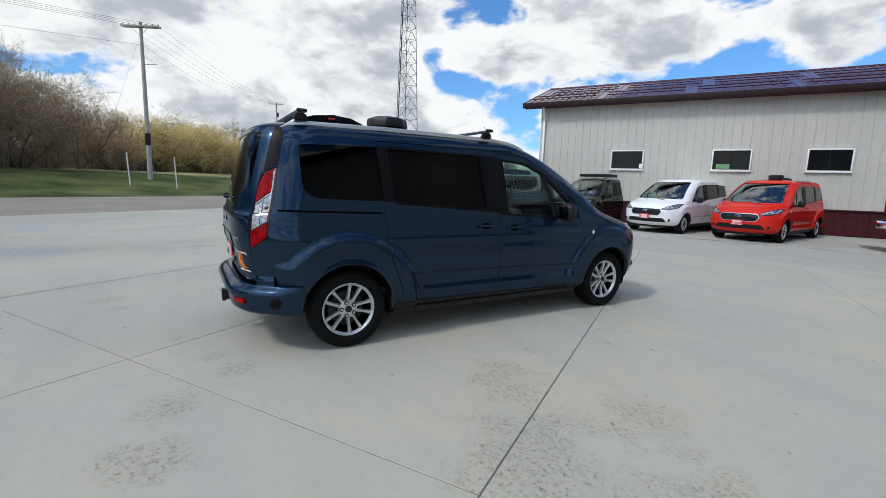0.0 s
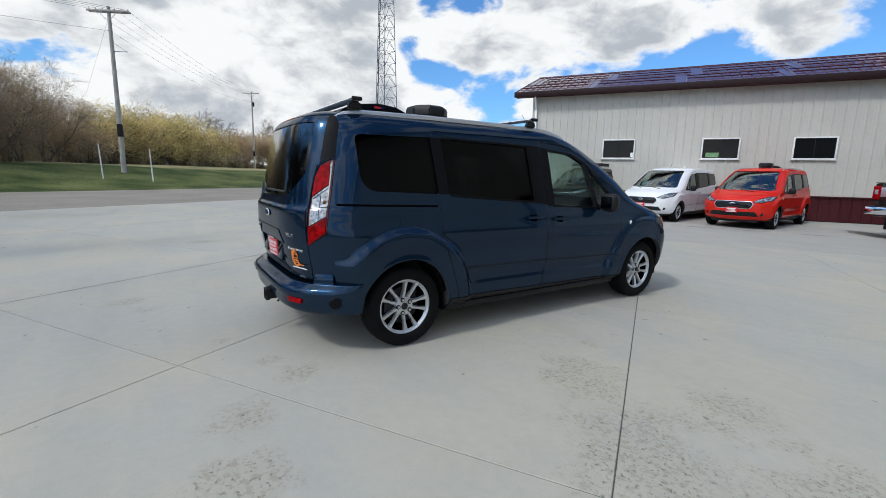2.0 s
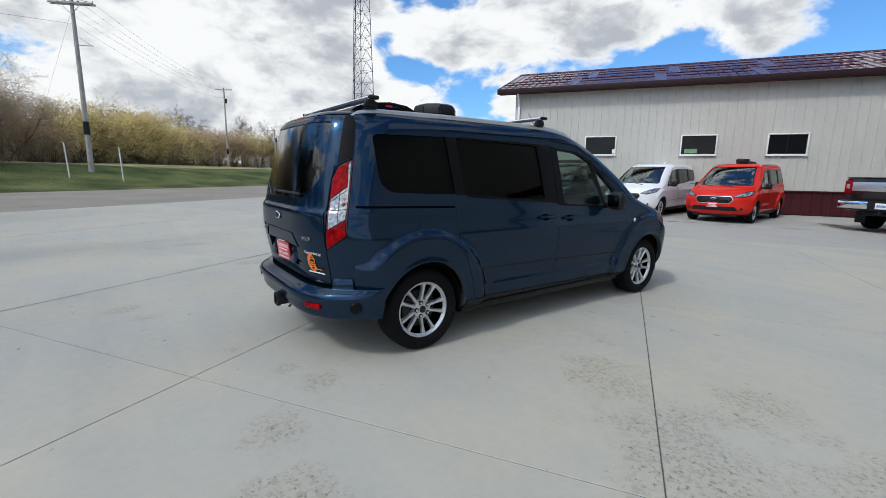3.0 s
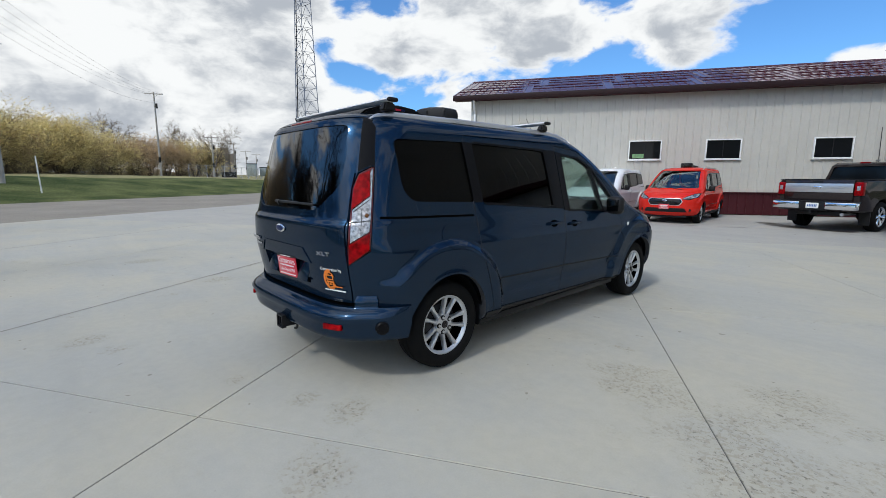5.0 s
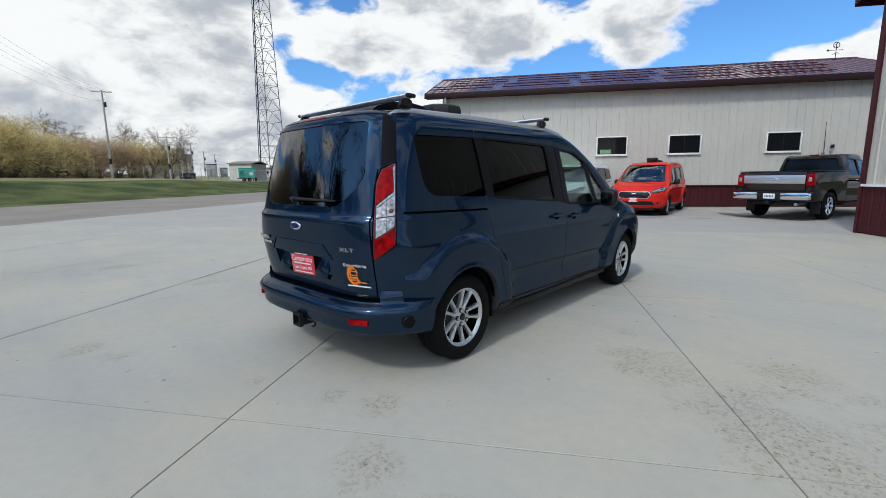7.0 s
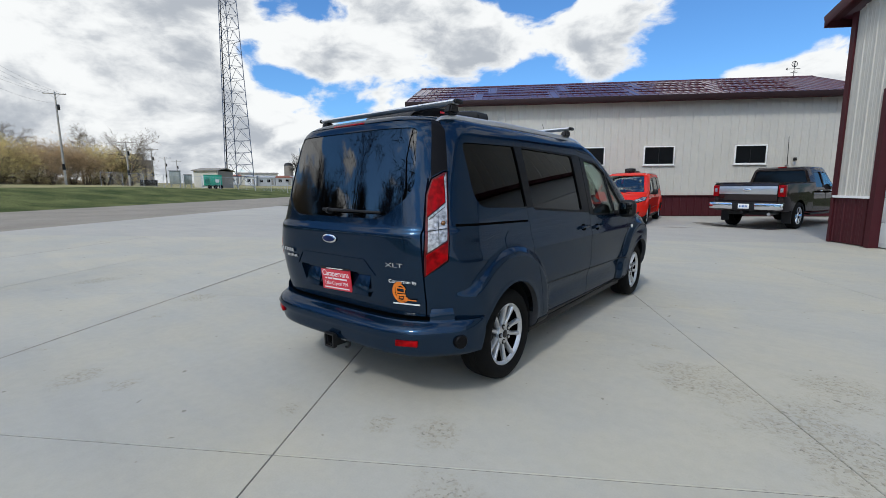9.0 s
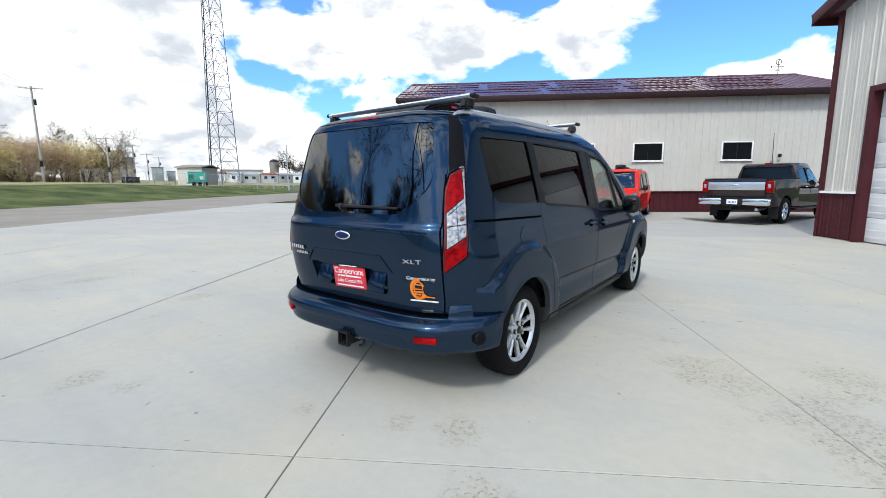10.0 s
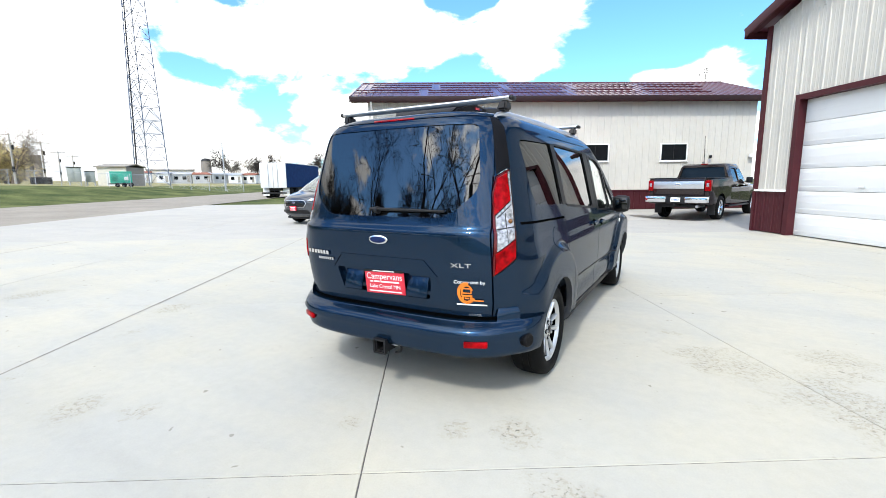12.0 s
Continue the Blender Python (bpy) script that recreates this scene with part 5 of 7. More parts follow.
def roof_fan(van, x, y):
    z = roof_z(x, y)
    bm = bmesh.new()
    n = 8
    prof = [(0.185, 0.0), (0.196, 0.018), (0.196, 0.062), (0.205, 0.075), (0.205, 0.125), (0.190, 0.155), (0.15, 0.170), (0.001, 0.176)]
    rings = []
    for r, h in prof:
        rings.append([bm.verts.new((x + r * 1.0 * math.cos(2 * math.pi * (i + .5) / n), y + r * math.sin(2 * math.pi * (i + .5) / n), z + h - .006)) for i in range(n)])
    for a, b in zip(rings, rings[1:]):
        for i in range(n):
            bm.faces.new((a[i], a[(i + 1) % n], b[(i + 1) % n], b[i]))
    bmesh.ops.bevel(bm, geom=[e for e in bm.edges if abs(e.verts[0].co.z - e.verts[1].co.z) > .03], offset=.012, segments=2, affect="EDGES")
    hood = part("roof_vent", bm, BLACK, van, "black octagonal roof vent", 0.5)
    for i in range(n):
        bm = bmesh.new()
        box(bm, .172, .188, -.045, .045, .020, .058, Matrix.Translation((x, y, z)) @ Matrix.Rotation(2 * math.pi * i / n, 4, "Z"))
        part("vent_grille", bm, GLOSS_BLACK, hood)


van_white = copy_thing(van_blue, pose(-5.20, 12.80, 0, 0, 0, 188))
van_red = copy_thing(van_blue, pose(-2.62, 13.52, 0, 0, 0, 186))
van_black = copy_thing(van_blue, pose(-8.72, 12.45, 0, 0, 0, 193))
van_grey = copy_thing(van_blue, pose(-9.75, 8.1, 0, 0, 0, 178))
for v, coat, text in ((van_white, WHITE_PAINT, "white passenger van parked in front of the steel building"),
                      (van_red, RED_PAINT, "bright red passenger van parked in front of the steel building"),
                      (van_black, BLACK_PAINT, "black passenger van with a roof basket beside the building"),
                      (van_grey, GREY_PAINT, "dark grey passenger van parked at the lot's far edge")):
    repaint(v, coat)
    tagged(v, text, "van", "parked vans")
    bm = bmesh.new()
    box(bm, -.155, .155, 2.446, 2.460, .475, .625, bevel=.004)
    pl = part("dealer_plate", bm, PLATE_RED, v, "red plate with white print")
    bm = bmesh.new()
    for z, w in ((.585, .12), (.555, .09), (.525, .11), (.495, .13)):
        box(bm, -w, w, 2.4622, 2.4645, z - (.012 if z > .57 else .006), z + (.012 if z > .57 else .006))
    part("plate_print", bm, WHITE_INK, pl)
    bm = bmesh.new()
    rod(bm, (.0, .30, 1.79), (.0, .18, 1.99), .006, .003, 6)
    part("radio_mast", bm, BLACK, v)
roof_rails(van_red)
roof_rails(van_black)
roof_fan(van_red, 0.05, -0.35)
bm = bmesh.new()
bmesh.ops.create_uvsphere(bm, u_segments=20, v_segments=8, radius=1, matrix=pose(.05, -.95, 1.86) @ Matrix.Diagonal((.26, .26, .075, 1)))
part("roof_dome", bm, BLACK, van_red, "low black roof dome", 1.2)
bm = prism([(-1.02, 1.82), (-.80, 1.82), (-.98, 1.90)], lambda a, b, d: Vector((d, a, b)), -.02, .02)
part("shark_fin_mast", bm, WHITE_PAINT, van_white)

# roof basket of the black van
rack = thing("roof_basket", van_black.matrix_basis @ pose(0, -.45, 1.85), "black steel roof basket on the black van", "roof basket")
for s in (1, -1):
    bm = bmesh.new()
    for z in (.05, .13):
        rod(bm, (s * .60, -.75, z), (s * .60, .75, z), .016)
    for k in range(7):
        rod(bm, (s * .60, -.75 + k * .25, .0), (s * .60, -.75 + k * .25, .13), .012)
    box(bm, s * .592, s * .608, -.75, .75, .045, .135)
    part("side_frame", bm, BLACK, rack)
for k in range(11):
    part("cross_slat", boxed(-.60, .60, -.77 + k * .15, -.73 + k * .15, .035, .055), BLACK, rack)
for y in (-.75, .75):
    bm = bmesh.new()
    for z in (.05, .13):
        rod(bm, (-.60, y, z), (.60, y, z), .016)
    box(bm, -.60, .60, y - .008, y + .008, .045, .135)
    part("end_frame", bm, BLACK, rack)

# ---- fittings of the blue van ----
roof_rails(van_blue)
roof_fan(van_blue, 0.04, -0.86)


def cross_bar(y):
    bm = bmesh.new()
    sect = [(-.042, 0.0), (-.030, -.013), (.030, -.013), (.042, -.002), (.025, .013), (-.02, .014)]
    r0 = [bm.verts.new((-.675, y + a, 1.888 + b)) for a, b in sect]
    r1 = [bm.verts.new((.675, y + a, 1.888 + b)) for a, b in sect]
    for i in range(6):
        bm.faces.new((r0[i], r0[(i + 1) % 6], r1[(i + 1) % 6], r1[i]))
    bm.faces.new(r0), bm.faces.new(r1[::-1])
    bmesh.ops.recalc_face_normals(bm, faces=bm.faces)
    bar = part("roof_bar", bm, BAR_SILVER, van_blue, "silver aero roof bar with black feet", 0.9)
    for s in (1, -1):
        part("end_cap", boxed(s * .675, s * .703, y - .041, y + .041, 1.873, 1.902, bevel=.012), BLACK, bar)
        bm = bmesh.new()
        lo = [(-.055, -.045), (.055, -.045), (.055, .045), (-.055, .045)]
        a = [bm.verts.new((s * .63 + px * .6, y + py * 1.25, 1.815)) for px, py in lo]
        b = [bm.verts.new((s * .64 + px * .45, y + py * .85, 1.877)) for px, py in lo]
        for i in range(4):
            bm.faces.new((a[i], a[(i + 1) % 4], b[(i + 1) % 4], b[i]))
        bm.faces.new(a[::-1]), bm.faces.new(b)
        bmesh.ops.recalc_face_normals(bm, faces=bm.faces)
        bmesh.ops.bevel(bm, geom=list(bm.edges), offset=.012, segments=2, affect="EDGES")
        part("foot", bm, BLACK, bar)


cross_bar(-1.84)
cross_bar(-0.06)
# low fan hood behind the rear bar
bm = bmesh.new()
prof = [(-.36, 0.0), (-.30, .055), (-.18, .095), (0.0, .115), (.16, .10), (.27, .06), (.34, 0.0)]
half = [.24, .27, .28, .28, .28, .27, .24]
ra = [bm.verts.new((-w, -1.47 + y, 1.825 + z)) for (y, z), w in zip(prof, half)]
rb2 = [bm.verts.new((w, -1.47 + y, 1.825 + z)) for (y, z), w in zip(prof, half)]
for i in range(len(prof) - 1):
    bm.faces.new((ra[i], rb2[i], rb2[i + 1], ra[i + 1]))
bm.faces.new(ra), bm.faces.new(rb2[::-1]), bm.faces.new((ra[0], ra[-1], rb2[-1], rb2[0]))
bmesh.ops.recalc_face_normals(bm, faces=bm.faces)
bmesh.ops.bevel(bm, geom=[e for e in bm.edges if abs(e.verts[0].co.x - e.verts[1].co.x) < .1], offset=.018, segments=2, affect="EDGES")
hood = part("roof_fan_hood", bm, BLACK, van_blue, "low black curved roof fan hood", 0.9)
bm = bmesh.new()
box(bm, .2805, .284, -1.52, -1.46, 1.895, 1.910)
part("mark", bm, PLATE_RED, hood)
bm = bmesh.new()
box(bm, .2805, .284, -1.455, -1.42, 1.895, 1.910)
part("mark", bm, EMBLEM_BLUE, hood)
bm = bmesh.new()
rod(bm, (.30, .30, 1.80), (.28, .16, 1.99), .004, .002, 6)
part("radio_mast", bm, BLACK, van_blue)

tail = [o for o in van_blue.children if o.name.startswith("tailgate")][0]


def rear_at(x, z, proud=0.0):
    """A pose on the tailgate's skin, with x to the viewer's right and z up."""
    w = side_w(z)

    def y(xx):
        return rear_y(z) + tail_sweep(abs(xx) / w)

    slope = (y(x + .02) - y(x - .02)) / .04
    lean = (rear_y(z + .03) - rear_y(z - .03)) / .06
    return pose(x, y(x) - proud, z, -math.degrees(math.atan(lean)), 0, math.degrees(math.atan(slope)))


def lettering(text, size, depth, material, parent, m, name="lettering", wide=None):
    cu = bpy.data.curves.new("lettering", "FONT")
    cu.body, cu.size, cu.extrude, cu.align_x, cu.align_y = text, size, depth, "CENTER", "CENTER"
    tmp = bpy.data.objects.new("lettering", cu)
    scene.collection.objects.link(tmp)
    bpy.context.view_layer.update()
    me = bpy.data.meshes.new_from_object(tmp.evaluated_get(bpy.context.evaluated_depsgraph_get()))
    bpy.data.objects.remove(tmp)
    me.transform(Matrix.Rotation(math.pi / 2, 4, "X"))
    if wide:
        xs = [v.co.x for v in me.vertices]
        me.transform(Matrix.Diagonal((wide / (max(xs) - min(xs)), 1, 1, 1)))
    me.materials.clear()
    ob = part_of(name, me, material, parent, "", 0)
    ob.matrix_basis = m
    return ob


def bars(name, spec, material, parent, m, depth=0.0015):
    """Plain bars (x0, x1, z0, z1) on the skin; m looks out along its -y."""
    bm = bmesh.new()
    for x0, x1, z0, z1 in spec:
        box(bm, x0, x1, -depth, depth, z0, z1)
    ob = part(name, bm, material, parent, "", 0)
    ob.matrix_basis = m
    return ob


pm = pose(.02, -2.322, .742, 5, -2.0, 0)
plate = part("dealer_plate", boxed(-.155, .155, -.004, .004, -.078, .078, bevel=.003), PLATE_RED, tail, "red plate with white lettering")
plate.matrix_basis = pm
lettering("Campervans", .058, .0005, WHITE_INK, plate, pose(0, -.0048, .036), "lettering", .28)
bars("print_bar", [(-.115, -.095, -.003, .007), (-.085, -.04, -.003, .007), (-.03, .115, -.003, .007)], WHITE_INK, plate, pose(0, -.0048, 0), .0006)
lettering("Lake Crystal MN", .036, .0005, WHITE_INK, plate, pose(0, -.0048, -.030), "lettering", .24)
bars("print_bar", [(-.13, .13, -.004, .004)], WHITE_INK, plate, pose(0, -.0048, -.062), .0006)
bars("plate_frame", [(-.155, .155, .066, .08)], BLACK, plate, pose(0, -.0048, 0), .0008)
bars("print_bar", [(-.085, .085, .070, .076)], WHITE_INK, plate, pose(0, -.0058, 0), .0006)

lettering("Conversion by", .030, .0006, WHITE_INK, tail, rear_at(.61, .795, .002), "lettering", .185)
bars("print_bar", [(-.09, .09, -.0045, .0045)], WHITE_INK, tail, rear_at(.615, .655, .002), .0008)
bm = bmesh.new()


def arc(bm, cx, cz, rx, rz, a0, a1, w, n=20):
    last = None
    for i in range(n + 1):
        a = radians(a0 + (a1 - a0) * i / n)
        p = [bm.verts.new((cx + (rx + k) * math.cos(a), 0, cz + (rz + k) * math.sin(a))) for k in (-w / 2, w / 2)]
        if last:
            bm.faces.new((last[0], last[1], p[1], p[0]))
        last = p


arc(bm, 0, 0, .056, .062, 75, 330, .022, 28)
arc(bm, .004, .004, .040, .046, 20, 200, .010)
arc(bm, .012, -.050, .030, .012, 180, 340, .010)
for x0, x1, z0, z1 in ((-.030, .034, -.004, .004), (-.036, .040, -.024, -.012), (-.034, -.018, -.042, -.026), (.022, .038, -.042, -.026), (-.028, .030, .026, .034),
                       (-.034, -.026, -.004, .032), (.028, .036, -.004, .030), (.040, .120, -.052, -.044), (-.012, .016, -.040, -.030)):
    box(bm, x0, x1, -.0008, .0008, z0, z1)
logo = part("round_logo", bm, ORANGE_INK, tail, "orange round logo of plain lines", 0)
logo.matrix_basis = rear_at(.590, .728, .0035) @ Matrix.Diagonal((.85, 1, .95, 1))
lettering("LWB", .026, .0015, CHROME, tail, rear_at(.630, .590, .008), "badge", .070)
lettering("XLT", .036, .002, CHROME, tail, rear_at(.57, .895, .004), "badge", .125)
bars("badge", [(-.12 + k * .034, -.096 + k * .034, -.013, .013) for k in range(7)], CHROME, tail, rear_at(-.54, .905, .004), .002)
bars("badge", [(-.075 + k * .022, -.060 + k * .022, -.009, .009) for k in range(7)], CHROME, tail, rear_at(-.47, .865, .004), .002)
part("high_stop_lamp", boxed(-.16, .16, -.008, .008, -.007, .007, bevel=.004), RED_LENS, tail, "thin red high stop lamp").matrix_basis = pose(0, -2.150, 1.766, -40, 0, 0)
for x in (-.245, .262):
    part("recess_scoop", boxed(-.075, .075, -.004, .004, -.072, .072, bevel=.003), BLUE_PAINT, tail).matrix_basis = pose(x, -2.307, .742, -15, 0, 0)

hitch = thing("tow_hitch", pose(.02, -2.29, .335), "black square receiver hitch under the rear bumper", "tow hitch")
bm = bmesh.new()
for x0, x1, z0, z1 in ((-.04, .04, .028, .04), (-.04, .04, -.04, -.028), (-.04, -.028, -.028, .028), (.028, .04, -.028, .028)):
    box(bm, x0, x1, -.10, .22, z0, z1)
for x0, x1, z0, z1 in ((-.046, .046, .036, .048), (-.046, .046, -.048, -.036), (-.048, -.036, -.036, .036), (.036, .048, -.036, .036)):
    box(bm, x0, x1, -.115, -.085, z0, z1)
part("receiver", bm, BLACK, hitch)
bm = bmesh.new()
for i in range(12):
    a, b = math.pi * (i / 12 - .5), math.pi * ((i + 1) / 12 - .5)
    rod(bm, (.07 + .045 * math.cos(a), -.03, -.02 + .035 * math.sin(a)), (.07 + .045 * math.cos(b), -.03, -.02 + .035 * math.sin(b)), .008, n=6)
box(bm, .03, .075, -.04, -.02, .01, .05)
part("chain_loop", bm, BLACK, hitch)
part("crossmember", boxed(-.5, .5, .12, .18, -.03, .03, bevel=.01), BLACK, hitch)
part("socket", boxed(.055, .105, -.06, .0, .0, .05, bevel=.008), SILVER, hitch, "small pale trailer socket")


# ---- pickup truck ----
def pickup(m):
    tr = thing("pickup_truck", m, "dark bronze crew-cab pickup truck with chrome bumper", "pickup truck")
    wb, hub, rw = 3.68, 0.405, 0.405

    # local: rear axle at y = 0, +y forward
    def hull(name, sections, material, label=""):
        """Loft of rounded cross sections (y, half width low, half width high, z0, z1, corner)."""
        bm = bmesh.new()
        rings = []
        for y, w0, w1, z0, z1, r in sections:
            poly = rounded([(-w0, z0), (w0, z0), (w1, z1), (-w1, z1)], r, 4)
            rings.append([bm.verts.new((a, y, b)) for a, b in poly])
        n = len(rings[0])
        for a, b in zip(rings, rings[1:]):
            for i in range(n):
                bm.faces.new((a[i], a[(i + 1) % n], b[(i + 1) % n], b[i]))
        bm.faces.new(rings[0]), bm.faces.new(rings[-1][::-1])
        bmesh.ops.recalc_face_normals(bm, faces=bm.faces)
        return mesh_of(bm)

    def arches(me):
        for y in (0, wb):
            for s in (1, -1):
                bm = bmesh.new()
                rod(bm, (s * .68, y, hub), (s * 1.3, y, hub), .485, n=40)
                me = cut(me, mesh_of(bm))
        return me

    bed = hull("bed", [(-1.13, .93, .965, .56, 1.39, .04), (-1.08, .965, .985, .54, 1.40, .05), (.95, .99, 1.0, .50, 1.41, .05)], None)
    bed = arches(cut(bed, tool_box(-.83, .83, -1.20, .90, .84, 2.0)))
    part_of("bed", bed, BROWN_PAINT, tr, "", 0.6)
    low = hull("lower", [(.97, .99, .985, .48, 1.10, .06), (3.1, .99, .985, .48, 1.10, .06), (4.35, .97, .95, .50, 1.12, .10), (4.58, .86, .82, .55, 1.02, .12)], None)
    part_of("body", arches(low), BROWN_PAINT, tr, "", 0.6)
    hood = hull("hood", [(2.95, .96, .86, 1.08, 1.24, .07), (4.3, .90, .78, 1.08, 1.16, .05)], None)
    part_of("hood", hood, BROWN_PAINT, tr, "", 0.6)
    cab = hull("cab", [(.985, .965, .72, 1.12, 1.86, .08), (1.18, .975, .735, 1.12, 1.925, .09), (2.2, .975, .735, 1.12, 1.93, .09), (2.45, .975, .72, 1.12, 1.87, .09), (3.10, .96, .86, 1.12, 1.22, .05)], None)
    hollow = hull("h", [(1.06, .90, .68, 1.0, 1.80, .06), (1.2, .91, .69, 1.0, 1.865, .06), (2.2, .91, .69, 1.0, 1.87, .06), (2.42, .91, .67, 1.0, 1.80, .06), (3.0, .90, .82, 1.0, 1.20, .04)], None)
    cab = cut(cab, hollow)
    rw_poly = rounded([(-.82, 1.24), (.82, 1.24), (.675, 1.80), (-.675, 1.80)], .06)
    side_r = rounded([(1.30, 1.27), (1.92, 1.27), (1.90, 1.76), (1.36, 1.75)], .05)
    side_f = rounded([(1.99, 1.27), (2.80, 1.27), (2.42, 1.74), (1.98, 1.76)], .05)
    cab = cut(cab, tool_end(rw_poly, .8, 1.4))
    for p in (side_r, side_f):
        cab = cut(cab, tool_side(p, -1.3, 1.3))
    part_of("cab", cab, BROWN_PAINT, tr, "", 0.6)
    bm = prism(rw_poly, lambda a, b, d: Vector((a, d + (b - 1.1) * .09, b)), .985, .992)
    part("rear_window", bm, PANE, tr, "dark rear glass", 0)
    for s in (1, -1):
        for p in (side_r, side_f):
            bm = prism(p, lambda a, b, d: Vector((s * (d - (b - 1.12) * .325), a, b)), .955, .961)
            part("side_window", bm, PRIVACY if p is side_r else CLEAR_GLASS, tr, "", 0)
        part("handle", boxed(.985, 1.015, 1.45, 1.62, 1.13, 1.16, bevel=.01), CHROME, tr).matrix_basis = Matrix.Diagonal((s, 1, 1, 1))
        part("handle", boxed(.985, 1.015, 2.25, 2.42, 1.13, 1.16, bevel=.01), CHROME, tr).matrix_basis = Matrix.Diagonal((s, 1, 1, 1))
        part("seam", boxed(.984, .9915, 1.945, 1.955, .55, 1.10), BLACK, tr).matrix_basis = Matrix.Diagonal((s, 1, 1, 1))
        part("running_board", boxed(.86, 1.03, .72, 3.05, .40, .46, bevel=.02), BLACK, tr).matrix_basis = Matrix.Diagonal((s, 1, 1, 1))
        lamp = part("tail_lamp", boxed(.815, .995, -1.165, -1.00, .985, 1.335, bevel=.025), RED_LENS, tr, "red tail lamp")
        lamp.matrix_basis = Matrix.Diagonal((s, 1, 1, 1))
        part("lamp_insert", boxed(.870, .945, -1.169, -1.160, 1.12, 1.24, bevel=.003), CLEAR_LENS, lamp, "pale inner lens")
        bm = bmesh.new()
        box(bm, .955, 1.16, 2.68, 2.80, 1.22, 1.44, bevel=.03)
        rod(bm, (.93, 2.74, 1.27), (1.0, 2.74, 1.28), .03)
        part("wing_mirror", bm, BLACK, tr).matrix_basis = Matrix.Diagonal((s, 1, 1, 1))
        part("rail_cap", boxed(.84, 1.0, -1.10, .96, 1.403, 1.425, bevel=.008), BLACK, tr).matrix_basis = Matrix.Diagonal((s, 1, 1, 1))
        part("mud_flap", boxed(.74, .98, -.56, -.54, .18, .55), BLACK, tr).matrix_basis = Matrix.Diagonal((s, 1, 1, 1))
        for y in (0, wb):
            bm = bmesh.new()
            lathe(bm, [(.23, -.12), (.245, -.10), (.235, .07), (.26, .10), (.262, .112), (.25, .11), (.235, .09)], 40)
            lathe(bm, [(.001, .10), (.05, .10), (.075, .09), (.08, .05)], 20)
            for k in range(6):
                a = 2 * math.pi * k / 6
                for da in (-.13, .13):
                    rod(bm, (.075, .06 * math.cos(a), .06 * math.sin(a)), (.095, .245 * math.cos(a + da), .245 * math.sin(a + da)), .024, .026, 6)
            w = part("wheel", bm, CHROME, tr, "bright six-spoke wheel", 0.7)
            w.matrix_basis = pose(s * .86, y, hub, 0, 0, 0 if s > 0 else 180)
            bm = bmesh.new()
            lathe(bm, [(.24, -.13), (.29, -.14), (.36, -.135), (.395, -.11), (.405, -.06), (.405, .06), (.395, .11), (.36, .135), (.30, .14), (.265, .12), (.25, .10)], 48)
            part("tyre", bm, RUBBER, w, "black tyre")
            # added black liner, stands in for shade behind the spokes
            bm = bmesh.new()
            lathe(bm, [(.232, .065), (.232, -.09), (.05, -.10)], 32)
            part("barrel", bm, SLOT_SHADE, w, "black liner for the shade inside the rim", 0.6)
            bm = bmesh.new()
            lathe(bm, [(.02, .0), (.17, .0), (.17, -.03), (.02, -.03)], 24)
            part("brake_disc", bm, DARK_METAL, w)
            bm = bmesh.new()
            arch = []
            for r, xx in ((.10, .70), (.48, .70), (.48, .95)):
                arch.append([bm.verts.new((xx, y + r * math.cos(math.pi * (k / 30 * 1.05 - .08)), hub + r * math.sin(math.pi * (k / 30 * 1.05 - .08)))) for k in range(31)])
            for ra, rb in zip(arch, arch[1:]):
                for k in range(30):
                    bm.faces.new((ra[k], ra[k + 1], rb[k + 1], rb[k]))
            part("wheel_arch_liner", bm, BLACK, tr).matrix_basis = Matrix.Diagonal((s, 1, 1, 1))
    gate = part("tailgate", boxed(-.81, .81, -1.17, -1.10, .80, 1.40, bevel=.02), BROWN_PAINT, tr, "tailgate with a bright applique")
    part("applique", boxed(-.80, .80, -1.186, -1.171, 1.06, 1.30, bevel=.006), SILVER, gate, "satin silver panel")
    for i in range(8):
        if i not in (3, 4):
            part("raised_bar", boxed(-.56 + i * .16 - .05, -.56 + i * .16 + .05, -1.189, -1.1865, 1.165, 1.215), SILVER, gate)
    bm = bmesh.new()
    bmesh.ops.create_uvsphere(bm, u_segments=24, v_segments=8, radius=1, matrix=pose(0, -1.188, 1.19) @ Matrix.Diagonal((.115, .012, .05, 1)))
    part("emblem", bm, CHROME, gate, "bright oval emblem", 1.2)
    part("handle", boxed(-.12, .12, -1.182, -1.1705, 1.33, 1.37, bevel=.004), BLACK, gate)
    part("spoiler", boxed(-.81, .81, -1.19, -1.08, 1.402, 1.425, bevel=.008), BLACK, gate)
    for s in (1, -1):
        part("rear_bumper", boxed(s * .30, s * 1.0, -1.36, -1.20, .60, .80, bevel=.03), CHROME, tr, "chrome rear bumper half")
    part("bumper_step", boxed(-.98, .98, -1.33, -1.10, .79, .825, bevel=.01), BLACK, tr)
    part("bumper_centre", boxed(-.305, .305, -1.32, -1.16, .56, .79, bevel=.015), BLACK, tr)
    plate = part("licence_plate", boxed(-.152, .152, -1.33, -1.322, .62, .77, bevel=.002), WHITE_INK, tr, "white and pale blue plate with plain bars")
    bm = bmesh.new()
    for i in range(6):
        box(bm, -.115 + i * .04, -.09 + i * .04, -1.333, -1.3305, .665, .725)
    part("plate_bar", bm, PLATE_BLUE, plate)
    bm = bmesh.new()
    box(bm, -.04, .04, -1.42, -1.1, .47, .55, bevel=.006)
    part("hitch", bm, BLACK, tr)
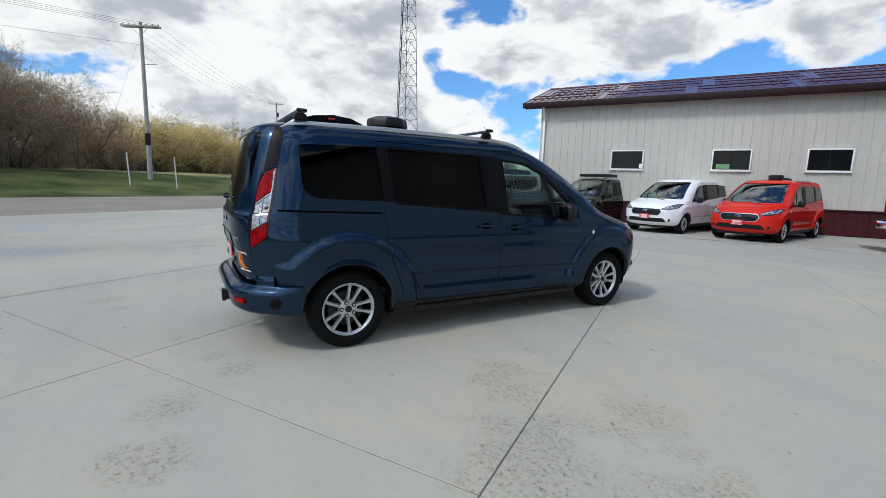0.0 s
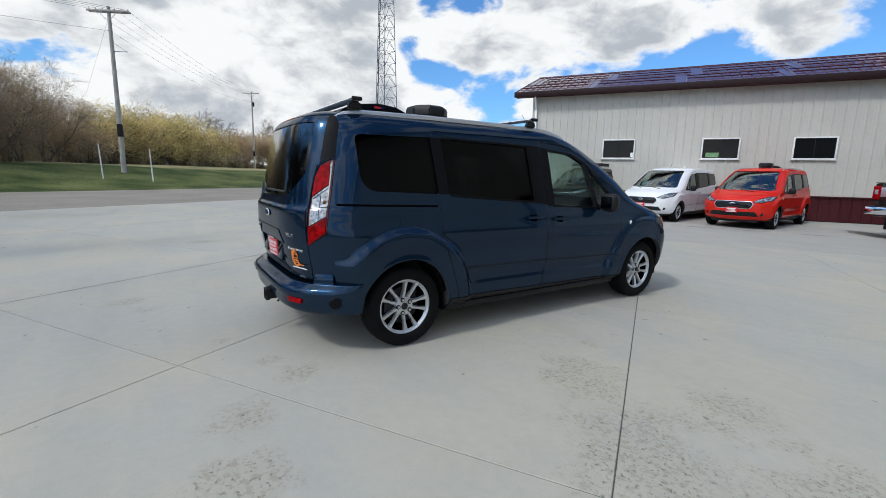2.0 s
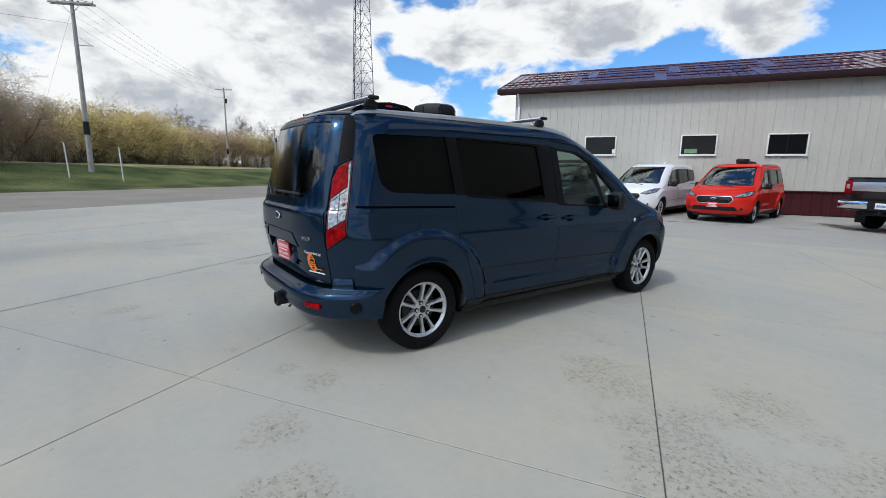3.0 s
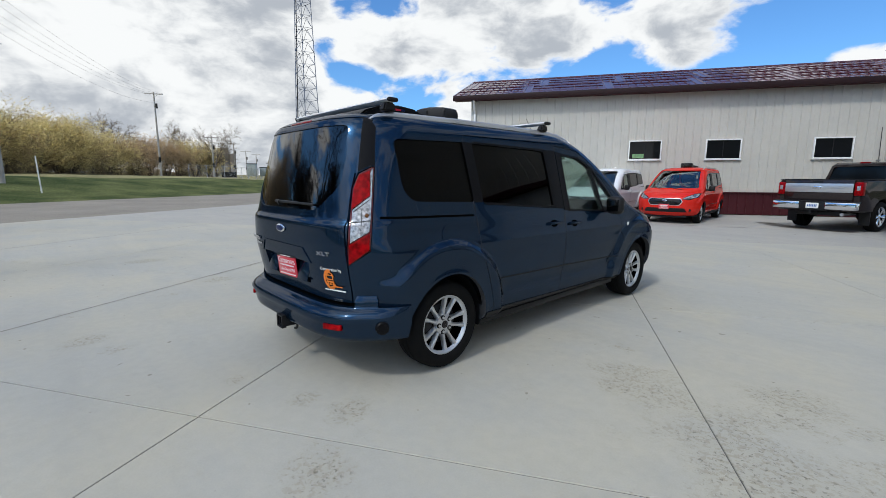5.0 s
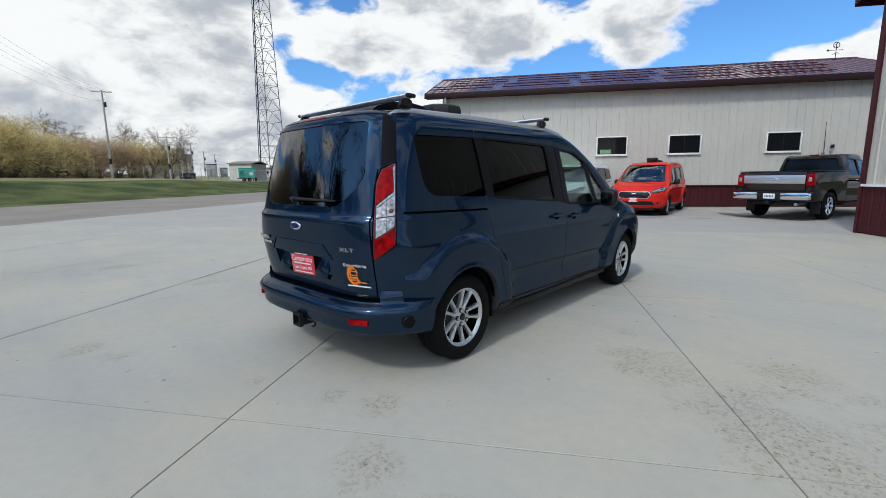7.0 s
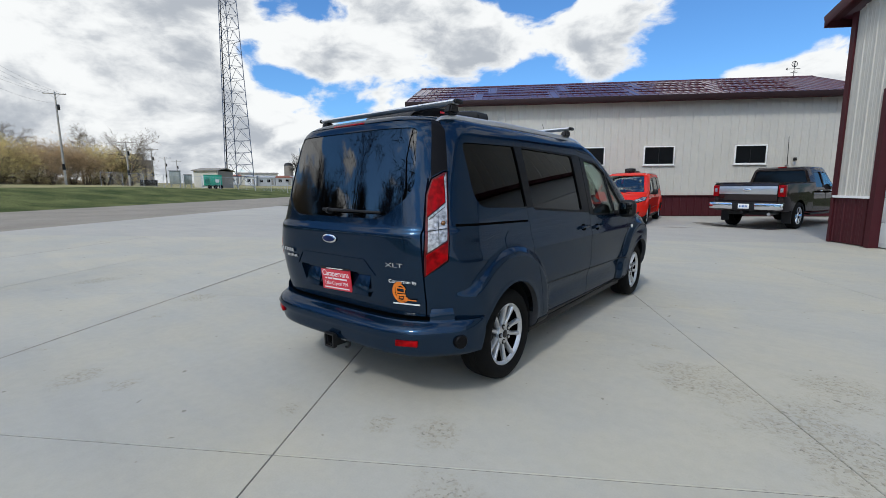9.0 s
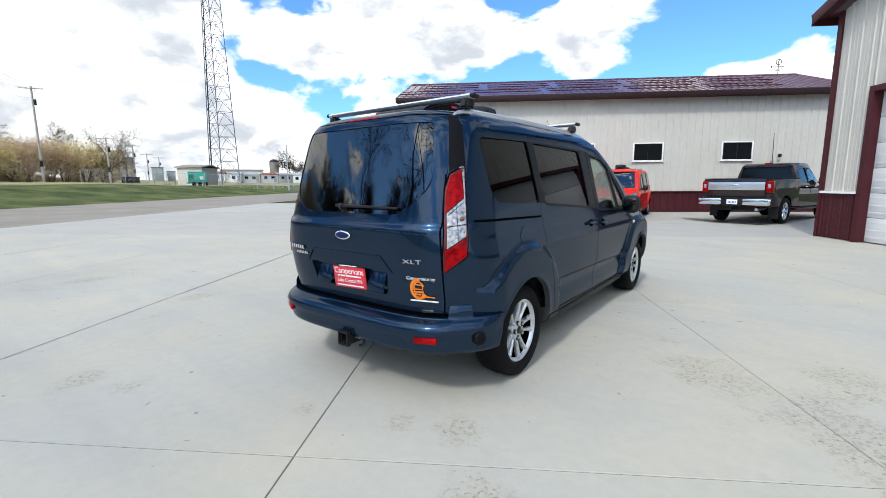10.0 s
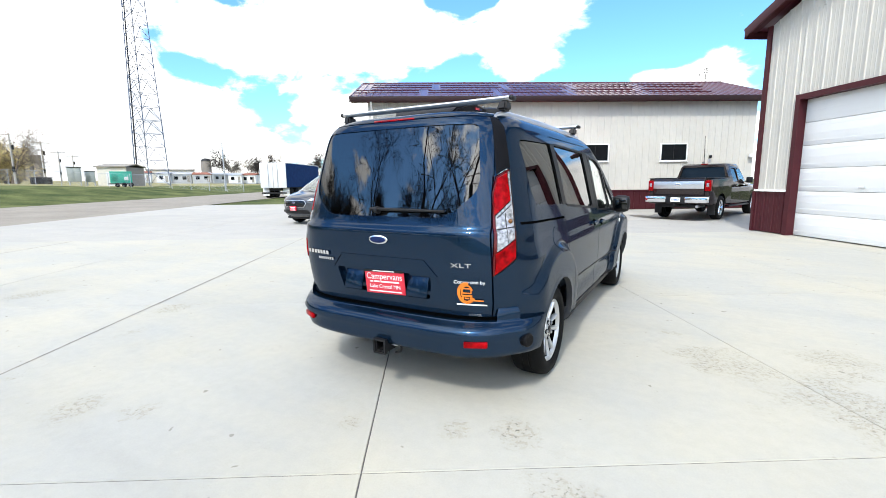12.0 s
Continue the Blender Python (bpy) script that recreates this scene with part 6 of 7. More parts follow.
    part("spare_and_frame", boxed(-.55, .55, -1.05, 4.2, .42, .56, bevel=.03), BLACK, tr)
    bm = bmesh.new()
    rod(bm, (.62, -1.15, .47), (.62, -.5, .5), .045, n=14)
    part("exhaust", bm, SILVER, tr)
    bm = bmesh.new()
    box(bm, -.12, .12, 1.14, 1.17, 1.90, 1.935, bevel=.006)
    part("stop_lamp", bm, RED_LENS, tr)
    return tr


PLATE_BLUE = mat("plate_blue", (0.05, 0.14, 0.38), 0.5, vary=0.05)
pickup(pose(1.58, 13.49, 0, 0, 0, -19))


# ---- trees ----
BARK = mat("grey_brown_bark", (0.115, 0.09, 0.068), 0.9, vary=0.3, scale=6)
TWIG_BROWN = mat("brown_twigs", (0.32, 0.235, 0.145), 0.9, vary=0.35, scale=0.8)
TWIG_YELLOW = mat("yellow_willow_twigs", (0.64, 0.49, 0.22), 0.85, vary=0.35, scale=0.7, tint=(0.70, 0.58, 0.25))
TWIG_TAN = mat("tan_budding_twigs", (0.52, 0.37, 0.21), 0.85, vary=0.3, scale=0.7)
TWIG_SCRUB = mat("brown_scrub_twigs", (0.34, 0.27, 0.16), 0.9, vary=0.35, scale=0.8)
TWIG_GREY = mat("grey_bare_twigs", (0.20, 0.165, 0.125), 0.9, vary=0.3, scale=0.8)
TWIG_DARK = mat("dark_bare_twigs", (0.032, 0.026, 0.022), 0.9, vary=0.3, scale=0.8)


def tree_form(name, height, spread, stems, twigs, droop, twig_mat, seed, label, leaf=0.0, width=0.03, bare=0.30, reach=.050):
    """Tapered trunk and limbs, and a crown of fine twigs and buds, from repeated forking."""
    rnd = random.Random(seed)
    tv, tf, cv, cf = [], [], [], []

    def tube(a, b, r0, r1, n=5):
        d = (b - a).normalized()
        s = d.orthogonal().normalized()
        t = d.cross(s)
        i0 = len(tv)
        for p, r in ((a, r0), (b, r1)):
            for k in range(n):
                w = 2 * math.pi * k / n
                tv.append(p + s * (r * math.cos(w)) + t * (r * math.sin(w)))
        for k in range(n):
            j = (k + 1) % n
            tf.append((i0 + k, i0 + j, i0 + n + j, i0 + n + k))

    def strip(a, b, w):
        d = (b - a).normalized()
        s = d.orthogonal().normalized()
        s = Matrix.Rotation(rnd.uniform(0, 6.28), 3, d) @ s
        i0 = len(cv)
        cv.extend((a + s * w, a - s * w, b))
        cf.append((i0, i0 + 1, i0 + 2))

    def bud(p, size):
        n = Vector((rnd.gauss(0, 1), rnd.gauss(0, 1), rnd.gauss(0, 1))).normalized()
        s = n.orthogonal().normalized() * size
        t = n.cross(s).normalized() * size * 0.6
        i0 = len(cv)
        cv.extend((p + s, p + t, p - s, p - t))
        cf.append((i0, i0 + 1, i0 + 2, i0 + 3))

    tips = []

    def limb(a, d, length, r, level):
        steps = 3
        p = a
        for i in range(steps):
            d = (d + Vector((rnd.gauss(0, .16), rnd.gauss(0, .16), rnd.gauss(0, .10) + (0.05 if level < 2 else -droop * 0.25)))).normalized()
            q = p + d * (length / steps)
            r1 = r * (1 - 0.22)
            tube(p, q, r, r1, 6 if level == 0 else 4 if level < 3 else 3)
            if level >= 2:
                tips.append((q.copy(), d.copy(), length))
            if level < 4 and (i > 0 or level > 0 or bare < 0.1):
                for _ in range(2 if level < 3 else 1):
                    ax = Matrix.Rotation(rnd.uniform(0, 6.28), 3, d) @ d.orthogonal().normalized()
                    e = (d * rnd.uniform(.5, .9) + ax * rnd.uniform(.45, .85) * spread + Vector((0, 0, .12 - droop * .1 * level))).normalized()
                    if rnd.random() < 0.85:
                        limb(q, e, length * rnd.uniform(.52, .70), r1 * .62, level + 1)
            p, r = q, r1

    for k in range(stems):
        a = 2 * math.pi * k / stems + rnd.uniform(-.4, .4)
        out = 0.0 if stems == 1 else rnd.uniform(.15, .5)
        limb(Vector((math.cos(a) * .15 * (stems > 1), math.sin(a) * .15 * (stems > 1), -.3)), Vector((math.cos(a) * out, math.sin(a) * out, 1)).normalized(),
             height * rnd.uniform(.34, .50), height * (.021 if stems == 1 else .011), 0)
    top = max(p.z for p, _, _ in tips)
    for _ in range(twigs):
        p, d, ln = tips[rnd.randrange(len(tips))]
        if p.z < bare * top and rnd.random() < 0.7:
            continue
        e = (d + Vector((rnd.gauss(0, .55), rnd.gauss(0, .55), rnd.gauss(0, .4) + .15 - droop))).normalized()
        ln = rnd.uniform(.3, .9) * height * reach
        q = p + e * ln
        q2 = q + (e + Vector((rnd.gauss(0, .3), rnd.gauss(0, .3), rnd.gauss(0, .2) - droop))).normalized() * ln * .8
        strip(p, q, width)
        strip(p.lerp(q, .7), q2, width * .8)
        if leaf and rnd.random() < 0.8:
            bud(q, leaf * rnd.uniform(.5, 1.2)), bud(q2, leaf * rnd.uniform(.5, 1.2))
    k = height / top
    for v in tv + cv:
        v *= k
    ob = thing(name, pose(0, 0, -200), label, "tree")
    for nm, vv, ff, mm in (("trunk", tv, tf, TWIG_DARK if twig_mat == TWIG_DARK else BARK), ("crown", cv, cf, twig_mat)):
        me = bpy.data.meshes.new(nm)
        me.from_pydata([tuple(v) for v in vv], [], ff)
        part_of(nm, me, mm, ob, "", 1.0 if nm == "trunk" else 0)
    return ob


forms_brown = [tree_form("bare_tree", 12.2, 1.0, 3, 5200, .06, TWIG_BROWN, s, "brown leafless tree budding on the grass bank", .045, .013, .04) for s in (1, 2, 3)]
forms_yellow = [tree_form("willow_tree", 9.0, 1.1, 7, 8200, .12, TWIG_YELLOW, s, "yellow budding willow thicket behind the bank", .075, .016, .04) for s in (11, 12)]
forms_tan = [tree_form("bush_tree", 8.8, 1.1, 6, 7000, .05, TWIG_TAN, s, "tan budding bushy tree behind the bank", .055, .014, .04) for s in (21, 22)]
forms_scrub = [tree_form("scrub_bush", 2.6, 1.3, 9, 2600, .04, TWIG_SCRUB, s, "brown leafless scrub under the trees", .04, .010, 0, .08) for s in (41, 42)]
forms_grey = [tree_form("bare_tree", 12.0, 1.0, 1, 4200, .04, TWIG_GREY, s, "grey leafless tree standing above the bushes", .0, .012) for s in (51, 52)]
forms_tall = [tree_form("bare_tree", 13.0, 1.05, 1, 1500, .05, TWIG_DARK, 33, "tall dark leafless tree beside the lot", .0, .011, reach=.06)]
forms_dark = [tree_form("bare_tree", 13.0, 1.05, 1, 2600, .05, TWIG_DARK, s, "tall dark leafless tree behind the lot", .0, .018, reach=.085) for s in (31, 32)]

rnd = random.Random(5)


def plant(form, x, y, size, group):
    u, v = Vector((x, y, 0)).dot(LU), Vector((x, y, 0)).dot(LV)
    m = pose(x, y, ground_height(u, v) - .05, 0, 0, rnd.uniform(0, 360)) @ Matrix.Diagonal((size, size, size * rnd.uniform(.93, 1.06), 1))
    t = copy_thing(form, m)
    t["group"] = group
    return t


for row, (back, n) in enumerate(((0, 34), (9, 24))):
    for i in range(n):
        k = (i + rnd.uniform(-.3, .3)) / (n - 1)
        ang = 207 - 43 * k
        dist = 46 + max(0, 196 - ang) * 2.55 + back + rnd.uniform(-2, 3)
        x, y = 3.0 + dist * math.cos(radians(ang)), -3.5 + dist * math.sin(radians(ang))
        if ang > 198.5:
            if i % 2 == row:
                plant(rnd.choice(forms_brown), x, y, rnd.uniform(.5, .7), "trees on the grass bank")
        elif ang > 188:
            plant(rnd.choice(forms_brown), x, y, rnd.uniform(.72, .90) * (1 + .02 * max(0, ang - 189)), "trees on the grass bank")
        elif ang > 183.5:
            plant(rnd.choice(forms_brown + forms_tan), x, y, rnd.uniform(.66, .80), "trees on the grass bank")
        elif ang > 176:
            if row == 0 or i % 3 == 0:
                plant(rnd.choice(forms_yellow * 3 + forms_tan), x, y, rnd.uniform(.95, 1.22), "trees on the grass bank")
        else:
            if row == 0 or i % 3 == 0:
                plant(rnd.choice(forms_yellow * 2 + forms_tan + forms_grey), x, y, rnd.uniform(.9, 1.15), "trees on the grass bank")
# low scrub under them
for i in range(60):
    ang = 200 - 36 * (i + rnd.uniform(-.4, .4)) / 59
    dist = 47 + max(0, 196 - ang) * 2.55 + rnd.uniform(-1, 11)
    plant(rnd.choice(forms_scrub), 3.0 + dist * math.cos(radians(ang)), -3.5 + dist * math.sin(radians(ang)), rnd.uniform(.75, 1.25), "scrub on the grass bank")
plant(forms_grey[0], -108.5, 27.2, 1.0, "trees on the grass bank")
# far trees beside the road
for i in range(24):
    k = i / 23
    plant(rnd.choice(forms_dark + forms_grey + forms_brown[:1]), -150 + 46 * k + rnd.uniform(-4, 4), 96 + 44 * k + rnd.uniform(-5, 5), rnd.uniform(.66, .92), "far trees beside the road")
# trees behind the lot: a far belt and a few tall ones close by
for i in range(26):
    k = i / 25
    ang = 208 + 66 * k + rnd.uniform(-2, 2)
    dist = 42 - 12 * k + rnd.uniform(-5, 6)
    plant(rnd.choice(forms_dark), 2.0 + dist * math.cos(radians(ang)), -4 + dist * math.sin(radians(ang)), rnd.uniform(.70, 1.0), "trees behind the lot")
plant(forms_tall[0], 0.2, -13.4, 1.0, "trees behind the lot")
plant(forms_tall[0], -5.2, -14.4, 1.0, "trees behind the lot")
plant(forms_tall[0], -11.5, -15.0, .9, "trees behind the lot")
for f in forms_brown + forms_yellow + forms_tan + forms_scrub + forms_grey + forms_tall + forms_dark:
    for o in list(f.children) + [f]:
        bpy.data.objects.remove(o)


# ---- poles, wires, tower and the things beyond the road ----
WOOD = mat("weathered_pole_wood", (0.36, 0.34, 0.31), 0.85, vary=0.2, scale=2, grain=0.15, grain_scale=30)
GALV = mat("galvanised_steel", (0.40, 0.42, 0.45), 0.5, 0.5, vary=0.1)
TOWER_STEEL = mat("tower_steel", (0.11, 0.135, 0.19), 0.55, 0.4, vary=0.15)
GREEN_BOX = mat("green_enclosure", (0.015, 0.34, 0.24), 0.4, vary=0.1)
CREAM = mat("cream_block", (0.58, 0.55, 0.47), 0.8, vary=0.08)
BROWN_WALL = mat("brown_grey_wall", (0.24, 0.22, 0.19), 0.8, vary=0.1)
CONCRETE_GREY = mat("grey_silo_concrete", (0.21, 0.185, 0.165), 0.85, vary=0.15, scale=0.2)
BLUE_TARP = mat("blue_trailer_side", (0.010, 0.035, 0.12), 0.8, vary=0.15, spec=0.08)
HOME_WHITE = mat("white_vinyl_siding", (0.62, 0.63, 0.63), 0.6, vary=0.08, scale=0.5)
HOME_GREY = mat("grey_vinyl_siding", (0.36, 0.37, 0.38), 0.6, vary=0.08, scale=0.5)
HOUSE_RED = mat("red_brown_roof", (0.22, 0.075, 0.045), 0.8, vary=0.1)


def level(x, y):
    p = Vector((x, y, 0))
    return ground_height(p.dot(LU), p.dot(LV))


def utility_pole(x, y, h, turn, double, band):
    z = level(x, y)
    pl = thing("utility_pole", pose(x, y, z, 0, 0, turn), "weathered grey wooden utility pole with crossarm", "utility pole", "utility poles")
    bm = bmesh.new()
    rod(bm, (0, 0, -.3), (0, 0, h), .20, .12, 12)
    part("pole", bm, WOOD, pl, "", 0.6)
    for s in ((-.16, .16) if double else (-.14,)):
        part("crossarm", boxed(-1.55, 1.55, s - .05, s + .05, h - .42, h - .28, bevel=.008), WOOD, pl)
    for xx in (-1.45, -.95, -.45, .45, .95, 1.45) if double else (-1.4, 0.5, 1.4):
        bm = bmesh.new()
        lathe(bm, [(.001, .0), (.03, .0), (.06, .05), (.03, .08), (.055, .12), (.025, .16), (.001, .18)], 10, pose(xx, 0, h - .28, 0, -90, 0))
        part("insulator", bm, GALV, pl)
    bm = bmesh.new()
    for s in (-1, 1):
        rod(bm, (s * .7, -.14, h - .40), (0, -.14, h - 1.15), .02, n=5)
    part("brace", bm, GALV, pl)
    bm = bmesh.new()
    rod(bm, (0, 0, band), (0, 0, band + 1.0), .215, .205, 14)
    part("band", bm, BLACK, pl, "black wrapped band", 0.6)
    if double:
        bm = bmesh.new()
        box(bm, .1, 1.15, -.04, .04, h * .74, h * .74 + .06)
        rod(bm, (1.1, 0, h * .74), (.1, 0, h * .74 + .7), .015, n=5)
        part("side_arm", bm, GALV, pl)
    else:
        bm = bmesh.new()
        rod(bm, (.30, 0, h - 2.9), (.30, 0, h - 2.05), .17, n=14)
        part("transformer", bm, DARK_METAL, pl)
    return pl


utility_pole(-42.0, -5.2, 12.9, 62, True, 2.9)
utility_pole(-95.3, 14.6, 15.4, 62, False, 2.6)
utility_pole(-103.4, 26.2, 9.0, 62, False, 2.2)
utility_pole(-121.2, 36.4, 9.0, 62, False, 2.2)
utility_pole(-148.7, 48.9, 8.4, 62, False, 2.2)
utility_pole(-170.0, 60.0, 8.4, 62, False, 2.2)

line = thing("power_line", Matrix(), "thin sagging overhead wires between the utility poles", "power line")


def wire(a, b, sag, r=.009):
    a, b = Vector(a), Vector(b)
    bm = bmesh.new()
    n = 14
    pts = [a.lerp(b, i / n) - Vector((0, 0, sag * 4 * (i / n) * (1 - i / n))) for i in range(n + 1)]
    side = (b - a).cross(Vector((0, 0, 1))).normalized() * r
    rings = [[bm.verts.new(p + o) for o in (side, Vector((0, 0, r)), -side, Vector((0, 0, -r)))] for p in pts]
    for u, v in zip(rings, rings[1:]):
        for k in range(4):
            bm.faces.new((u[k], u[(k + 1) % 4], v[(k + 1) % 4], v[k]))
    part("wire", bm, BLACK, line, "", 0)


z1, z2 = level(-42, -5.2) + 12.7, level(-95, 15.9) + 15.2
for k in (-1.4, -.5, .5, 1.4):
    dx, dy = k * math.cos(radians(62)), k * math.sin(radians(62))
    wire((-42 + dx, -5.2 + dy, z1), (-95.3 + dx, 14.6 + dy, z2), 1.0)
    wire((-42 + dx, -5.2 + dy, z1), (-30 + dx, -62 + dy, z1 + 1.5), 1.2)
wire((-42, -5.2, z1 - 1.6), (-95.3, 14.6, z2 - 1.6), 1.2)
wire((-42, -5.2, z1 - 1.6), (-30, -62, z1 - .5), 1.4)
wire((-42.2, -5.2, z1 - .4), (-46.5, -9.5, level(-46, -9)), 0.0, .007)

for x, y in ((-37.6, -6.3), (-37.8, -3.2)):
    st = thing("marker_stake", pose(x, y, level(x, y), 2, 3, 0), "thin white marker stake in the grass", "marker stake", "marker stakes")
    bm = bmesh.new()
    rod(bm, (0, 0, -.2), (.05, 0, 2.5), .045, .04, 8)
    part("stake", bm, WHITE_TRIM, st)


def lattice_tower(x, y, h, w0, w1):
    z = level(x, y)
    tw = thing("radio_tower", pose(x, y, z, 0, 0, 12), "tall steel lattice radio tower behind the fence", "radio tower")

    def leg(k, t):
        a = 2 * math.pi * k / 3 + .5
        r = (w0 + (w1 - w0) * t) / math.sqrt(3)
        return Vector((r * math.cos(a), r * math.sin(a), h * t))

    for k in range(3):
        bm = bmesh.new()
        rod(bm, leg(k, 0), leg(k, 1), .085, .06, 6)
        part("leg", bm, TOWER_STEEL, tw)
    bays = 26
    for i in range(bays):
        t0, t1, tm = i / bays, (i + 1) / bays, (i + .5) / bays
        for k in range(3):
            j = (k + 1) % 3
            bm = bmesh.new()
            mid = (leg(k, t1) + leg(j, t1)) / 2
            rod(bm, leg(k, t0), mid, .048, n=4, caps=False)
            rod(bm, leg(j, t0), mid, .048, n=4, caps=False)
            rod(bm, leg(k, t1), leg(j, t1), .036, n=4, caps=False)
            part("brace", bm, TOWER_STEEL, tw)
    bm = bmesh.new()
    for i in range(3):
        rod(bm, leg(2, 0) * .9 + Vector((.12 * i, 0, 0)), leg(2, 1) * .9 + Vector((.05 * i, 0, 0)), .045, n=5)
    part("cable_run", bm, BLACK, tw)


lattice_tower(-87.4, 40.8, 62, 5.4, 1.5)


def shed(x, y, turn, w, d, h, wall, side, name, label, category="shed"):
    s = thing(name, pose(x, y, level(x, y), 0, 0, turn), label, category)
    part("front_wall", boxed(-w / 2, w / 2, 0, .2, -.3, h), wall, s)
    part("back_wall", boxed(-w / 2, w / 2, d - .2, d, -.3, h), wall, s)
    part("side_wall", boxed(-w / 2, -w / 2 + .2, .2, d - .2, -.3, h), side, s)
    part("side_wall", boxed(w / 2 - .2, w / 2, .2, d - .2, -.3, h), side, s)
    part("roof", prism([(-.3, h), (d / 2, h + .45), (d + .3, h), (d + .3, h + .14), (d / 2, h + .60), (-.3, h + .14)], lambda a, b, e: Vector((e, a, b)), -w / 2 - .3, w / 2 + .3), BROWN_WALL, s)
    part("door", boxed(-w * .2, -w * .2 + 1.0, -.03, -.002, 0, 2.1), HOME_WHITE, s)
    return s


shed(-77.5, 30.0, 42, 4.0, 6.5, 2.9, CREAM, BROWN_WALL, "equipment_shed", "low cream equipment shed with a brown side")

gen = thing("generator_trailer", pose(-71.2, 28.4, level(-71.2, 28.4), 0, 0, 65), "green generator enclosure on a two-wheel trailer", "generator")
part("enclosure", boxed(-1.3, 1.3, -.8, .8, .55, 2.15, bevel=.06), GREEN_BOX, gen)
part("roof_cap", boxed(-1.35, 1.35, -.85, .85, 2.152, 2.25, bevel=.03), GREEN_BOX, gen)
part("vent_panel", boxed(-1.15, -.35, -.83, -.802, .8, 1.9, bevel=.01), GREEN_BOX, gen, "green louvred panel")
for k in range(7):
    part("louvre", boxed(-1.1, -.4, -.85, -.832, .9 + k * .14, .95 + k * .14), DARK_METAL, gen)
part("control_panel", boxed(.35, .85, -.82, -.802, 1.0, 1.5, bevel=.01), HOME_WHITE, gen, "small white control panel")
part("frame", boxed(-1.6, 1.4, -.7, .7, .40, .55), BLACK, gen)
for xx in (-.5, .3, 1.1):
    bm = bmesh.new()
    rod(bm, (xx, -.95, .33), (xx, -.72, .33), .33, n=20)
    part("wheel", bm, RUBBER, gen)

CABINET_GREY = mat("grey_green_cabinet", (0.30, 0.33, 0.31), 0.5, 0.2, vary=0.1)
for x, y, w, h, mt in ((-75.1, 24.3, 1.5, 2.5, CABINET_GREY), (-75.6, 26.4, 1.1, 2.0, CABINET_GREY), (-76.4, 21.0, 2.2, .9, DARK_METAL)):
    cab = thing("utility_cabinet", pose(x, y, level(x, y), 0, 0, 66), "grey metal utility cabinet on legs inside the fence" if h > 1.5 else "low dark metal cabinet inside the fence", "cabinet", "utility cabinets")
    foot = .5 if h > 1.5 else .1
    part("body", boxed(-w / 2, w / 2, -.6, .6, foot, h, bevel=.03), mt, cab)
    part("roof_cap", boxed(-w / 2 - .08, w / 2 + .08, -.7, .7, h + .002, h + .09, bevel=.02), DARK_METAL, cab)
    for lx in (-w / 2 + .12, w / 2 - .12):
        for ly in (-.5, .5):
            part("leg", boxed(lx - .05, lx + .05, ly - .05, ly + .05, -.3, foot), GALV, cab)
    for k in (0, 1):
        part("door", boxed(-w / 2 + .08 + k * (w / 2 - .04), -.03 + k * (w / 2 - .05), -.63, -.602, foot + .12, h - .12, bevel=.01), mt, cab)

fence = thing("chain_link_fence", Matrix(), "grey chain-link fence with steel posts round the tower yard", "fence")
fa, fb = Vector((-72.5, 14.0, 0)), Vector((-61.0, 41.0, 0))
n = 12
tops = []
for i in range(n + 1):
    p = fa.lerp(fb, i / n)
    z = level(p.x, p.y)
    bm = bmesh.new()
    rod(bm, (p.x, p.y, z - .2), (p.x, p.y, z + 1.9), .035, n=6)
    part("post", bm, GALV, fence)
    tops.append(Vector((p.x, p.y, z)))
for a, b in zip(tops, tops[1:]):
    bm = bmesh.new()
    rod(bm, a + Vector((0, 0, 1.85)), b + Vector((0, 0, 1.85)), .022, n=5)
    part("top_rail", bm, GALV, fence)
bm = bmesh.new()
for a, b in zip(tops, tops[1:]):
    for k in range(14):
        for s in (0, 1):
            t0, t1 = (k / 14, min(1, (k + 6) / 14)) if s == 0 else (min(1, (k + 6) / 14), k / 14)
            p, q = a.lerp(b, t0) + Vector((0, 0, .05)), a.lerp(b, t1) + Vector((0, 0, 1.8))
            rod(bm, p, q, .004, n=3, caps=False)
part("mesh", bm, GALV, fence)["kind"] = "stuff"

mast = thing("tall_mast", pose(-64.6, 40.3, level(-64.6, 40.3)), "plain tall grey mast beside the yard", "mast")
bm = bmesh.new()
rod(bm, (0, 0, -.2), (0, 0, 7.6), .12, .09, 10)
part("pole", bm, GALV, mast)


def mobile_home(x, y, turn, w, roof):
    m = thing("mobile_home", pose(x, y, level(x, y), 0, 0, turn), "pale mobile home with dark windows far across the road", "mobile home", "mobile homes")
    part("wall", boxed(-w / 2, w / 2, -2, 2, .3, 2.9), HOME_WHITE if w < 5.2 else HOME_GREY, m)
    part("roof", prism([(-2.2, 2.88), (0, 3.5), (2.2, 2.88), (2.2, 3.0), (0, 3.65), (-2.2, 3.0)], lambda a, b, e: Vector((e, a, b)), -w / 2 - .2, w / 2 + .2), roof, m)
    part("skirting", boxed(-w / 2 + .05, w / 2 - .05, -1.95, 1.95, -.3, .30), GALV, m)
    for k in range(int(w / 2.4)):
        part("window", boxed(-w / 2 + .8 + k * 2.4, -w / 2 + 1.9 + k * 2.4, -2.03, -2.002, 1.3, 2.3), PANE, m)
    part("door", boxed(w / 2 - 1.2, w / 2 - .4, -2.03, -2.002, .4, 2.4), BROWN_WALL, m)


for i in range(10):
    k = i / 9
    mobile_home(-149 + 22 * k + rnd.uniform(-2, 2), 71 + 38 * k, 58 + rnd.uniform(-40, 40), rnd.uniform(3.6, 6.8), GALV if i % 3 else HOUSE_RED)
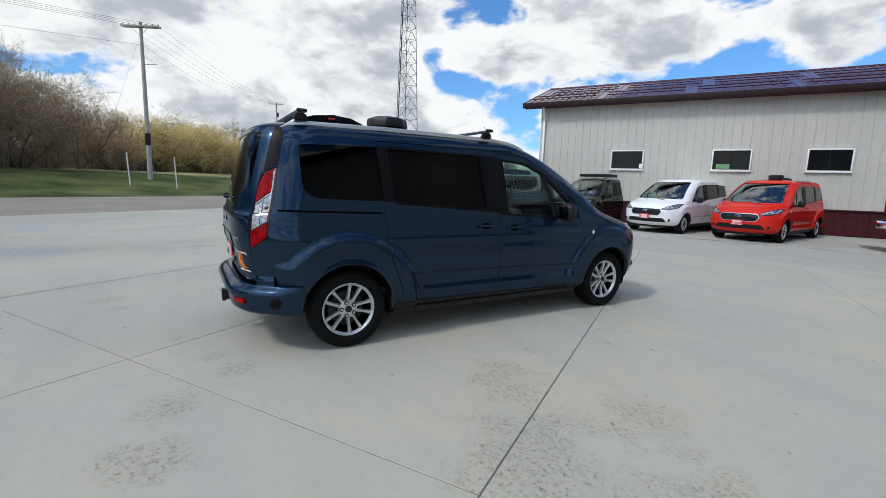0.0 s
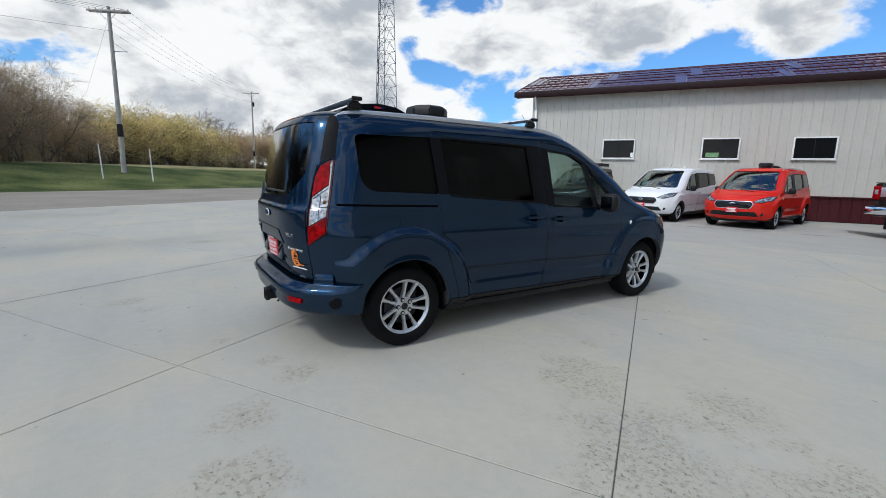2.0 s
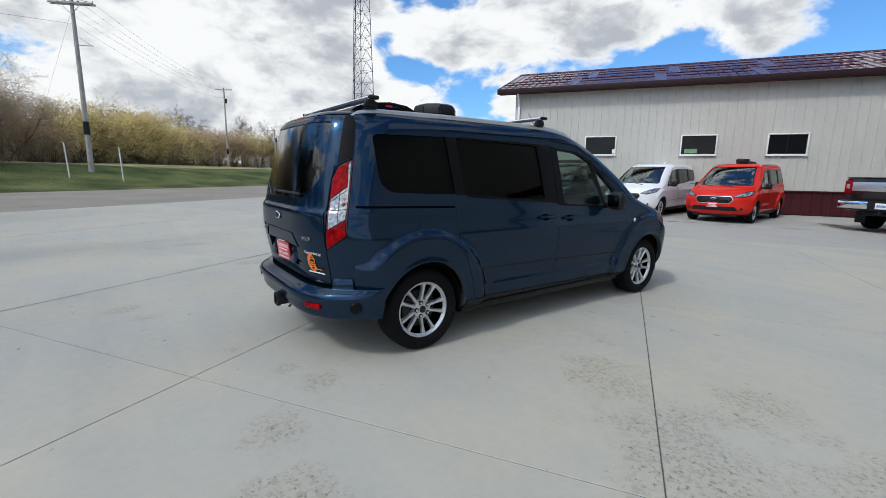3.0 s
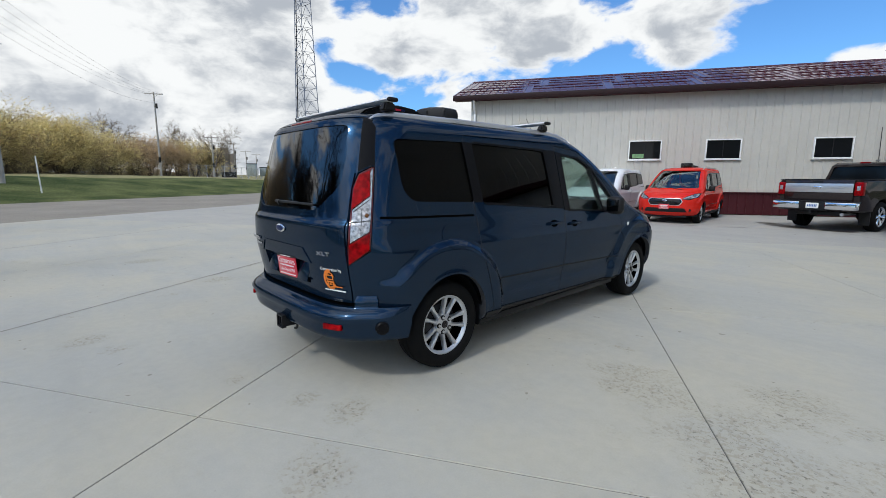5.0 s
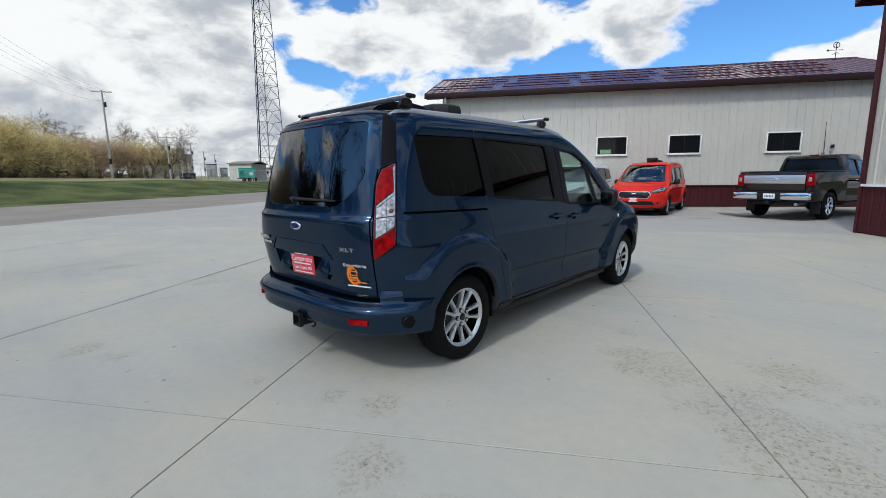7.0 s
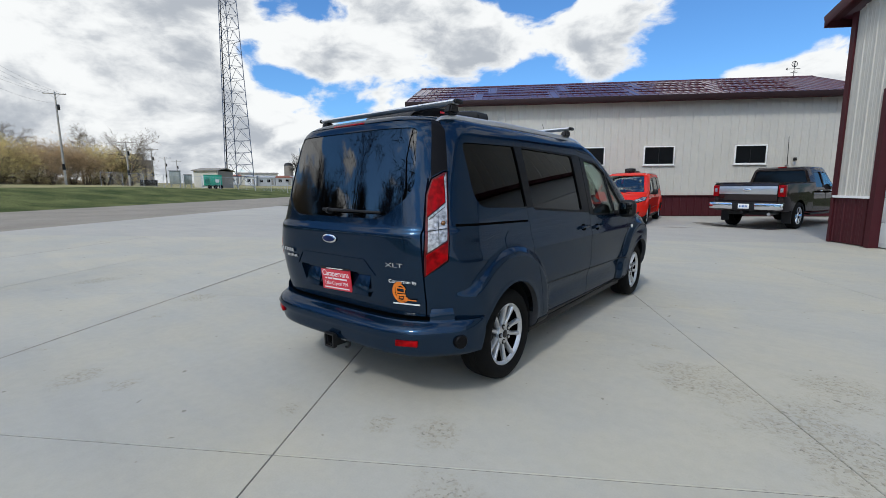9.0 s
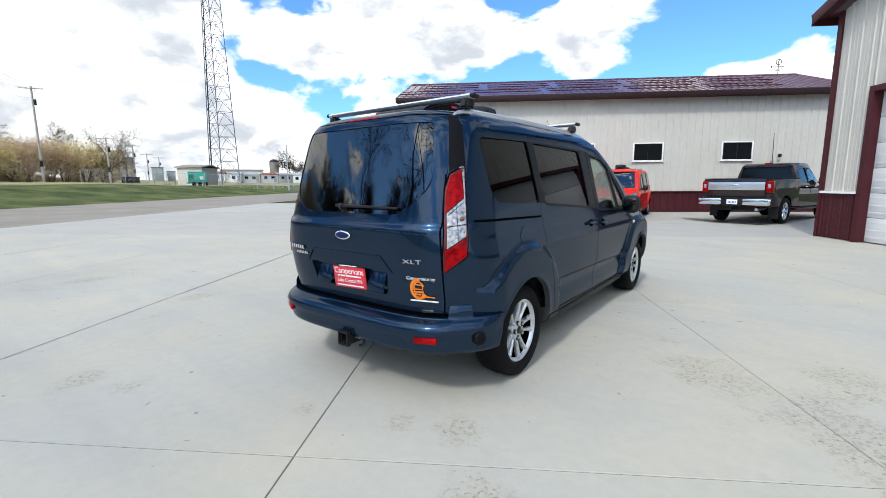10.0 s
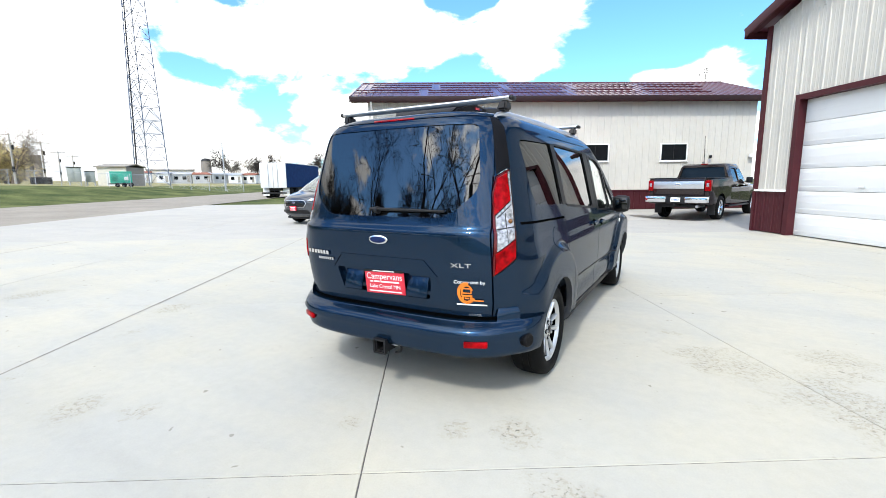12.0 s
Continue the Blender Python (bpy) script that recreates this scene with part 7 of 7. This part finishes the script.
house = shed(-152, 80, 62, 14, 9, 4.2, CREAM, BROWN_WALL, "far_house", "far house with a low red-brown roof", "house")

silo = thing("silo", pose(-235, 145, level(-235, 145)), "grey concrete farm silo with a domed cap", "silo")
bm = bmesh.new()
rod(bm, (0, 0, -.5), (0, 0, 11.0), 2.6, n=20)
part("drum", bm, CONCRETE_GREY, silo, "", 0.6)
bm = bmesh.new()
bmesh.ops.create_uvsphere(bm, u_segments=20, v_segments=10, radius=2.6, matrix=pose(0, 0, 11.0) @ Matrix.Diagonal((1, 1, .7, 1)))
part("dome", bm, DARK_METAL, silo, "", 1.2)

elev = thing("grain_elevator", pose(-237, 70, level(-237, 70), 0, 0, 70), "grey concrete grain elevator behind the trees", "grain elevator")
for k in range(3):
    bm = bmesh.new()
    rod(bm, (-2.8 + k * 2.8, 0, -.5), (-2.8 + k * 2.8, 0, 10.5), 1.4, n=20)
    part("drum", bm, CONCRETE_GREY, elev, "", 0.6)
part("headhouse", boxed(-4.2, 1, -1.2, 1.2, 10.502, 13.2), CONCRETE_GREY, elev)

semi = thing("box_trailer", pose(-33.35, 24.2, level(-33.35, 24.2), 0, 0, 27), "white and blue box trailer parked beside the road", "trailer")
for x0 in (-1.27, .01):
    part("rear_door", boxed(x0, x0 + 1.26, -.04, .05, 1.0, 3.35, bevel=.02), HOME_WHITE, semi, "white rear door")
part("box", boxed(-1.26, 1.26, .052, 9.5, 1.05, 3.33), BLUE_TARP, semi, "dark blue box side")
part("roof", boxed(-1.27, 1.27, .052, 9.5, 3.332, 3.40), HOME_WHITE, semi)
for xx in (-.45, .45):
    bm = bmesh.new()
    rod(bm, (xx, -.07, 1.05), (xx, -.07, 3.25), .025, n=6)
    part("lock_rod", bm, GALV, semi)
part("bumper", boxed(-1.2, 1.2, -.03, .05, .45, .60), DARK_METAL, semi)
part("chassis", boxed(-.5, .5, .3, 9.2, .75, 1.04), BLACK, semi)
for xx in (-1.0, 1.0):
    part("mud_flap", boxed(xx - .3, xx + .3, .5, .52, .25, 1.0), WHITE_TRIM, semi)
    for yy in (1.3, 2.6):
        bm = bmesh.new()
        rod(bm, (xx - .25, yy, .5), (xx + .25, yy, .5), .5, n=20)
        part("wheel", bm, RUBBER, semi)
part("landing_leg", boxed(-.8, -.65, 7.5, 7.65, 0.0, 1.0), DARK_METAL, semi)


# ---- the slabs of the pale concrete lot ----
def slab_mesh(w, d):
    bm = bmesh.new()
    g, e, z = 0.0028, 0.0025, 0.12
    top = [bm.verts.new((x, y, 0)) for x, y in ((g + e, g + e), (w - g - e, g + e), (w - g - e, d - g - e), (g + e, d - g - e))]
    rim = [bm.verts.new((x, y, -0.005)) for x, y in ((g, g), (w - g, g), (w - g, d - g), (g, d - g))]
    foot = [bm.verts.new((v.co.x, v.co.y, -z)) for v in rim]
    bm.faces.new(top)
    for a, b in ((top, rim), (rim, foot)):
        for i in range(4):
            j = (i + 1) % 4
            bm.faces.new((b[i], b[j], a[j], a[i]))
    me = bpy.data.meshes.new("slab")
    bm.to_mesh(me)
    bm.free()
    me.materials.append(CONCRETE)
    return me


slab_whole = slab_mesh(SLAB_U, SLAB_V)
i0, j0 = int(math.floor((KERB_U - JOINT_U) / SLAB_U)) + 1, -3
first = JOINT_U + i0 * SLAB_U
slab_edge = slab_mesh(first - KERB_U, SLAB_V)
for j in range(j0, 2):
    for i in range(i0 - 1, i0 + 19):
        u = KERB_U if i < i0 else JOINT_U + i * SLAB_U
        s = new("slab", slab_edge if i < i0 else slab_whole)
        s.parent = pavement
        s.matrix_basis = lot_pose(u, JOINT_V + j * SLAB_V, 0.001 * math.sin(i * 7.3 + j * 3.1))
